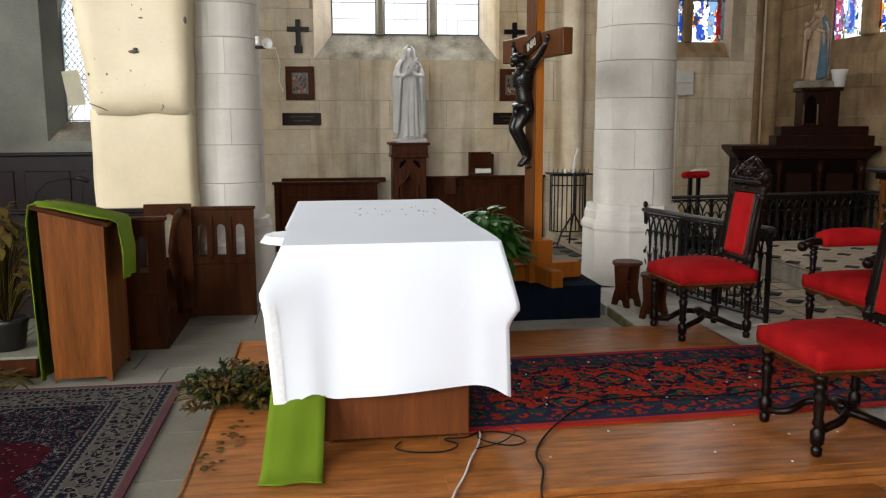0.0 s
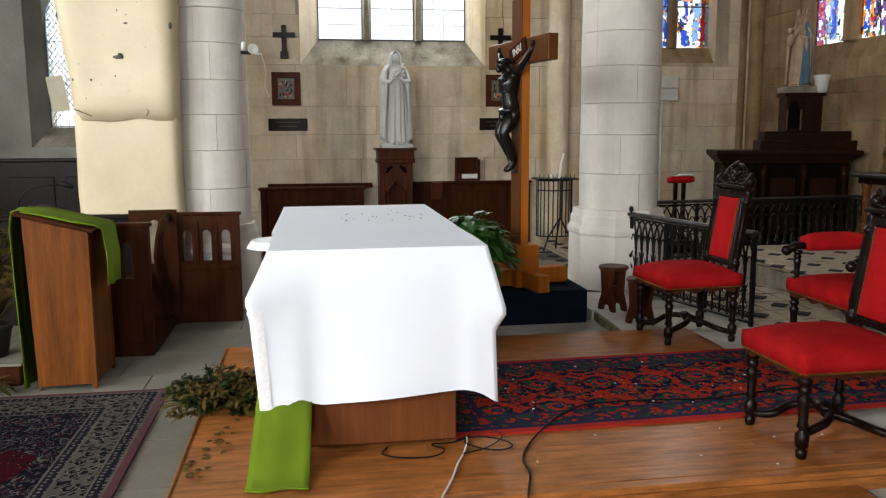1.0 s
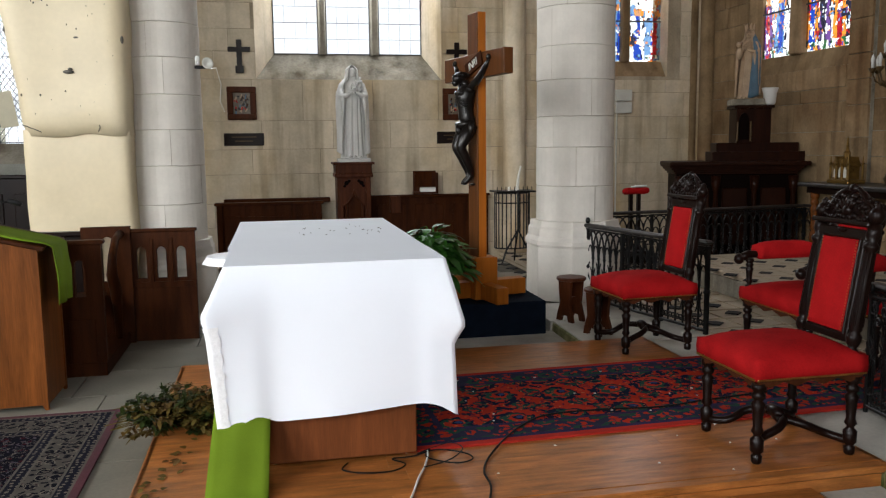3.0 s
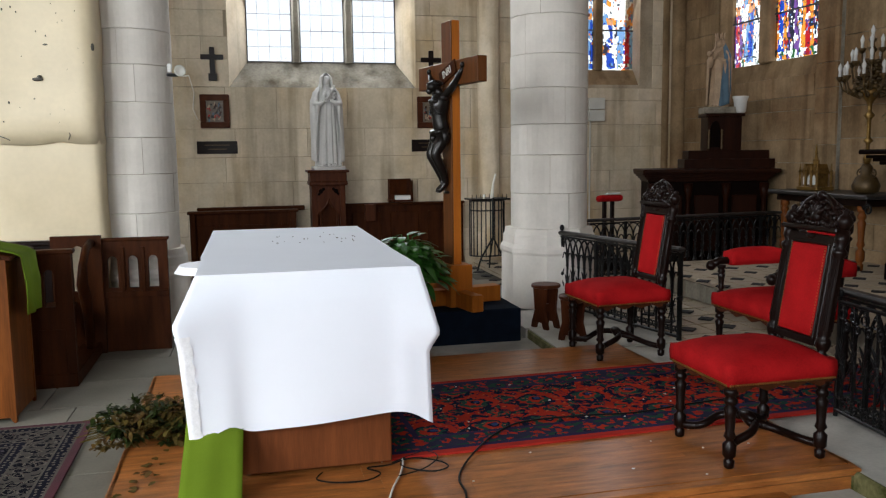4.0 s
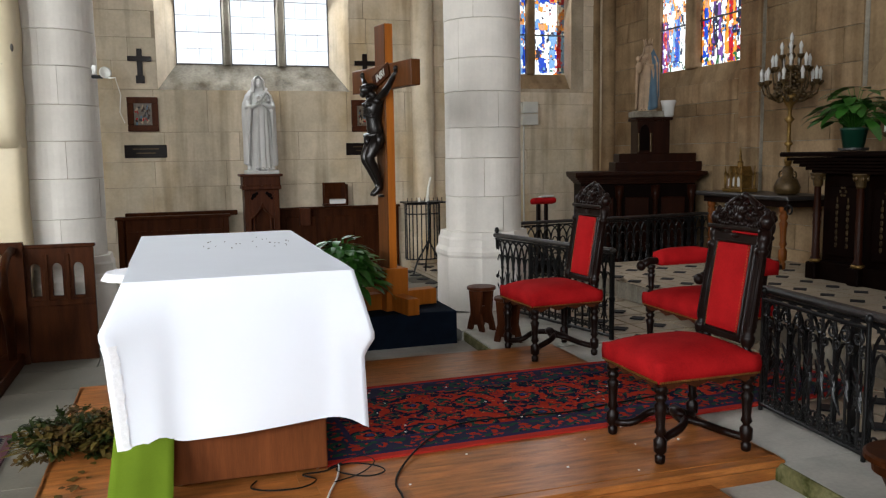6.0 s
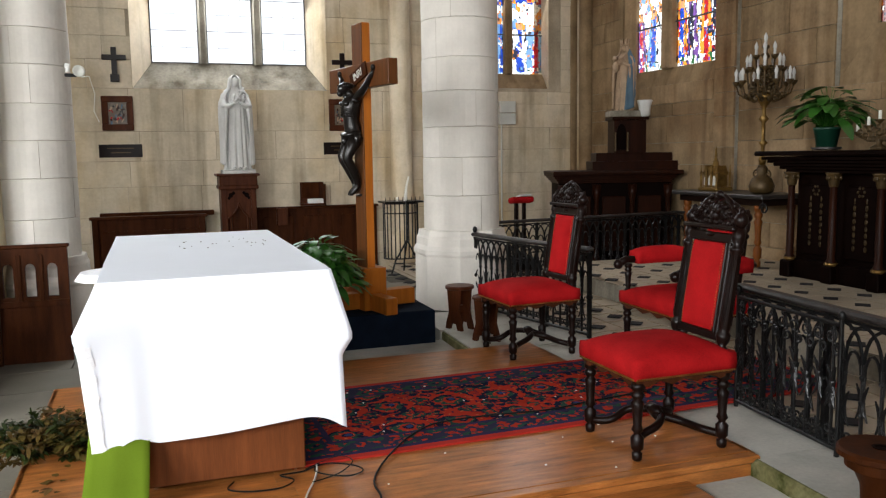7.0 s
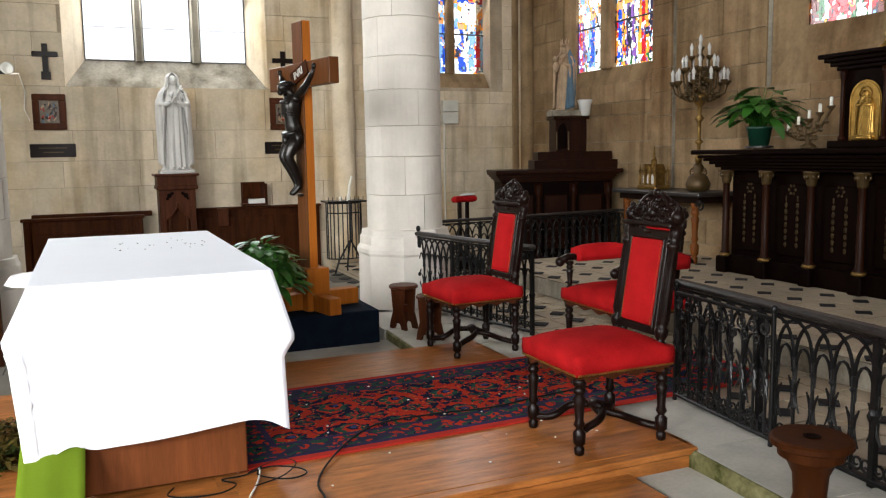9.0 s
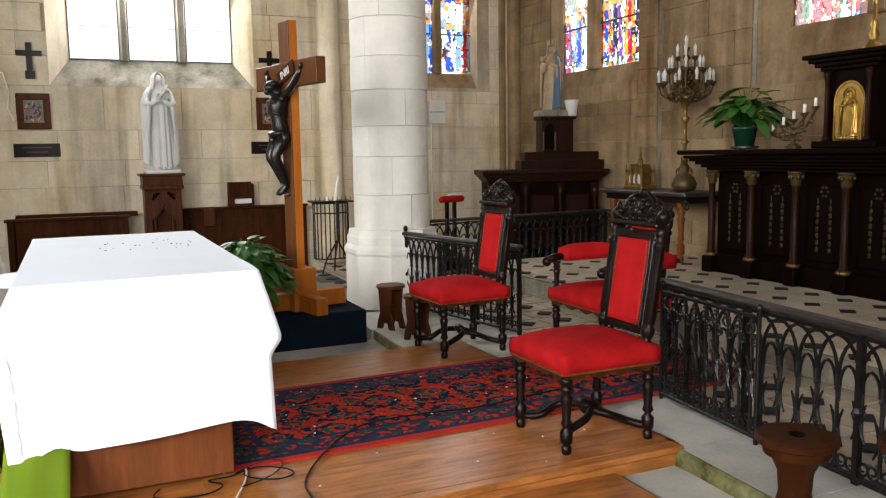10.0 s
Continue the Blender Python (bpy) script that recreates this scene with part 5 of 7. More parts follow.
part("panel", arched_panel(0.53, 0.88, 0.035, [(0.12, 0.036, 0.51, 0.72), (0.27, 0.036, 0.51, 0.72), (0.42, 0.036, 0.51, 0.72)]), DARKOAK, gate)
part("top_rail", cube((0.265, 0.015, 0.89), (0.56, 0.06, 0.025), bev=0.006), DARKOAK, gate)
for c in (0.195, 0.345):
    part("muntin", cube((c, -0.006, 0.65), (0.03, 0.014, 0.36), bev=0.003), DARKOAK, gate)
part("mid_rail", cube((0.265, -0.006, 0.46), (0.53, 0.014, 0.045), bev=0.003), DARKOAK, gate)
for x0, x1, yy, zt, lb in ((-4.6, -1.95, 8.6, 1.33, "dark wooden wall panelling in the aisle"), (-4.4, -1.42, 6.85, 0.93, "dark oak front of the choir stalls")):
    p = thing("panelling", lb, "panelling", pose(x0, yy, FL))
    part("board", cube(((x1 - x0) / 2, 0.02, (zt - FL) / 2), (x1 - x0, 0.04, zt - FL)), BLACKOAK, p)
    part("cap_rail", cube(((x1 - x0) / 2, 0, zt - FL), (x1 - x0 + 0.02, 0.09, 0.035), bev=0.008), BLACKOAK, p)
    n = int((x1 - x0) / 0.45)
    for j in range(n):
        part("raised_panel", cube(((j + 0.5) * (x1 - x0) / n, -0.006, (zt - FL) * 0.52), ((x1 - x0) / n - 0.1, 0.02, (zt - FL) * 0.7), bev=0.006), BLACKOAK, p)

# ---- against the side wall ----
bench = thing("bench_front", "long dark panelled bench against the stone wall", "bench", pose(-0.64, 10.15, KB - 0.1))
part("panel", cube((0.62, 0, 0.42), (1.24, 0.05, 0.84)), DARKOAK, bench)
part("cap_rail", cube((0.62, 0, 0.855), (1.3, 0.12, 0.035), bev=0.008), DARKOAK, bench)
part("back_rail", cube((0.72, 0.25, 0.87), (1.3, 0.06, 0.06), bev=0.008), DARKOAK, bench)
part("raised_panel", cube((0.62, -0.028, 0.45), (1.08, 0.016, 0.5), bev=0.006), DARKOAK, bench)
for sx in (0.03, 1.21):
    part("end_post", cube((sx, 0.0, 0.43), (0.07, 0.1, 0.86), bev=0.008), DARKOAK, bench)
dado = thing("panelling", "dark oak dado panelling under the window", "panelling", pose(1.25, 10.45, 0.05))
part("board", cube((0.78, 0.05, 0.44), (1.56, 0.04, 0.88)), DARKOAK, dado)
part("cap_rail", cube((0.78, 0.02, 0.885), (1.58, 0.1, 0.03), bev=0.008), DARKOAK, dado)
for j in range(3):
    part("raised_panel", cube((0.27 + j * 0.5, 0.025, 0.5), (0.38, 0.022, 0.56), bev=0.01), DARKOAK, dado)
ped = thing("pedestal", "dark wooden pedestal with a pointed arch niche", "pedestal", pose(1.0, 10.22, 0.05))
bm = bmesh.new()
for sx in (-0.175, 0.175):
    box(bm, (sx, -0.15, 0.58), (0.06, 0.06, 1.16), bev=0.006)
box(bm, (0, 0.06, 0.58), (0.4, 0.34, 1.16))
part("body", bm, REDWOOD, ped)
bm = bmesh.new()
for s in (-1, 1):
    prism(bm, [(s * 0.145, 0.8)] + [(s * (0.145 - 0.145 * math.sin(t * math.pi / 12)), 0.8 + 0.2 * (1 - math.cos(t * math.pi / 12)) ** 0.6) for t in range(1, 7)] + [(0, 1.16), (s * 0.145, 1.16)], 0.03, pose(0, -0.17, 0))
part("arch", bm, REDWOOD, ped)
for s in (-1, 1):
    bm = bmesh.new()
    # dark discs paint the shade of the holes; nothing is cut through
    for dx, dz, r in ((0.092, 1.085, 0.028), (0.06, 1.11, 0.02), (0.115, 1.05, 0.018)):
        lathe(bm, [(r, 0), (r, 0.006)], 14, pose(s * dx, -0.171, dz, 90, 0, 0))
    part("spandrel_discs", bm, EBONY, ped, "dark discs for the shaded spandrel holes")
    tr = bmesh.new()
    tube(tr, [(s * 0.145, -0.172, 0.3), (s * 0.145, -0.172, 0.8)] + [(s * (0.145 - 0.145 * math.sin(t * math.pi / 12)), -0.172, 0.8 + 0.2 * (1 - math.cos(t * math.pi / 12)) ** 0.6) for t in range(1, 7)], 0.012, 6)
    part("arch_moulding", tr, REDWOOD, ped)
# darker plate puts the shade of the recess into its colour
part("niche", cube((0, -0.112, 0.62), (0.28, 0.006, 0.86)), DARKOAK, ped, "dark plate painting the shade in the niche")
part("niche_column", tube(bmesh.new(), [(0.1, -0.15, 0.1), (0.1, -0.15, 0.86)], 0.014, 8), REDWOOD, ped)
part("niche_column", tube(bmesh.new(), [(-0.1, -0.15, 0.1), (-0.1, -0.15, 0.86)], 0.014, 8), REDWOOD, ped)
for zz, ww, hh in ((1.18, 0.46, 0.05), (1.26, 0.44, 0.12), (1.325, 0.5, 0.03)):
    part("moulding", cube((0, -0.02, zz), (ww, 0.42 * ww / 0.46, hh), bev=0.008), REDWOOD, ped)


def robed(h, w, folds, seed):
    """A standing figure as one carved form: a pleated gown, a cloak open in front, a veil round the face, folded arms, flowers."""
    bm = bmesh.new()
    q = w / 2

    def between(t, prof):
        for (ta, ra), (tb, rb) in zip(prof, prof[1:]):
            if t <= tb:
                f = (t - ta) / (tb - ta)
                return ra + (rb - ra) * f * f * (3 - 2 * f)
        return prof[-1][1]

    def skin(prof, z0, z1, a0, a1, rows, cols, depth, fold, sway, thick, hem=0.0):
        """A pleated shell from angle a0 to a1 (the front is at -90 degrees), with its inner side, if it is open."""
        outer, inner = [], []
        for j in range(rows + 1):
            t = z0 + (z1 - z0) * j / rows
            ro, ri = [], []
            for i in range(cols + (0 if thick == 0 else 1)):
                a = radians(a0 + (a1 - a0) * i / cols)
                amp = fold * (1 - (t - z0) / (z1 - z0)) ** 0.6
                k = folds * a + 0.9 * math.sin(3.5 * t + seed)
                rr = between(t, prof) * q * (1 + amp * (math.sin(k) + 0.45 * math.sin(1.73 * k + seed)) + 0.02 * math.sin(5 * t + a + seed))
                zz = (t + hem * (1 - (t - z0) / (z1 - z0)) * math.sin(2.3 * a + seed)) * h
                co, si = math.cos(a), math.sin(a)
                ro.append(bm.verts.new((rr * co + sway * q * math.sin(3 * t), rr * depth * si, zz)))
                if thick:
                    ri.append(bm.verts.new(((rr - thick) * co + sway * q * math.sin(3 * t), (rr - thick) * depth * si, zz)))
            outer.append(ro)
            inner.append(ri)
        n = len(outer[0])
        for g, flip in ((outer, 1), (inner, -1)):
            for p, r in zip(g, g[1:]):
                for i in range(len(p) - (1 if thick else 0)):
                    f = (p[i], p[(i + 1) % n], r[(i + 1) % n], r[i]) if p else ()
                    if f:
                        bm.faces.new(f[::flip])
        if thick:
            for i in (0, n - 1):
                for j in range(rows):
                    bm.faces.new((outer[j][i], outer[j + 1][i], inner[j + 1][i], inner[j][i]))
            for j in (0, rows):
                for i in range(n - 1):
                    bm.faces.new((outer[j][i], inner[j][i], inner[j][i + 1], outer[j][i + 1]))
        else:
            bm.faces.new(outer[0][::-1])
            bm.faces.new(outer[-1])

    skin([(0, 0.78), (0.04, 0.74), (0.3, 0.68), (0.6, 0.6), (0.72, 0.62), (0.82, 0.5), (0.86, 0.26), (0.9, 0.24)], 0.0, 0.9, 0, 360, 40, 120, 0.72, 0.085, 0.0, 0)
    skin([(0.05, 0.98), (0.3, 0.97), (0.55, 0.99), (0.68, 0.97), (0.78, 0.82), (0.835, 0.6), (0.87, 0.33), (0.9, 0.31)], 0.05, 0.88, -42, 222, 40, 96, 0.74, 0.06, 0.0, 0.05 * q, 0.02)
    skin([(0.8, 0.56), (0.85, 0.46), (0.9, 0.4), (0.95, 0.37), (0.98, 0.25), (1.0, 0.05)], 0.82, 1.0, -50, 230, 16, 40, 0.95, 0.03, 0.0, 0.06 * q, 0.0)
    ball(bm, (0, -0.06 * q, 0.915 * h), (0.25 * q, 0.27 * q, 0.055 * h), 16)
    ball(bm, (0, -0.33 * q, 0.908 * h), (0.04 * q, 0.06 * q, 0.014 * h), 8)
    for s in (-1, 1):
        tube(bm, [(s * 0.58 * q, -0.1 * q, 0.77 * h), (s * 0.74 * q, -0.4 * q, 0.665 * h), (s * 0.5 * q, -0.62 * q, 0.665 * h), (s * 0.14 * q, -0.7 * q, 0.7 * h)], [0.18 * q, 0.19 * q, 0.16 * q, 0.08 * q], 12)
        tube(bm, [(s * 0.62 * q, -0.52 * q, 0.66 * h), (s * 0.66 * q, -0.6 * q, 0.6 * h), (s * 0.68 * q, -0.56 * q, 0.48 * h), (s * 0.72 * q, -0.5 * q, (0.36 if s > 0 else 0.2) * h)], [0.13 * q, 0.12 * q, 0.07 * q, 0.03 * q], 9)
    br = random.Random(7)
    for k in range(26):
        ball(bm, (br.uniform(-0.25, 0.38) * q, (-0.72 + br.uniform(-0.12, 0.08)) * q, br.uniform(0.685, 0.79) * h), (br.uniform(0.05, 0.1) * q, 0.08 * q, br.uniform(0.012, 0.02) * h), 8)
    tube(bm, [(-0.1 * q, -0.78 * q, 0.69 * h), (0.4 * q, -0.68 * q, 0.86 * h)], 0.055 * q, 6)
    tube(bm, [(0.1 * q, -0.74 * q, 0.83 * h), (0.52 * q, -0.7 * q, 0.8 * h)], 0.05 * q, 6)
    for s in (-0.3, 0.0, 0.3):
        ball(bm, (s * q, -0.62 * q, 0.012 * h), (0.12 * q, 0.2 * q, 0.02 * h), 8)
    return bm


bm = robed(1.13, 0.4, 13, 1.0)
box(bm, (0, 0, -0.025), (0.38, 0.28, 0.05), bev=0.01)
single("statue", bm, MARBLE, "white stone statue of a veiled robed figure on the pedestal", "statue", pose(1.02, 10.2, 1.435, 0, 0, 4), smooth=True)


def wall_cross(x, z0, z1, label):
    c = thing("wall_cross", label, "cross", pose(x, Y1 - 0.035, z0), "wall crosses")
    h = z1 - z0
    part("upright", cube((0, 0, h / 2), (0.062, 0.03, h), bev=0.004), BLACKOAK, c)
    part("crossbar", cube((0, -0.002, h * 0.71), (0.27, 0.028, 0.06), bev=0.004), BLACKOAK, c)
    part("foot", cube((0, -0.008, 0.045), (0.1, 0.04, 0.09), bev=0.004), BLACKOAK, c)
    return c


wall_cross(-0.32, 2.49, 2.895, "dark wooden cross on the stone wall")
wall_cross(2.42, 2.49, 2.895, "dark wooden cross on the stone wall")


def picture(x0, x1, z0, z1, seed, label):
    rng = random.Random(seed)
    p = thing("framed_picture", label, "picture", pose((x0 + x1) / 2, Y1 - 0.03, (z0 + z1) / 2), "framed pictures")
    w, h, f = x1 - x0, z1 - z0, 0.075
    for c, s in (((0, 0, h / 2 - f / 2), (w, 0.04, f)), ((0, 0, -h / 2 + f / 2), (w, 0.04, f)), ((w / 2 - f / 2, 0, 0), (f, 0.038, h - 2 * f)), ((-w / 2 + f / 2, 0, 0), (f, 0.038, h - 2 * f))):
        part("frame_bar", cube(c, s, bev=0.008), REDWOOD, p)
    part("image_ground", cube((0, 0.0, 0), (w - 2 * f + 0.01, 0.012, h - 2 * f + 0.01)), DULLPRINT, p, "faded coloured print")
    for k in range(44):
        m = (BLUE, FLESH, DARKOAK, BRONZE, VELVET, DULLPRINT, BRONZE)[k % 7]
        a = rng.uniform(-50, 50)
        part("image_patch", cube((rng.uniform(-0.075, 0.075), -0.007 - 0.0003 * k, rng.uniform(-0.11, 0.09)), (rng.uniform(0.008, 0.024), 0.004, rng.uniform(0.02, 0.06)), ry=a * 0.7), m, p)
    return p


picture(-0.49, -0.137, 1.92, 2.328, 1, "small framed print on the stone wall")
picture(2.23, 2.58, 1.905, 2.312, 2, "small framed print on the stone wall")
for x0, x1 in ((-0.545, -0.06), (2.15, 2.63)):
    pq = thing("plaque", "dark plaque with rows of small pale marks", "plaque", pose((x0 + x1) / 2, Y1 - 0.022, 1.68), "wall plaques")
    part("board", cube((0, 0, 0), (x1 - x0, 0.02, 0.155), bev=0.004), BLACKOAK, pq)
    for zz, ww in ((0.03, 0.3), (-0.02, 0.22)):
        part("text_bar", cube((0, -0.011, zz), (ww, 0.002, 0.012)), DULLGOLD, pq)
rackb = thing("leaflet_rack", "open wooden leaflet box on the dado", "rack", pose(1.96, 10.45, 0.955))
part("back", cube((0, 0.05, 0.15), (0.3, 0.015, 0.3)), REDWOOD, rackb)
part("tray", cube((0, 0, 0.02), (0.32, 0.12, 0.02)), REDWOOD, rackb)
part("lid", cube((-0.03, -0.03, 0.2), (0.22, 0.012, 0.2), rx=12), DARKOAK, rackb)
part("side", cube((0.155, 0, 0.14), (0.012, 0.12, 0.27)), DARKOAK, rackb)
part("leaflets", cube((0.03, -0.02, 0.06), (0.2, 0.05, 0.05), rx=10), PAPER, rackb, "stack of pale leaflets")
single("offering_box", cube((1.56, 10.4, 0.83), (0.14, 0.07, 0.22), bev=0.008), REDWOOD, "small reddish wooden box on the panelling", "box")

lamp = thing("security_lamp", "small round floodlight with sensor on the column", "lamp", pose(-0.52, 7.3, 2.29))
part("bracket", cube((-0.02, 0, -0.03), (0.09, 0.05, 0.025), bev=0.005), CABLE, lamp)
part("sensor", lathe(bmesh.new(), [(0.018, 0), (0.02, 0.05), (0.016, 0.07)], 12, pose(-0.04, -0.02, -0.01)), PAPER, lamp, smooth=True)
part("reflector", lathe(bmesh.new(), [(0.02, -0.04), (0.045, 0.0), (0.05, 0.01), (0.04, 0.01), (0.02, -0.01)], 16, pose(0.04, -0.03, 0.0, 80, 0, 20)), PLATE, lamp, smooth=True)
single("cable", tube(bmesh.new(), [(-0.46, 7.3, 2.25), (-0.6, 10.55, 2.55), (-0.55, 10.57, 2.35), (-0.57, 10.57, 2.15), (-0.52, 10.57, 2.02)], 0.006, 6), CANDLE, "cream electric cable down the stone wall", "cable")

# ---- votive stand behind the cross ----
vs = thing("votive_stand", "black iron candle stand with upright bars", "candle stand", pose(2.92, 9.75, KB))
for k in range(13):
    a = math.pi * (1 + k / 12)
    part("bar", tube(bmesh.new(), [(0.22 * math.cos(a), 0.16 * math.sin(a), 0.16), (0.22 * math.cos(a), 0.16 * math.sin(a), 0.84)], 0.008, 6), IRON, vs)
for zz in (0.16, 0.72, 0.84):
    part("ring", tube(bmesh.new(), [(0.22 * math.cos(math.pi * (1 + k / 12)), 0.16 * math.sin(math.pi * (1 + k / 12)), zz) for k in range(13)], 0.009, 6), IRON, vs)
part("tray", cube((0, -0.03, 0.86), (0.5, 0.34, 0.02), bev=0.004), IRON, vs)
for k in range(3):
    a = math.pi * (0.2 + k * 0.66)
    part("leg", tube(bmesh.new(), [(0.02, -0.2, 0.4), (0.16 * math.cos(a), -0.2 - 0.1 * math.sin(a), 0.15), (0.22 * math.cos(a), -0.2 - 0.14 * math.sin(a), 0.0)], 0.011, 6), IRON, vs)
part("stem", tube(bmesh.new(), [(0.02, -0.2, 0.38), (0.02, -0.2, 0.88)], 0.014, 6), IRON, vs)
for k in range(9):
    part("spike", tube(bmesh.new(), [(-0.22 + k * 0.055, -0.12, 0.87), (-0.22 + k * 0.055, -0.12, 0.92)], 0.005, 5), IRON, vs)
single("candle", tube(bmesh.new(), [(2.94, 9.6, 1.02), (2.96, 9.6, 1.2), (2.99, 9.6, 1.32)], [0.022, 0.013, 0.01], 10), CANDLE, "thin leaning white candle on the iron stand", "candle", smooth=True)
single("candle", tube(bmesh.new(), [(2.84, 9.6, 1.02), (2.84, 9.6, 1.07)], 0.014, 10), CANDLE, "short white candle stub on the iron stand", "candle", smooth=True)

# ---- wall fittings near the choir ----
eb = thing("electric_box", "two pale electric boxes on the stone wall", "fuse box", pose(5.08, Y2 - 0.06, 2.01))
part("lower_case", cube((0, 0, 0.085), (0.25, 0.1, 0.165), bev=0.006), PLATE, eb)
part("upper_case", cube((0, 0, 0.26), (0.25, 0.1, 0.165), bev=0.006), PLATE, eb)
part("conduit", tube(bmesh.new(), [(-0.08, 0.02, 0.0), (-0.08, 0.03, -0.5), (-0.08, 0.03, -1.8)], 0.012, 6), PLATE, eb)
pd = thing("prie_dieu", "small kneeler with a red padded armrest", "kneeler", pose(4.22, 9.0, KB))
part("arm_pad", cube((0, 0, 0.87), (0.3, 0.14, 0.07), bev=0.02, rx=-10), VELVET, pd, "red padded armrest")
for sx in (-0.05, 0.05):
    part("post", cube((sx, 0.03, 0.42), (0.04, 0.05, 0.84), bev=0.005), BLACKOAK, pd)
part("base", cube((0, 0.05, 0.1), (0.34, 0.4, 0.14), bev=0.01), BLACKOAK, pd)
single("papers", cube((4.24, 8.96, KB + 0.925), (0.16, 0.1, 0.018), 8, 0.004, -10), PAPER, "folded white papers on the kneeler", "papers")

# ---- side altar ----
sa = thing("side_altar", "dark wooden side altar with stepped gradine", "altar", pose(5.56, 9.1, KB, 0, 0, -17))
part("body", cube((0.03, 0.3, 0.52), (1.45, 0.55, 1.04), bev=0.008), EBONY, sa)
part("mensa", cube((0.04, 0.27, 1.17), (1.66, 0.75, 0.05), bev=0.01), DARKMAHOGANY, sa)
for k in range(4):
    part("cornice", cube((0.02, 0.29, 1.055 + 0.028 * k), (1.46 + 0.05 * k, 0.58 + 0.04 * k, 0.028), bev=0.006), DARKMAHOGANY, sa)
for sx in (-0.66, -0.22, 0.24, 0.7):
    part("column", lathe(bmesh.new(), [(0.05, 0), (0.05, 0.08), (0.035, 0.1), (0.03, 0.8), (0.05, 0.86), (0.06, 1.0)], 12, pose(sx, 0.0, 0.02)), DARKMAHOGANY, sa, smooth=True)
for sx in (-0.44, 0.01, 0.47):
    part("panel", cube((sx, 0.02, 0.52), (0.3, 0.03, 0.7), bev=0.01), DARKMAHOGANY, sa)
part("lower_gradine", cube((0.36, 0.42, 1.25), (1.16, 0.4, 0.12), bev=0.008), DARKMAHOGANY, sa)
part("upper_gradine", cube((0.34, 0.45, 1.36), (1.0, 0.34, 0.12), bev=0.008), DARKMAHOGANY, sa)
tb = part("tabernacle", cube((0.28, 0.45, 1.63), (0.42, 0.36, 0.44), bev=0.008), DARKMAHOGANY, sa)
part("cap", cube((0.28, 0.45, 1.86), (0.48, 0.42, 0.04), bev=0.008), DARKMAHOGANY, tb)
part("niche", prism(bmesh.new(), [(-0.1, 1.46), (0.02, 1.46)] + [(0.02 - 0.06 * (1 - math.cos(t * math.pi / 8)), 1.68 + 0.11 * math.sin(t * math.pi / 8)) for t in range(0, 9)][0:9], 0.02, pose(0.2, 0.255, 0)), EBONY, tb)
for sx in (0.08, 0.24):
    part("gilt_colonnette", tube(bmesh.new(), [(sx, 0.25, 1.44), (sx, 0.25, 1.68)], 0.012, 8), DULLGOLD, tb)
bm = robed(0.86, 0.31, 9, 3.0)
for k in range(7):
    a = k * 2 * math.pi / 7
    tube(bm, [(0.045 * math.cos(a), 0.045 * math.sin(a), 0.83), (0.06 * math.cos(a), 0.06 * math.sin(a), 0.92)], [0.014, 0.004], 5)
ball(bm, (-0.08, -0.1, 0.56), (0.045, 0.045, 0.075), 10)
ball(bm, (-0.09, -0.12, 0.665), (0.03, 0.03, 0.036), 10)
single("statue", bm, FLESH, "painted statue of a robed figure on the side altar", "statue", pose(5.89, 9.41, KB + 1.96, 0, 0, -50), smooth=True)
bm = bmesh.new()
prev = None
for k in range(16):
    t = k / 15
    z = 0.04 + 0.72 * t
    rr = 0.15 * (1.06 - 0.1 * t - 0.45 * max(0, t - 0.8) / 0.2)
    row = [bm.verts.new((rr * (1 + 0.07 * math.cos(8 * a + 3 * t)) * math.cos(a), rr * 0.72 * (1 + 0.07 * math.cos(8 * a + 3 * t)) * math.sin(a), z + 0.03 * math.sin(a * 2))) for a in [radians(-55 + 30 * t + (150 - 20 * t) * j / 20) for j in range(21)]]
    if prev:
        for j in range(20):
            bm.faces.new((prev[j], prev[j + 1], row[j + 1], row[j]))
    prev = row
mant = single("statue_mantle", bm, BLUE, "faded blue mantle round the painted statue", "mantle", pose(5.89, 9.41, KB + 1.96, 0, 0, -75), smooth=True)
mant.modifiers.new("thick", "SOLIDIFY").thickness = 0.012
single("stone_slab", cube((5.89, 9.41, KB + 1.92), (0.42, 0.32, 0.08), -17, 0.01), OLDSTONE, "worn stone slab under the painted statue", "slab")
vase = bmesh.new()
lathe(vase, [(0.05, 0), (0.07, 0.02), (0.08, 0.14), (0.1, 0.2), (0.095, 0.21), (0.07, 0.15)], 14)
single("vase", vase, MARBLE, "small white vase beside the painted statue", "vase", pose(6.08, 9.22, KB + 1.88), smooth=True)

# ---- high altar ----
HX, HC = 5.85, 4.75
ha = thing("high_altar", "dark carved wooden high altar with gilt columns", "altar", pose(HX, HC, UP))
part("body", cube((0.33, 0, 0.5), (0.56, 3.1, 1.0)), EBONY, ha)
part("base_plinth", cube((0.3, 0, 0.09), (0.66, 3.2, 0.18), bev=0.01), EBONY, ha)
for k in range(5):
    part("cornice", cube((0.28 - 0.016 * k, 0, 1.02 + 0.03 * k), (0.66 + 0.03 * k, 3.24 + 0.1 * k, 0.03), bev=0.006), EBONY, ha)
part("mensa", cube((0.2, -0.14, 1.185), (0.86, 4.0, 0.045), bev=0.012), EBONY, ha)
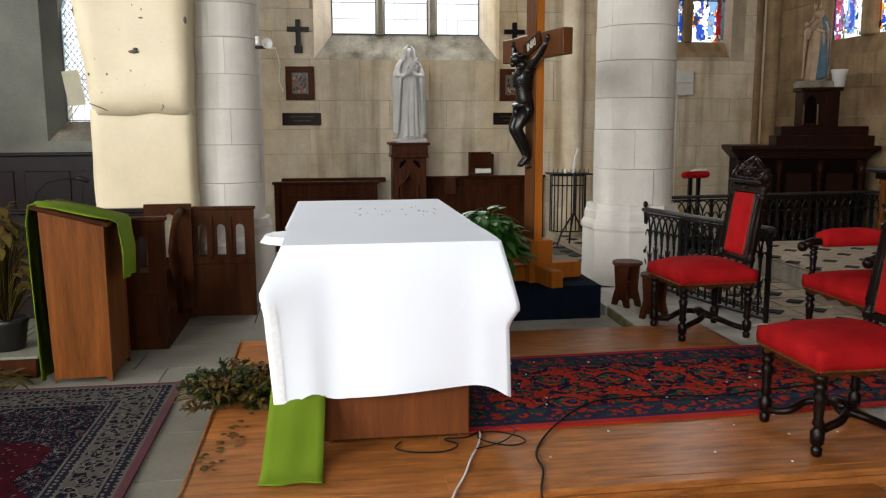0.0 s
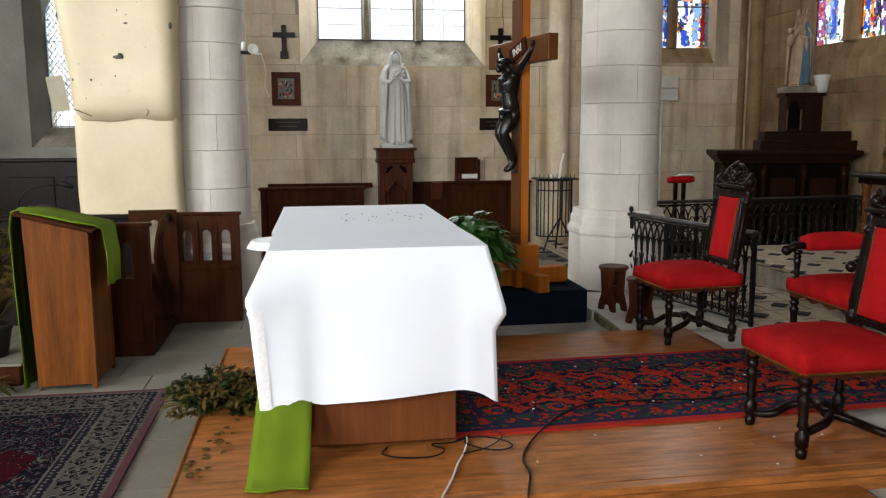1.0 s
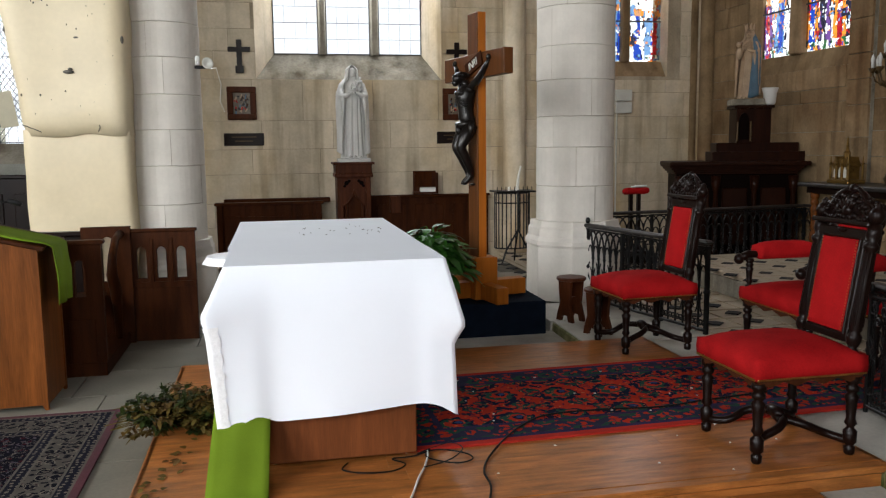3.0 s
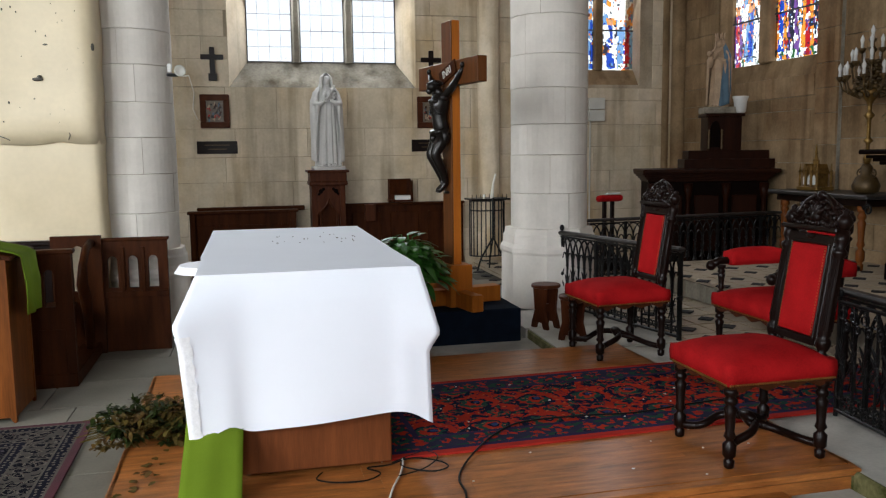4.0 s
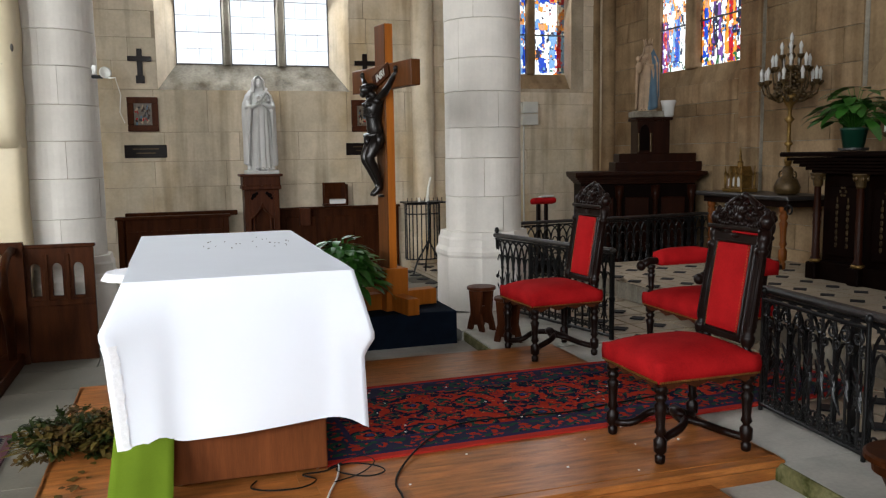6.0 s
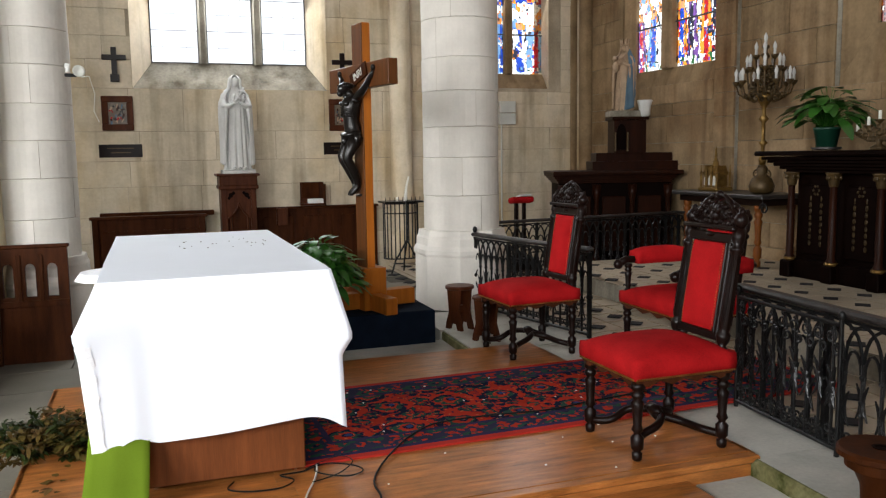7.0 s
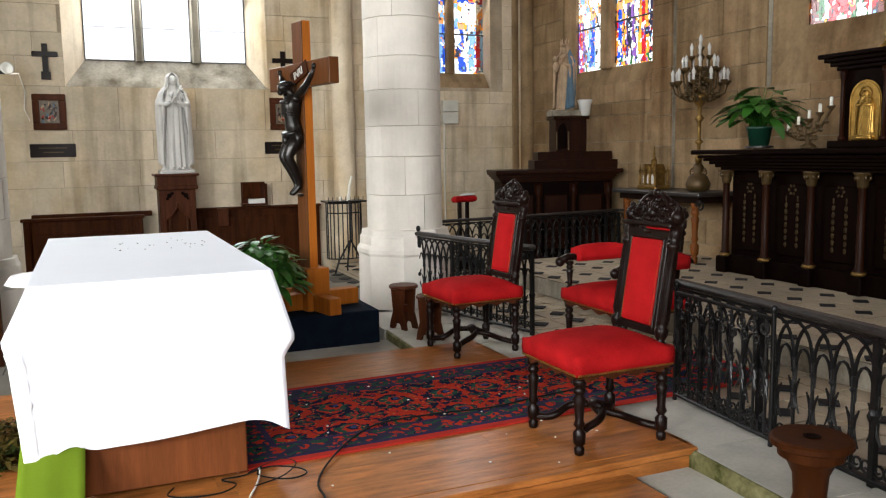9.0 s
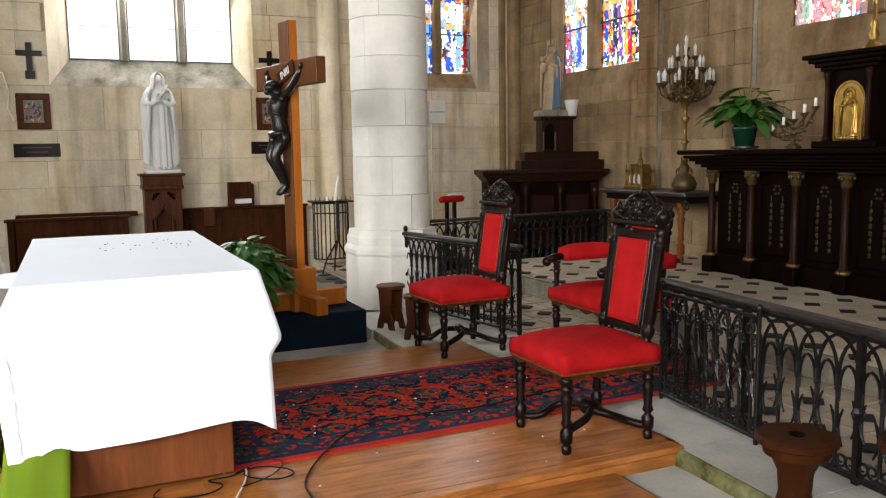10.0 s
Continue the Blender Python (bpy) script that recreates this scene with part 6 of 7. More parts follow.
for k in range(7):
    yy = 1.55 - k * 0.517
    co = part("column", lathe(bmesh.new(), [(0.05, 0.17), (0.05, 0.2), (0.036, 0.22), (0.032, 0.88), (0.036, 0.9)], 12, pose(-0.03, yy, 0)), DARKMAHOGANY, ha, smooth=True)
    part("column_base", cube((-0.03, yy, 0.08), (0.13, 0.13, 0.16), bev=0.01), EBONY, ha)
    part("base_ring", lathe(bmesh.new(), [(0.045, 0.16), (0.062, 0.17), (0.058, 0.19), (0.04, 0.2)], 14, pose(-0.03, yy, 0)), OLDGILT, co, "brass ring", True)
    cp = bmesh.new()
    lathe(cp, [(0.036, 0.88), (0.045, 0.9), (0.05, 0.96), (0.075, 1.0), (0.08, 1.01)], 12, pose(-0.03, yy, 0))
    for a in range(6):
        ball(cp, (-0.03 + 0.055 * math.cos(a * 1.05), yy + 0.055 * math.sin(a * 1.05), 0.965), (0.016, 0.016, 0.024), 6)
    part("capital", cp, DULLGOLD, co, "gilt leaf capital", True)
    if k < 6:
        yc = yy - 0.258
        part("panel", cube((0.04, yc, 0.56), (0.03, 0.36, 0.66), bev=0.012), EBONY, ha)
        for dy in (-0.065, 0.065):
            orn = bmesh.new()
            for j in range(7):
                ball(orn, (0.022, yc + dy, 0.34 + j * 0.06), (0.006, 0.018, 0.026), 6)
            ball(orn, (0.022, yc + dy, 0.76), (0.006, 0.01, 0.03), 6)
            tagged(part("gilt_ornament", orn, FAINTGILT, ha, "dull gilt leaf ornament"), kind="stuff")
        orn = bmesh.new()
        for j in range(6):
            ball(orn, (0.022, yc + 0.035 * math.cos(j * 1.047), 0.84 + 0.04 * math.sin(j * 1.047)), (0.006, 0.014, 0.014), 6)
        tagged(part("gilt_rosette", orn, FAINTGILT, ha), kind="stuff")
TZ = UP + 1.21
tn = thing("tabernacle", "dark wooden tabernacle with an arched gilt door", "tabernacle", pose(HX + 0.1, HC + 0.08, TZ))
part("case", cube((0.16, 0, 0.38), (0.4, 0.5, 0.72)), EBONY, tn)
part("base", cube((0.13, 0, 0.03), (0.5, 0.62, 0.06), bev=0.01), EBONY, tn)
for k in range(4):
    part("cornice", cube((0.14, 0, 0.66 + 0.035 * k), (0.44 + 0.05 * k, 0.54 + 0.09 * k, 0.036), bev=0.008), EBONY, tn)
bm = prism(bmesh.new(), [(-0.15, 0.03), (0.15, 0.03), (0.15, 0.39)] + [(0.15 * math.cos(t * math.pi / 10), 0.39 + 0.16 * math.sin(t * math.pi / 10)) for t in range(1, 10)] + [(-0.15, 0.39)], 0.03, pose(-0.045, 0, 0, 0, 0, -90))
dr = part("door", bm, GOLD, tn, "arched gilt door")
rel = robed(0.38, 0.17, 7, 2.0)
bmesh.ops.transform(rel, matrix=pose(-0.05, 0, 0.09, 0, 0, -90) @ Matrix.Diagonal((1, 0.5, 1, 1)), verts=rel.verts[:])
box(rel, (-0.06, 0, 0.08), (0.05, 0.19, 0.03), bev=0.006)
tube(rel, [(-0.05, 0.055 * math.cos(k * math.pi / 8), 0.44 + 0.055 * math.sin(k * math.pi / 8)) for k in range(17)], 0.006, 6)
tube(rel, [(-0.048, x, z) for x, z in [(-0.135, 0.045), (-0.135, 0.39)] + [(-0.135 * math.cos(t * math.pi / 10), 0.39 + 0.145 * math.sin(t * math.pi / 10)) for t in range(1, 10)] + [(0.135, 0.39), (0.135, 0.045), (-0.135, 0.045)]], 0.005, 6)
part("relief", rel, GOLD, dr, "plain raised gilt form", True)
for s in (-1, 1):
    part("colonnette", lathe(bmesh.new(), [(0.03, 0.06), (0.03, 0.09), (0.018, 0.1), (0.018, 0.55), (0.03, 0.6), (0.032, 0.64)], 12, pose(-0.07, s * 0.2, 0)), DARKMAHOGANY, tn, smooth=True)
ac = thing("altar_cross", "gilt altar cross on a turned foot", "cross", pose(HX + 0.25, HC + 0.03, TZ + 0.785))
part("foot", lathe(bmesh.new(), [(0.09, 0), (0.1, 0.02), (0.06, 0.06), (0.03, 0.1), (0.045, 0.14), (0.02, 0.18), (0.035, 0.22), (0.015, 0.26), (0.015, 0.4)], 16), GOLD, ac, smooth=True)
part("upright", cube((0, 0, 0.75), (0.025, 0.035, 0.75), bev=0.004), GOLD, ac)
part("crossbar", cube((0, 0, 0.9), (0.025, 0.36, 0.035), bev=0.004), GOLD, ac)

# ---- console, candelabrum, shrine ----
cs = thing("console_table", "dark marble-topped console with turned reddish legs", "console", pose(6.15, 7.5, UP))
part("top", cube((0, 0, 0.74), (0.62, 1.55, 0.045), bev=0.012), DARKMARBLE, cs, "dark worn marble top")
part("frieze", cube((0.02, 0, 0.68), (0.52, 1.4, 0.07), bev=0.006), BLACKOAK, cs)
for sx, sy in ((-0.2, -0.6), (-0.2, 0.6), (0.22, -0.6), (0.22, 0.6)):
    part("leg", lathe(bmesh.new(), turned(0.65, 0.045), 12, pose(sx, sy, 0)), OAK, cs, smooth=True)
bm = bmesh.new()
scroll(bm, (-0.72, 0.62), 0.06, 1.4, 0.012, 1, 0, "yz", -0.24)
part("bracket", bm, IRON, cs, "curled iron bracket", True)
CZ = UP + 0.763
cd = thing("candelabrum", "tall brass candelabrum with many electric candles", "candelabrum", pose(6.1, 7.04, CZ))
part("foot", lathe(bmesh.new(), [(0.08, 0), (0.12, 0.02), (0.135, 0.08), (0.1, 0.16), (0.05, 0.2), (0.06, 0.26), (0.035, 0.3)], 20), DULLGOLD, cd, "dull brass vase foot", True)
for s in (-1, 1):
    bm = bmesh.new()
    scroll(bm, (s * 0.09, 0.2), 0.045, 1.2, 0.01, -s, math.pi / 2)
    part("handle", bm, DULLGOLD, cd, smooth=True)
part("stem", lathe(bmesh.new(), [(0.03, 0.3), (0.045, 0.36), (0.02, 0.4), (0.02, 0.5), (0.05, 0.53), (0.02, 0.56), (0.02, 0.74), (0.055, 0.78), (0.02, 0.82), (0.025, 0.9), (0.08, 0.98), (0.1, 1.02), (0.03, 1.06), (0.02, 1.5)], 16), OLDGILT, cd, smooth=True)
bm = bmesh.new()
for k in range(60):
    a, t = k * 2.4, k / 60
    ball(bm, (0.2 * (1 - 0.6 * t) * math.cos(a) * (0.4 + 0.6 * ((k * 7) % 5) / 5), 0.2 * (1 - 0.6 * t) * math.sin(a) * (0.4 + 0.6 * ((k * 7) % 5) / 5), 1.02 + 0.3 * t), (0.03, 0.03, 0.022), 6)
tagged(part("leafwork", bm, DULLGOLD, cd, "dense brass leafwork"), kind="stuff")
for ring, (rad, zb, n, z0) in enumerate(((0.28, 1.17, 10, 1.0), (0.18, 1.31, 7, 1.06), (0.09, 1.44, 4, 1.2), (0.0, 1.53, 1, 1.3))):
    for k in range(n):
        a = 2 * math.pi * k / n + ring * 0.4
        c, s = math.cos(a), math.sin(a)
        bm = bmesh.new()
        if rad:
            tube(bm, [(0.03 * c, 0.03 * s, z0), (rad * 0.5 * c, rad * 0.5 * s, z0 - 0.03), (rad * 0.9 * c, rad * 0.9 * s, z0 + 0.04), (rad * c, rad * s, zb - 0.04)], 0.009, 6)
        lathe(bm, [(0.01, zb - 0.05), (0.035, zb - 0.02), (0.04, zb), (0.015, zb + 0.002)], 10, pose(rad * c, rad * s, 0))
        for j in range(2):
            ball(bm, (rad * (0.4 + 0.3 * j) * c, rad * (0.4 + 0.3 * j) * s, z0 - 0.02 + 0.04 * j), (0.022, 0.022, 0.03), 6)
        br = part("branch", bm, DULLGOLD, cd)
        part("candle_bulb", lathe(bmesh.new(), [(0.015, zb), (0.015, zb + 0.055), (0.02, zb + 0.07), (0.02, zb + 0.095), (0.009, zb + 0.12), (0.003, zb + 0.135)], 10, pose(rad * c, rad * s, 0)), BULB, br, "white electric candle", True)
sr = thing("reliquary", "small dull gilt reliquary shaped like a spired shrine", "reliquary", pose(6.1, 7.8, CZ) @ Matrix.Diagonal((0.74, 0.74, 0.74, 1)))
part("base", cube((0, 0, 0.03), (0.3, 0.46, 0.06), bev=0.012), OLDGILT, sr)
part("case", cube((0, 0, 0.16), (0.2, 0.32, 0.2), bev=0.008), OLDGILT, sr)
for sy in (-0.1, 0, 0.1):
    part("pane", prism(bmesh.new(), [(-0.035, 0.09), (0.035, 0.09), (0.035, 0.19), (0, 0.24), (-0.035, 0.19)], 0.01, pose(-0.105, sy, 0, 0, 0, -90)), PLATE, sr, "dull glass pane")
for sx, sy in ((-0.12, -0.19), (-0.12, 0.19), (0.12, -0.19), (0.12, 0.19), (-0.12, -0.06), (-0.12, 0.06)):
    part("pinnacle", lathe(bmesh.new(), [(0.02, 0.05), (0.02, 0.27), (0.03, 0.285), (0.016, 0.3), (0.004, 0.4)], 8, pose(sx, sy, 0)), OLDGILT, sr)
for sy in (-0.12, 0, 0.12):
    part("gable", prism(bmesh.new(), [(-0.07, 0.25), (0.07, 0.25), (0.02, 0.34), (0, 0.39), (-0.02, 0.34)], 0.2, pose(-0.1, sy, 0, 0, 0, -90)), OLDGILT, sr)
part("roof", prism(bmesh.new(), [(-0.15, 0.26), (0.15, 0.26), (0.1, 0.36), (-0.1, 0.36)], 0.16, pose(-0.08, 0, 0, 0, 0, -90)), OLDGILT, sr)
part("spire", lathe(bmesh.new(), [(0.05, 0.34), (0.045, 0.44), (0.055, 0.45), (0.03, 0.47), (0.02, 0.52), (0.026, 0.53), (0.004, 0.68)], 8), OLDGILT, sr)

c2 = thing("candelabrum", "small brass five-branched candlestick with white candles", "candelabrum", pose(HX + 0.05, 5.39, TZ + 0.0))
part("foot", lathe(bmesh.new(), [(0.07, 0), (0.07, 0.02), (0.02, 0.05), (0.03, 0.08), (0.014, 0.1), (0.014, 0.16)], 14), DULLGOLD, c2, smooth=True)
for k in range(5):
    yy = (2 - k) * 0.115
    zb = 0.16 + k * 0.05
    bm = bmesh.new()
    tube(bm, [(0, 0, 0.12), (0, yy * 0.5, 0.08 + 0.02 * k), (0, yy, zb - 0.03)], 0.012, 6)
    for j in range(3):
        ball(bm, (-0.01, yy * (0.35 + 0.25 * j), 0.09 + zb * 0.2 * j), (0.02, 0.03, 0.025), 6)
    lathe(bm, [(0.01, zb - 0.04), (0.035, zb - 0.01), (0.035, zb), (0.012, zb)], 10, pose(0, yy, 0))
    br = part("branch", bm, DULLGOLD, c2)
    part("candle", lathe(bmesh.new(), [(0.014, zb), (0.014, zb + 0.07), (0.004, zb + 0.075)], 10, pose(0, yy, 0)), CANDLE, br, "white candle", True)


# ---- stools ----
def stool(m, label, w, h, round_top):
    s = thing("stool", label, "stool", m, "wooden stools")
    if round_top:
        part("seat", lathe(bmesh.new(), [(0.0 + w / 2 - 0.012, h - 0.035), (w / 2, h - 0.028), (w / 2, h - 0.008), (w / 2 - 0.01, h), (0.03, h), (0.028, h - 0.008), (0.01, h - 0.01)], 32), DARKOAK, s)
    else:
        part("seat", lathe(bmesh.new(), [(w / 2 - 0.01, h - 0.03), (w / 2, h - 0.024), (w / 2, h - 0.006), (w / 2 - 0.008, h)], 24), REDWOOD, s)
    if round_top:
        part("apron", lathe(bmesh.new(), [(w * 0.4, h - 0.075), (w * 0.41, h - 0.036)], 28), DARKOAK, s)
        part("pedestal", lathe(bmesh.new(), [(w * 0.36, 0), (w * 0.36, 0.03), (w * 0.27, 0.07), (w * 0.2, h * 0.4), (w * 0.22, h * 0.62), (w * 0.3, h * 0.76), (w * 0.38, h - 0.072)], 28), DARKOAK, s, smooth=True)
        # ebony disc paints the shade inside the hole, which is only a dip
        part("hand_hole", lathe(bmesh.new(), [(0.03, h - 0.004), (0.034, h + 0.003), (0.024, h + 0.002), (0.02, h - 0.003)], 16), EBONY, s, "dark disc for the shade in the hand hole")
        return s
    for sx in (-1, 1):
        bm = bmesh.new()
        b = w * 0.42
        prism(bm, [(-b, 0), (-b * 0.5, 0), (-b * 0.3, 0.05), (b * 0.3, 0.05), (b * 0.5, 0), (b, 0), (b * 0.9, 0.05), (b * 0.55, h * 0.4), (b * 0.75, h - 0.03), (-b * 0.75, h - 0.03), (-b * 0.55, h * 0.4), (-b * 0.9, 0.05)], 0.025, pose(sx * w * 0.24, -0.012, 0, 0, 0, 90) if not round_top else pose(0, sx * w * 0.13 - 0.012, 0))
        part("leg_board", bm, REDWOOD, s)
    part("stretcher", cube((0, 0, h * 0.45), (w * 0.5, 0.03, 0.06)) if not round_top else cube((0, 0, h * 0.45), (0.03, w * 0.5, 0.06)), REDWOOD, s)
    return s


stool(pose(2.37, 6.22, KB + 0.005, 0, 0, 20), "small dark wooden stool on the stone kerb", 0.24, 0.36, False)
stool(pose(2.4, 5.72, KB + 0.005, 0, 0, 20), "small dark wooden stool beside the velvet chair", 0.22, 0.35, False)
stool(pose(2.56, 2.24, FL + 0.02, 0, 0, 30), "round reddish wooden stool with a hand hole", 0.31, 0.39, True)
stool(pose(2.78, 1.85, KB + 0.01, 0, 0, 10), "round dark wooden stool on the kerb", 0.33, 0.36, True)

# ---- plants ----
def leaf(bm, base, d, up, ln, wd, droop, n=5):
    """A pointed blade that rises from base and droops towards its tip."""
    d, side = d.normalized(), d.cross(up).normalized()
    prev = None
    for k in range(n + 1):
        t = k / n
        p = base + d * (ln * t) + Vector((0, 0, -droop * ln * t * t))
        w = wd * math.sin(math.pi * min(0.97, 0.08 + t * 0.9)) ** 0.8
        row = [bm.verts.new(p - side * w), bm.verts.new(p - Vector((0, 0, 0.12 * w))), bm.verts.new(p + side * w)]
        if prev:
            for j in range(2):
                bm.faces.new((prev[j], prev[j + 1], row[j + 1], row[j]))
        prev = row


def plant(name, label, m, pot, potm, leaves, spread, height, blade, seed, leafm=LEAF, flowers=0, stems=True, category="plant"):
    rng = random.Random(seed)
    p = thing(name, label, category, m)
    if pot:
        r, h = pot
        part("pot", lathe(bmesh.new(), [(r * 0.72, 0), (r * 0.95, h * 0.85), (r, h * 0.87), (r, h), (r * 0.9, h), (r * 0.86, h * 0.9)], 20), potm, p, smooth=True)
    z0 = pot[1] if pot else 0.02
    for k in range(leaves):
        a = rng.uniform(0, 2 * math.pi)
        f = rng.random() ** 0.6
        rr = spread * f
        zt = z0 + height * (0.25 + 0.75 * (1 - f * f)) * rng.uniform(0.55, 1.05)
        tip = Vector((rr * math.cos(a) * 0.75, rr * math.sin(a) * 0.75, zt))
        bm = bmesh.new()
        if stems:
            tube(bm, [(0.02 * math.cos(a), 0.02 * math.sin(a), z0 - 0.02), (tip.x * 0.5, tip.y * 0.5, z0 + (zt - z0) * 0.7), tip], 0.0035, 4)
        leaf(bm, tip, Vector((math.cos(a), math.sin(a), rng.uniform(-0.3, 0.5))), Vector((0, 0, 1)), blade * rng.uniform(0.7, 1.25), blade * 0.25, rng.uniform(0.2, 0.7))
        part("leaf", bm, leafm, p, smooth=True)
    for k in range(flowers):
        a = rng.uniform(0, 2 * math.pi)
        bm = bmesh.new()
        top = Vector((spread * 0.35 * math.cos(a), spread * 0.35 * math.sin(a), z0 + height * rng.uniform(0.85, 1.0)))
        tube(bm, [(0, 0, z0), top], 0.003, 4)
        leaf(bm, top, Vector((0.2 * math.cos(a), 0.2 * math.sin(a), 1)), Vector((1, 0, 0)), 0.09, 0.03, 0.1)
        part("flower", bm, PAPER, p, "white flower", True)
    return p


plant("potted_plant", "dark green fern plant in white paper on the plinth box", pose(1.22, 6.25, 0.347), (0.13, 0.18), PAPER, 380, 0.36, 0.42, 0.14, 2)
plant("potted_plant", "peace lily in a green pot on the high altar", pose(HX + 0.05, 5.97, TZ + 0.03), (0.12, 0.18), POT, 80, 0.36, 0.38, 0.21, 5)
single("saucer", lathe(bmesh.new(), [(0.1, 0), (0.13, 0.01), (0.13, 0.028), (0.11, 0.024)], 20), DARKMARBLE, "grey saucer under the green pot", "saucer", pose(HX + 0.05, 5.97, TZ + 0.002))
single("stand", cube((-2.1, 5.38, FL + 0.07), (0.62, 0.44, 0.13), 0, 0.01), DARKOAK, "low dark wooden plant stand with pale top", "stand")
single("stand_slab", cube((-2.1, 5.38, FL + 0.142), (0.64, 0.46, 0.018), 0, 0.004), FLAG, "pale stone slab on the plant stand", "slab")
plant("potted_plant", "tall leafy branches with yellowing leaves in a dark pot", pose(-2.02, 5.36, FL + 0.152), (0.13, 0.2), DARKMARBLE, 170, 0.34, 0.75, 0.1, 9, leafm=DRYLEAF)
plant("fallen_greenery", "sparse cut leaves lying by the patterned rug", pose(-2.0, 4.95, FL + 0.02), None, None, 30, 0.22, 0.1, 0.1, 12, leafm=DRYLEAF, category="leaves")

# the heap of cut branches by the platform
rng = random.Random(3)
heap = thing("branch_heap", "heap of cut leafy branches by the platform edge", "branches", pose(-0.52, 4.28, PL + 0.003))
for k in range(95):
    a = rng.uniform(0, 2 * math.pi)
    r0 = 0.15 * math.sqrt(rng.random())
    ln = rng.uniform(0.08, 0.17)
    b = Vector((r0 * math.cos(a), r0 * 1.2 * math.sin(a), rng.uniform(0.0, 0.17 * (1 - r0 * 2.4))))
    d = Vector((math.cos(a + rng.uniform(-0.9, 0.9)), math.sin(a + rng.uniform(-0.9, 0.9)), rng.uniform(0.0, 0.4))).normalized()
    bm = bmesh.new()
    tube(bm, [b - d * 0.1, b + d * ln * 0.5, b + d * ln + Vector((0, 0, -0.06 * ln))], 0.003, 4)
    for j in range(22):
        p = b + d * ln * (0.1 + 0.9 * j / 21)
        q = Vector((rng.uniform(-1, 1), rng.uniform(-1, 1), rng.uniform(-0.2, 0.8)))
        leaf(bm, p, q, Vector((0.1, 0.2, 1)), rng.uniform(0.03, 0.065), 0.011, 0.4, 3)
    part("branch", bm, OLIVELEAF if rng.random() < 0.42 else DRYLEAF, heap, smooth=True)
for k in range(14):
    a = radians(rng.uniform(150, 215))
    b0 = Vector((rng.uniform(-0.12, 0.0), rng.uniform(-0.12, 0.12), rng.uniform(0.01, 0.09)))
    part("stem", tube(bmesh.new(), [b0, b0 + Vector((math.cos(a) * 0.12, math.sin(a) * 0.12, 0.0)), b0 + Vector((math.cos(a) * 0.22, math.sin(a) * 0.2, -0.01))], [0.004, 0.0035, 0.002], 5), DRYLEAF, heap)
trail = bmesh.new()
for k in range(34):
    t = rng.random()
    p = Vector((-0.56 + 0.22 * t + rng.uniform(-0.06, 0.06), 3.35 + 0.85 * t + rng.uniform(-0.05, 0.05), PL + 0.006))
    leaf(trail, p, Vector((rng.uniform(-1, 1), rng.uniform(-1, 1), 0.3)), Vector((0, 0, 1)), rng.uniform(0.03, 0.055), 0.016, 0.3, 3)
single("fallen_leaves", trail, DRYLEAF, "scattered dry brown leaves on the floorboards", "leaves", kind="stuff")

# ---- tray, cables, crumbs ----
ts = thing("tray_table", "small stand with a white lace-edged cloth", "side table", pose(-0.2, 4.88, FL - 0.03))
part("cloth", lathe(bmesh.new(), [(0.02, 0.935), (0.175, 0.935), (0.205, 0.895), (0.2, 0.9), (0.175, 0.93)], 13), LACE, ts, "white cloth with a lace edge")
part("top", lathe(bmesh.new(), [(0.14, 0.9), (0.14, 0.922)], 20), DARKOAK, ts)
part("stem", lathe(bmesh.new(), [(0.016, 0.02), (0.016, 0.9)], 10), DARKOAK, ts)
part("foot", lathe(bmesh.new(), [(0.14, 0), (0.14, 0.015), (0.02, 0.03)], 16), DARKOAK, ts)


def curve(pts, n=6):
    """A smooth line through the points."""
    p = [Vector(q) for q in pts]
    p = [p[0]] + p + [p[-1]]
    out = []
    for a, b, c, d in zip(p, p[1:], p[2:], p[3:]):
        for k in range(n):
            t = k / n
            out.append(0.5 * (2 * b + (c - a) * t + (2 * a - 5 * b + 4 * c - d) * t * t + (3 * b - a - 3 * c + d) * t ** 3))
    return out + [p[-1]]


z = PL + 0.008
single("cable", tube(bmesh.new(), curve([(0.77, 2.75, z), (0.8, 2.95, z), (0.86, 3.15, z), (0.87, 3.3, z), (0.93, 3.45, z), (1.05, 3.62, z + 0.013), (1.2, 3.8, z + 0.013), (1.38, 3.92, z + 0.013), (1.7, 3.93, z + 0.013), (2.0, 3.9, z + 0.013), (2.3, 3.95, z + 0.013), (2.7, 4.0, z + 0.013)]), 0.005, 7), CABLE, "thick black cable across the floorboards and rug", "cable", smooth=True)
single("cable", tube(bmesh.new(), curve([(0.655, 3.75, z), (0.675, 3.6, z), (0.64, 3.45, z), (0.58, 3.3, z), (0.53, 3.15, z), (0.45, 2.95, z), (0.42, 2.8, z)]), 0.0048, 7), PAPER, "white electric cable beside the altar", "cable", smooth=True)
loop = [(0.3, 3.54), (0.27, 3.46), (0.35, 3.4), (0.48, 3.4), (0.55, 3.46), (0.5, 3.53), (0.6, 3.55), (0.72, 3.6), (0.83, 3.53), (0.86, 3.46), (0.78, 3.42), (0.68, 3.48), (0.66, 3.56), (0.74, 3.66), (0.85, 3.68)]
single("cable", tube(bmesh.new(), curve([(x, y, z + 0.002 * (k % 3)) for k, (x, y) in enumerate(loop)]), 0.0035, 6), CABLE, "thin black wire coiled by the altar foot", "cable", smooth=True)
loop = [(0.62, 3.4), (0.75, 3.46), (0.84, 3.58), (0.8, 3.66), (0.7, 3.62), (0.62, 3.56)]
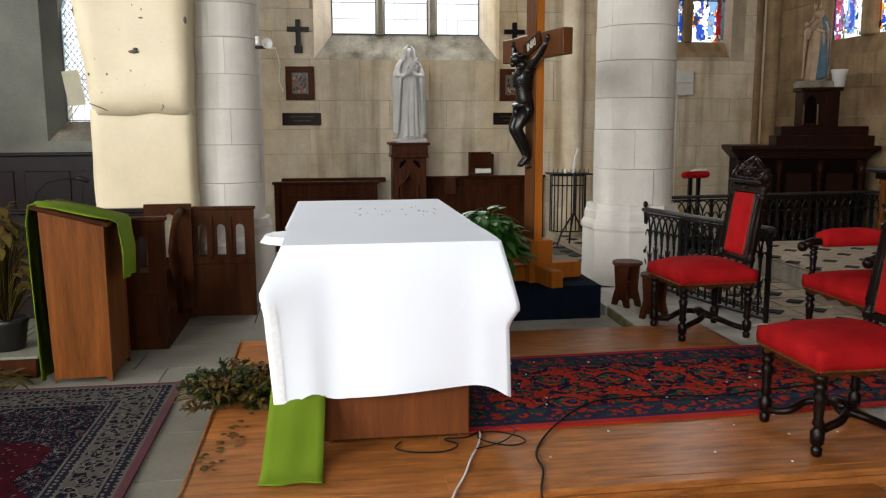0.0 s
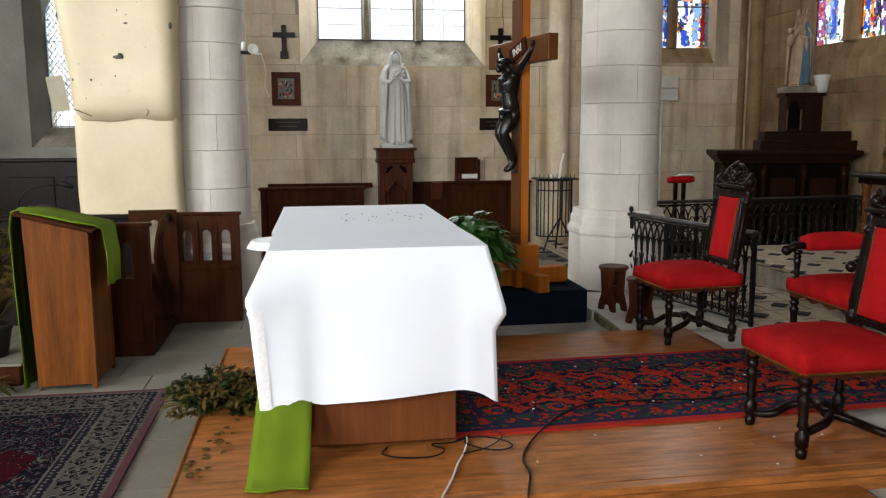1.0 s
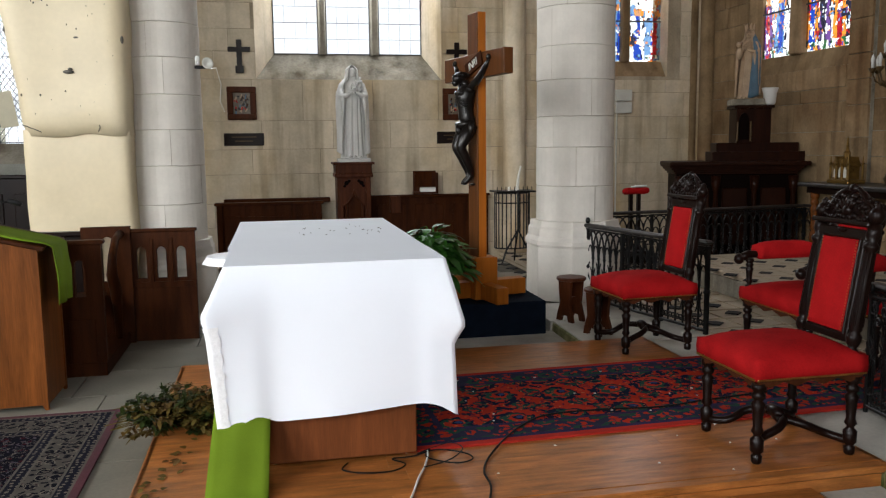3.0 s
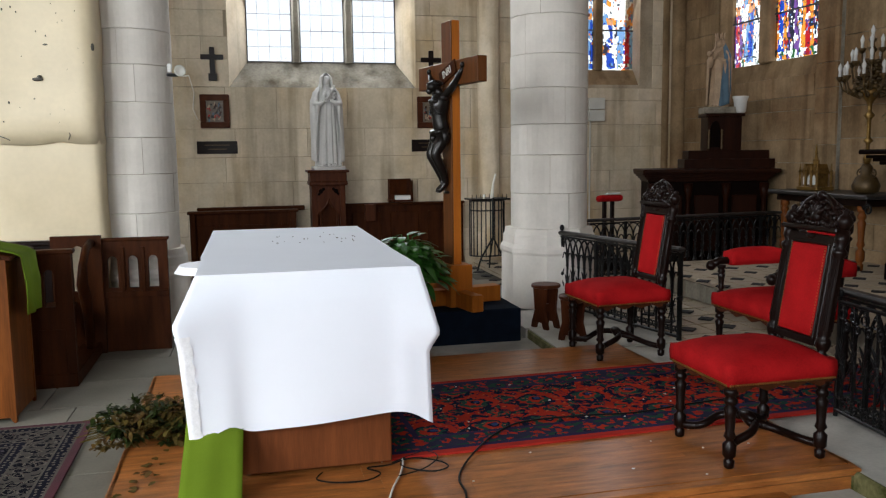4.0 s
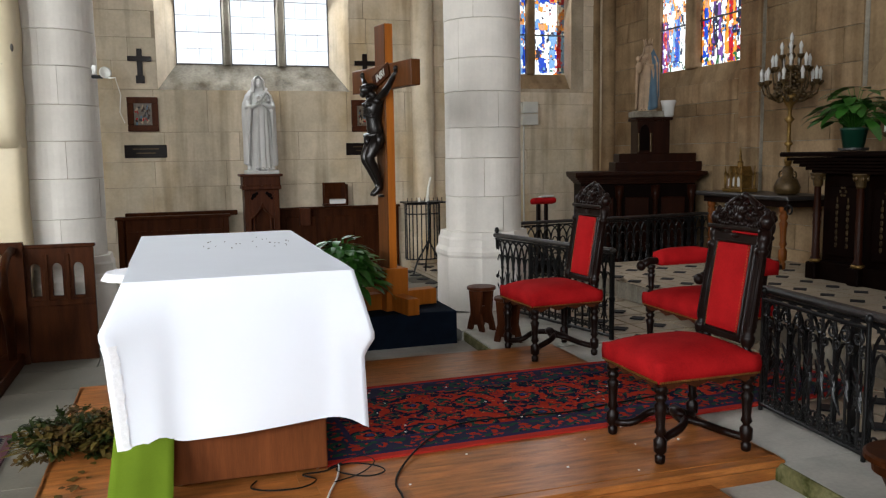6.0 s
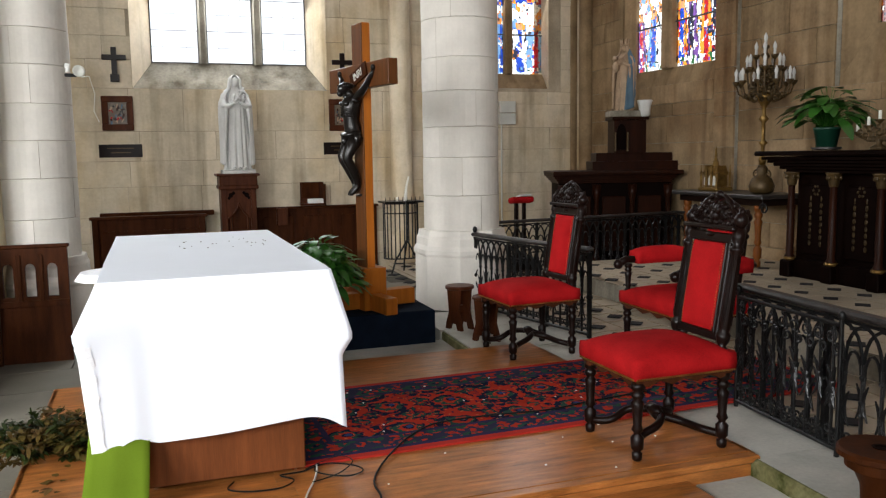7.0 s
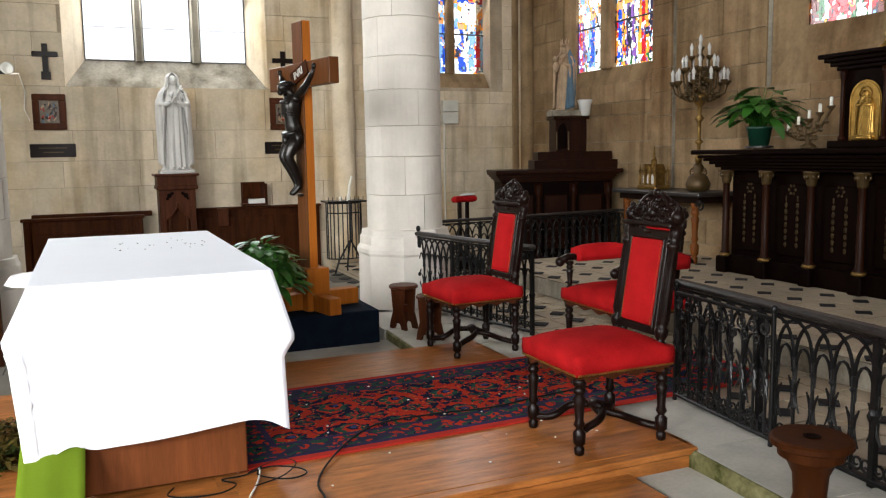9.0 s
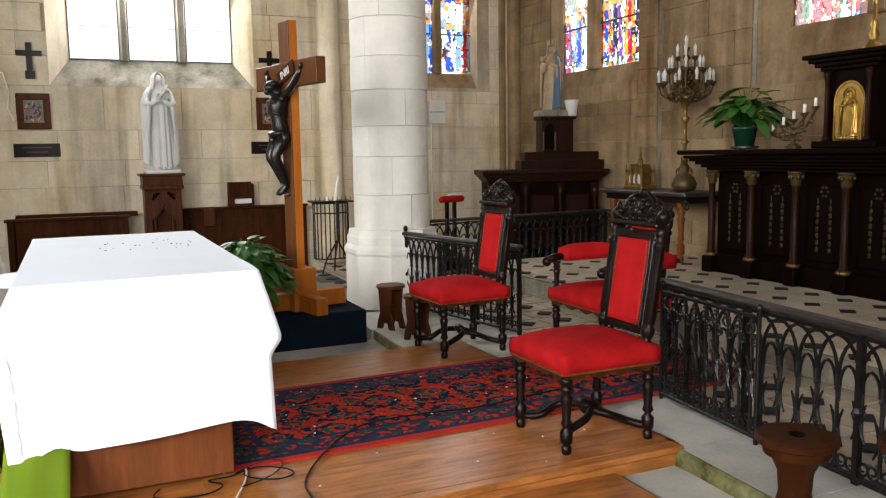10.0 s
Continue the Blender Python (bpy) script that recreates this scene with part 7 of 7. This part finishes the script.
single("cable", tube(bmesh.new(), curve([(x, y, z + 0.004) for x, y in loop]), 0.003, 6), CABLE, "thin black wire coiled by the altar foot", "cable", smooth=True)
cr = bmesh.new()
rng = random.Random(8)
for k in range(22):
    ball(cr, (0.42 + rng.gauss(0, 0.17), 4.75 + rng.gauss(0, 0.16), 1.099), (rng.uniform(0.002, 0.008), rng.uniform(0.002, 0.006), 0.002), 6)
single("crumbs", cr, DARKOAK, "dark petals scattered on the white tablecloth", "petals", kind="stuff")
cr = bmesh.new()
for k in range(30):
    x, y = rng.uniform(0.9, 2.6), rng.uniform(3.05, 4.7)
    ball(cr, (x, y, PL + (0.016 if 3.66 < y < 4.8 else 0.003)), (rng.uniform(0.004, 0.009), rng.uniform(0.004, 0.008), 0.003), 6)
single("plaster_flakes", cr, PAPER, "small white plaster flakes on boards and rug", "debris", kind="stuff")

# ---- boards, flagstones, kerb stones and wall stones ----
rng = random.Random(4)
me = unit_block("floorboard", PLANK)
y = 3.04
while y < 5.36:
    x = -0.62 - rng.uniform(0, 1.0)
    while x < 2.64:
        ln = rng.uniform(1.2, 2.2)
        a, b = max(x, -0.61), min(x + ln, 2.645)
        if b - a > 0.05:
            piece("floorboard", me, plat, ((a + b) / 2, y + 0.0675, PL - 0.01), (b - a - 0.0008, 0.1342, 0.02))
        x += ln
    y += 0.135
y = -2.28
rng = random.Random(11)
row = 0
while y < 10.5:
    d = 0.58
    x = -5.4 - (row % 2) * 0.4
    while x < (3.5 if y < 0.3 else 3.0):
        w = rng.uniform(0.6, 1.0)
        inside = x > -0.55 and x + w < 2.6 and y > 3.05 and y + d < 5.35
        if not inside and x + w < (3.6 if y < 0.6 else 3.25) and not (x + w > 2.62 and 0.6 < y < 7.9):
            piece("flagstone", FLAGBLOCK, floor, (x + w / 2, y + d / 2, FL - 0.012), (w - 0.008, d - 0.008, 0.04))
        x += w
    y += d
    row += 1
# kerb stones follow a slight slant along the choir step
pts = [(2.5, 0.9), (2.575, 2.3), (2.62, 2.98), (2.66, 5.4)]
for (xa, ya), (xb, yb), n in ((pts[0], pts[1], 2), (pts[1], pts[2], 1), (pts[2], pts[3], 3)):
    for k in range(n):
        x0, y0, x1, y1 = xa + (xb - xa) * k / n, ya + (yb - ya) * k / n, xa + (xb - xa) * (k + 1) / n, ya + (yb - ya) * (k + 1) / n
        ln, an = math.hypot(x1 - x0, y1 - y0), math.degrees(math.atan2(y1 - y0, x1 - x0))
        cx, cy = (x0 + x1) / 2 + 0.31, (y0 + y1) / 2
        piece("kerb_stone", KERBBLOCK, kerb, (cx, cy, KB - 0.055), (ln - 0.006, 0.6, 0.12), an)
        part("mossy_face", cube((cx - 0.312, cy, KB - 0.046), (ln, 0.034, 0.105), an, 0.012), MOSS, kerb)
for k in range(2):
    piece("kerb_stone", KERBBLOCK, kerb, (2.68, 5.82 + k * 0.74, KB - 0.055), (0.73, 0.95, 0.12), 88)
    part("mossy_face", cube((2.205 + k * 0.03, 5.82 + k * 0.74, KB - 0.055), (0.735, 0.03, 0.1), 88, 0.01), MOSS, kerb)
piece("flagstone", unit_block("pale_flagstone", KERB), floor, (2.44, 2.62, FL + 0.002), (0.3, 0.72, 0.03))
piece("flagstone", unit_block("pale_flagstone", KERB), floor, (1.9, 5.85, FL + 0.002), (2.2, 0.7, 0.03))

# choir tiles: black diamonds let into the pale floor
dm = bmesh.new()
box(dm, (0, 0, 0), (0.11, 0.11, 0.01), 45)
dme = bpy.data.meshes.new("cabochon")
dm.to_mesh(dme)
dm.free()
dme.materials.append(SLATE)
TS = 0.36
for i in range(14):
    for j in range(34):
        x, y = 2.72 + i * TS, 1.3 + j * TS * 0.9
        if x > XE or y > Y2 - 0.2:
            continue
        low = x < 4.15 or y > 8.1
        if low and (x < 3.3 and y < 8.0):
            continue
        piece("cabochon", dme, choir if low else upper, (x, y, (KB if low else UP)), (1, 1, 1))
gr = bmesh.new()
for i in range(14):
    x = 2.9 + i * TS
    if x < 4.12:
        box(gr, (x, 5.8, KB - 0.008), (0.0025, 9.0, 0.012))
    elif x < XE:
        box(gr, (x, 3.6, UP - 0.004), (0.0025, 8.8, 0.012))
for j in range(32):
    y = 1.14 + j * TS * 0.9
    box(gr, (3.65, y, KB - 0.008), (1.0, 0.0025, 0.012))
    if y < 8.0:
        box(gr, (5.4, y, UP - 0.004), (2.36, 0.0025, 0.012))
part("tile_joints", gr, MORTAR, choir)

ashlar(w1, (-1.7, Y1, 0), 0, 5.25, 0.0, 4.2, 1, [(1.57, 3.92, 2.42, 5.4)])
ashlar(w2, (3.6, Y2, 0), 0, 2.9, 0.0, 4.2, 2, [(1.0, 2.4, 2.5, 5.3)])
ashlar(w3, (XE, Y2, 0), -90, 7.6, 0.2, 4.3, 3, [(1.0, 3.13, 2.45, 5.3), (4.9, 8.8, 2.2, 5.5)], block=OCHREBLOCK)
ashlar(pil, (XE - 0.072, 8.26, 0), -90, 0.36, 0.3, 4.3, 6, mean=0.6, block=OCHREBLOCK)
